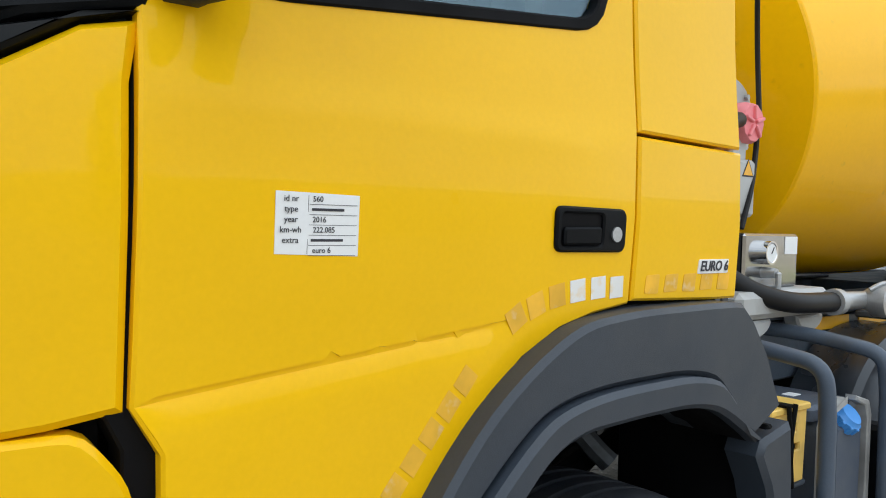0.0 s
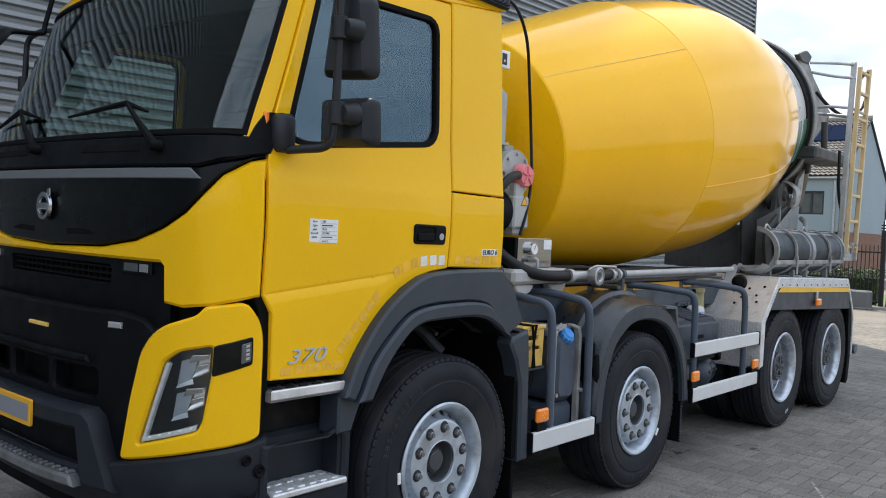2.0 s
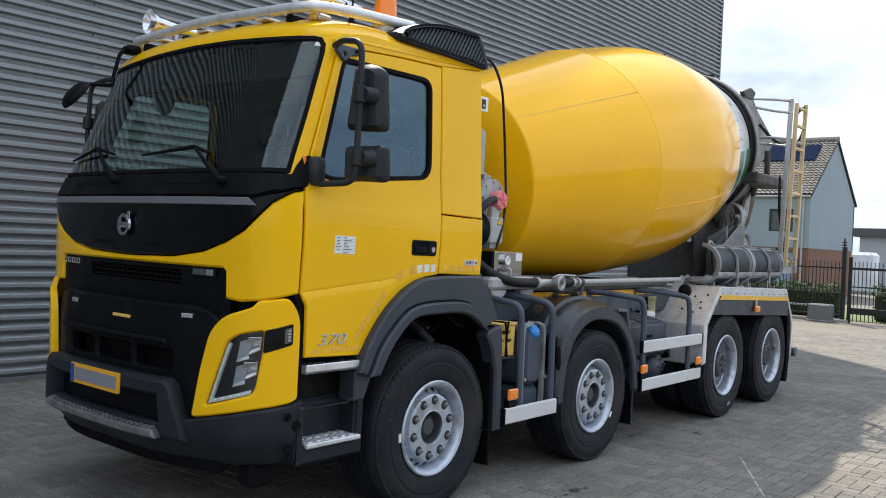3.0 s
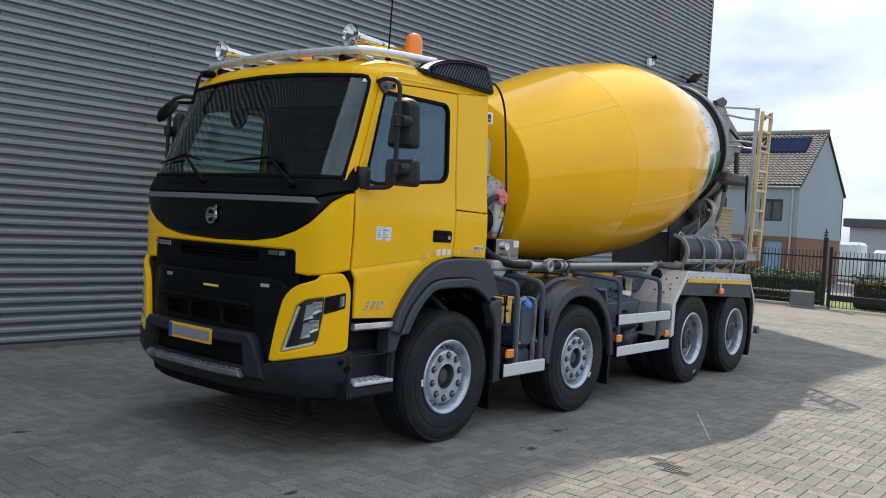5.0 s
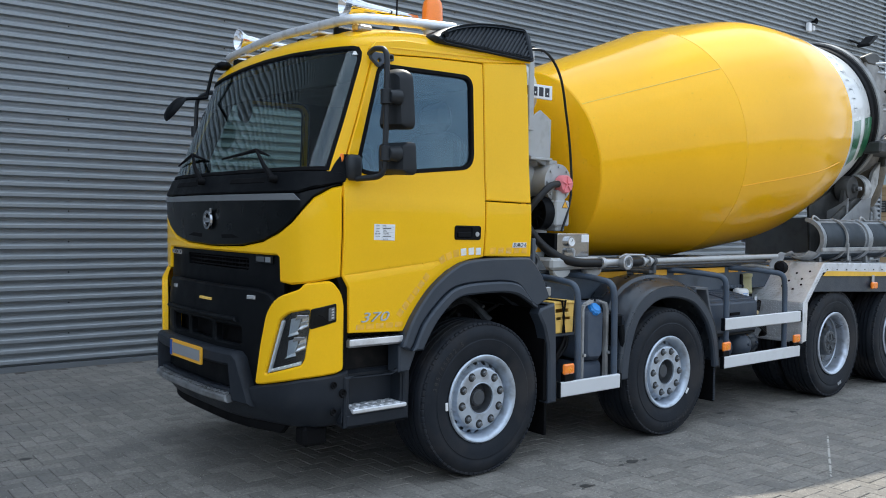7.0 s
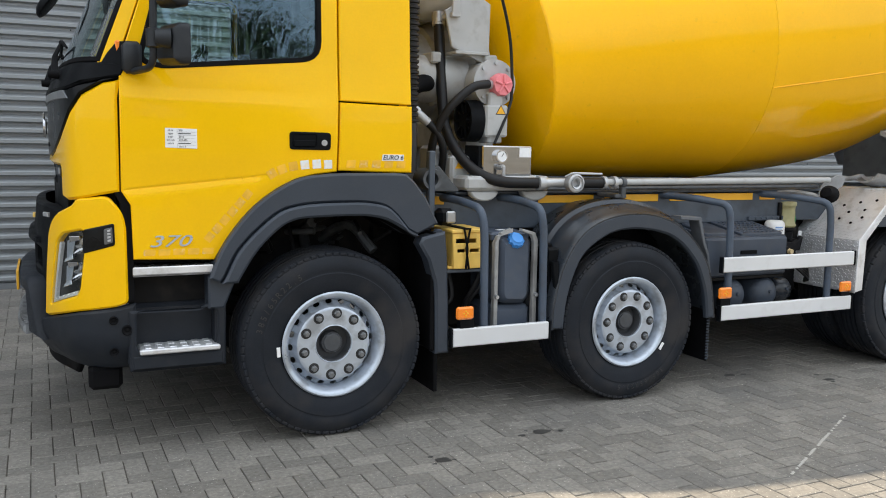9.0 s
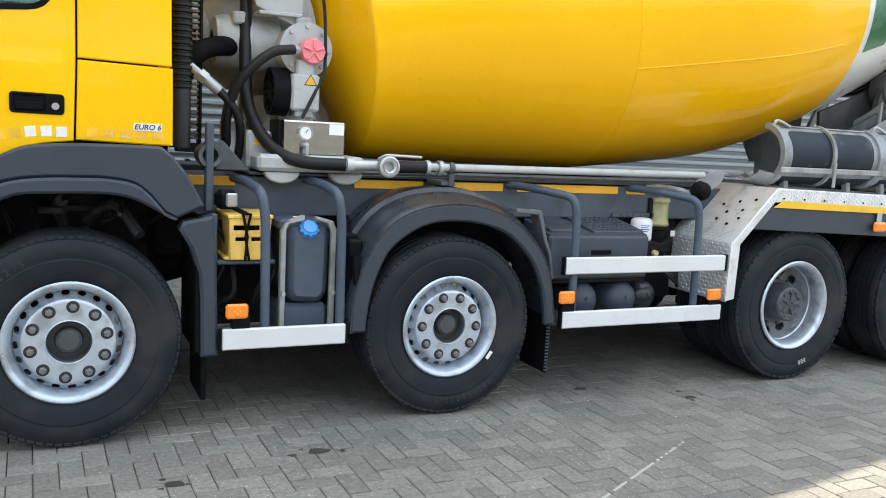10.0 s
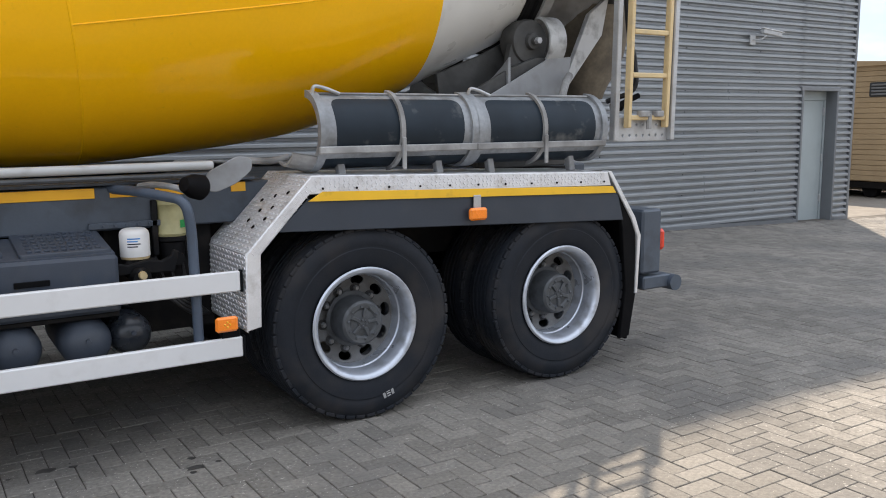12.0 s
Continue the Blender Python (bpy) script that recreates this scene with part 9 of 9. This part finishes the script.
for sg in (1, -1):
    x0 = HX - 0.15 if sg > 0 else HX2 + 0.15
    xr = (HX + HX2) / 2
    k = Kit()
    nr, ncol = 22, 32
    for i in range(nr):
        for j in range(ncol):
            t0, t1 = i / nr, (i + 1.06) / nr
            ya, yb = HY - 0.08 + (HY2 - HY) * j / ncol, HY - 0.08 + (HY2 - HY) * (j + 0.97) / ncol
            ym = (ya + yb) / 2
            za, zb = EAVE + (RIDGE - EAVE) * t0 + 0.13, EAVE + (RIDGE - EAVE) * t1 + 0.07
            xa, xb = x0 + (xr - x0) * t0, x0 + (xr - x0) * t1
            k.add([(xa, ya, za), (xa, ym, za + 0.06), (xa, yb, za), (xb, yb, zb), (xb, ym, zb + 0.06), (xb, ya, zb)], [(0, 1, 4, 5), (1, 2, 3, 4)])
    part("roof", Kit().add([(x0, HY - 0.1, EAVE - 0.05), (x0, HY2, EAVE - 0.05), (xr, HY2, RIDGE), (xr, HY - 0.1, RIDGE), (x0, HY - 0.1, EAVE + 0.05), (x0, HY2, EAVE + 0.05), (xr, HY2, RIDGE + 0.08), (xr, HY - 0.1, RIDGE + 0.08)], [(0, 1, 2, 3), (4, 7, 6, 5), (0, 4, 5, 1), (0, 3, 7, 4)]), FRAME_DARK, house)
    tagged(part("roof_tiles", k, ROOF_TILE, house), "grey-brown roof tiles", kind="stuff")
part("ridge", pipe([((HX + HX2) / 2, HY - 0.1, RIDGE + 0.12), ((HX + HX2) / 2, HY2, RIDGE + 0.12)], 0.14, 8), ROOF_TILE, house)
for i in range(5):
    t0, t1, ya = 0.58, 0.86, 9.02 + 1.02 * i
    f = lambda t, up: (HX - 0.15 + 4.25 * t, EAVE + (RIDGE - EAVE) * t + 0.22 + up)
    (xa, za), (xb, zb) = f(t0, 0), f(t1, 0)
    part("solar_panel", Kit().add([(xa, ya, za), (xa, ya + 1.0, za), (xb, ya + 1.0, zb), (xb, ya, zb), (xa, ya, za - 0.05), (xa, ya + 1.0, za - 0.05), (xb, ya + 1.0, zb - 0.05), (xb, ya, zb - 0.05)], [(0, 3, 2, 1), (0, 1, 5, 4), (2, 3, 7, 6), (3, 0, 4, 7), (1, 2, 6, 5)]), SOLAR, house, "dark blue solar panel")

# far roofs and wrapped goods
shed = thing("far_shed", "long dark flat shed in the distance", "shed")
part("wall", block(62, 70, -20, 11.4, GZ - 0.5, 3.4, 0.05), material("pale_grey_far_wall", (0.30, 0.32, 0.35), 0.8, blotch=0.1, blotch_size=0.4), shed)
part("roof", block(61.6, 70.4, -20.4, 11.8, 3.35, 3.98, 0.05), material("dark_far_roof", (0.06, 0.066, 0.075), 0.7), shed)
for i, (x, y, w, h) in enumerate(((52, 8.8, 1.6, 2.5), (53, 6.6, 1.9, 2.1), (51, 4.7, 1.3, 1.6), (53, 2.6, 1.8, 2.4), (52, 0.2, 1.6, 2.0))):
    o = part("wrapped_pallet", block(-0.9, 0.9, -w / 2, w / 2, 0, h, 0.18), WRAP)
    o.location = (x, y, GZ)
    tagged(o, "goods stacked under pale plastic wrap", "goods", "wrapped goods beyond the gate")

# beige cabin on wheels beside the hall
cabin = thing("site_cabin", "beige boarded site cabin on low wheels", "cabin")
CX, CY, CY2 = 22.5, 6.08, 12.5
n = 22
for i in range(n):
    z0, z1 = GZ + 0.42 + (2.85 - GZ - 0.42) * i / n, GZ + 0.42 + (2.85 - GZ - 0.42) * (i + 0.94) / n
    part("board", block(CX, CX + 0.04, CY, CY2, z0, z1, 0.008), BEIGE, cabin)
    part("board", block(CX + 0.045, CX + 2.4, CY + 0.004, CY + 0.04, z0, z1, 0.008), BEIGE, cabin)
part("body", block(CX + 0.045, CX + 2.35, CY + 0.045, CY2, GZ + 0.40, 2.84), BEIGE, cabin)
part("roof", panel([(CY - 0.05, 2.84), (CY2 + 0.05, 2.84), (CY2 + 0.05, 2.90), ((CY + CY2) / 2, 3.10), (CY - 0.05, 2.90)], flat("x", CX - 0.06, -1), 2.5, grid=0.6), BEIGE, cabin)
lv = part("louvre", panel(rounded([(6.30, 2.10), (6.95, 2.10), (6.95, 2.45), (6.30, 2.45)], 0.05), flat("x", CX - 0.006, -1), 0.03, grid=0.3), FRAME_DARK, cabin, "dark louvred window")
for i in range(4):
    part("slat", block(CX - 0.03, CX - 0.006, 6.36, 6.89, 2.14 + 0.075 * i, 2.18 + 0.075 * i, 0.006), WALL_TRIM, lv)
part("chassis", block(CX + 0.1, CX + 2.2, CY + 0.1, CY2, GZ + 0.22, GZ + 0.40, 0.02), DARK_METAL, cabin)
for y in (6.9, 8.0, 11.0):
    part("cabin_wheel", lathe([(-0.1, 0.0), (-0.1, 0.2), (0.1, 0.2), (0.1, 0)], 18, "x", (CX + 0.3, y, GZ + 0.2)), RUBBER, cabin)

# trees across the yard, mirrored in the cab windows


def tree(x, y, h, r, seed):
    q_ = random.Random(seed)
    t = thing("tree", "young broadleaf tree with dark green foliage", "tree", (x, y, 0), "trees across the yard")
    line = [(0, 0, 0), (q_.uniform(-0.1, 0.1), q_.uniform(-0.1, 0.1), h * 0.3), (q_.uniform(-0.15, 0.15), q_.uniform(-0.1, 0.1), h * 0.62), (0, 0, h * 0.9)]
    kits = [pipe(smooth_table(line, 4), [0.11 - 0.007 * i for i in range(13)], 8)]
    tips = []
    for i in range(16):
        a, z0 = q_.uniform(0, 6.28), h * q_.uniform(0.12, 0.60)
        ln = r * q_.uniform(0.6, 1.0)
        tip = (ln * math.cos(a), ln * math.sin(a), z0 + h * q_.uniform(0.1, 0.32))
        tips.append(tip)
        kits.append(pipe(smooth_table([(0, 0, z0), (tip[0] * 0.5, tip[1] * 0.5, (z0 + tip[2]) / 2 - 0.05), tip], 3), [0.045 - 0.006 * j for j in range(7)], 6))
    part("trunk", join(*kits), BARK, t)
    tips += [(0, 0, h * 0.85), (0.3, 0.2, h * 0.75), (-0.3, -0.1, h * 0.8)]

    def leaf(rr):
        c = rr.choice(tips)
        return tuple(c[i] + rr.gauss(0, r * 0.20) for i in range(3))
    tagged(part("crown", leaf_cloud(24000, leaf, 0.058, seed), TREE_LEAF, t), kind="stuff")


tree(-2.6, -21.5, 7.2, 2.2, 1)
tree(0.9, -21.0, 7.8, 2.4, 2)
tree(4.2, -21.0, 7.4, 2.5, 3)


# ---- nearest pavers, piece by piece ----
for cx, cy, w, h in near:
    o = new("paver", PIECES[w, h])
    o.parent = ground
    o.location = (cx, cy, ground_z(cx) + rng.uniform(-0.0025, 0.0015))
    o.rotation_euler = (rng.uniform(-0.006, 0.006), rng.uniform(-0.006, 0.006), LAY + rng.uniform(-0.004, 0.004))
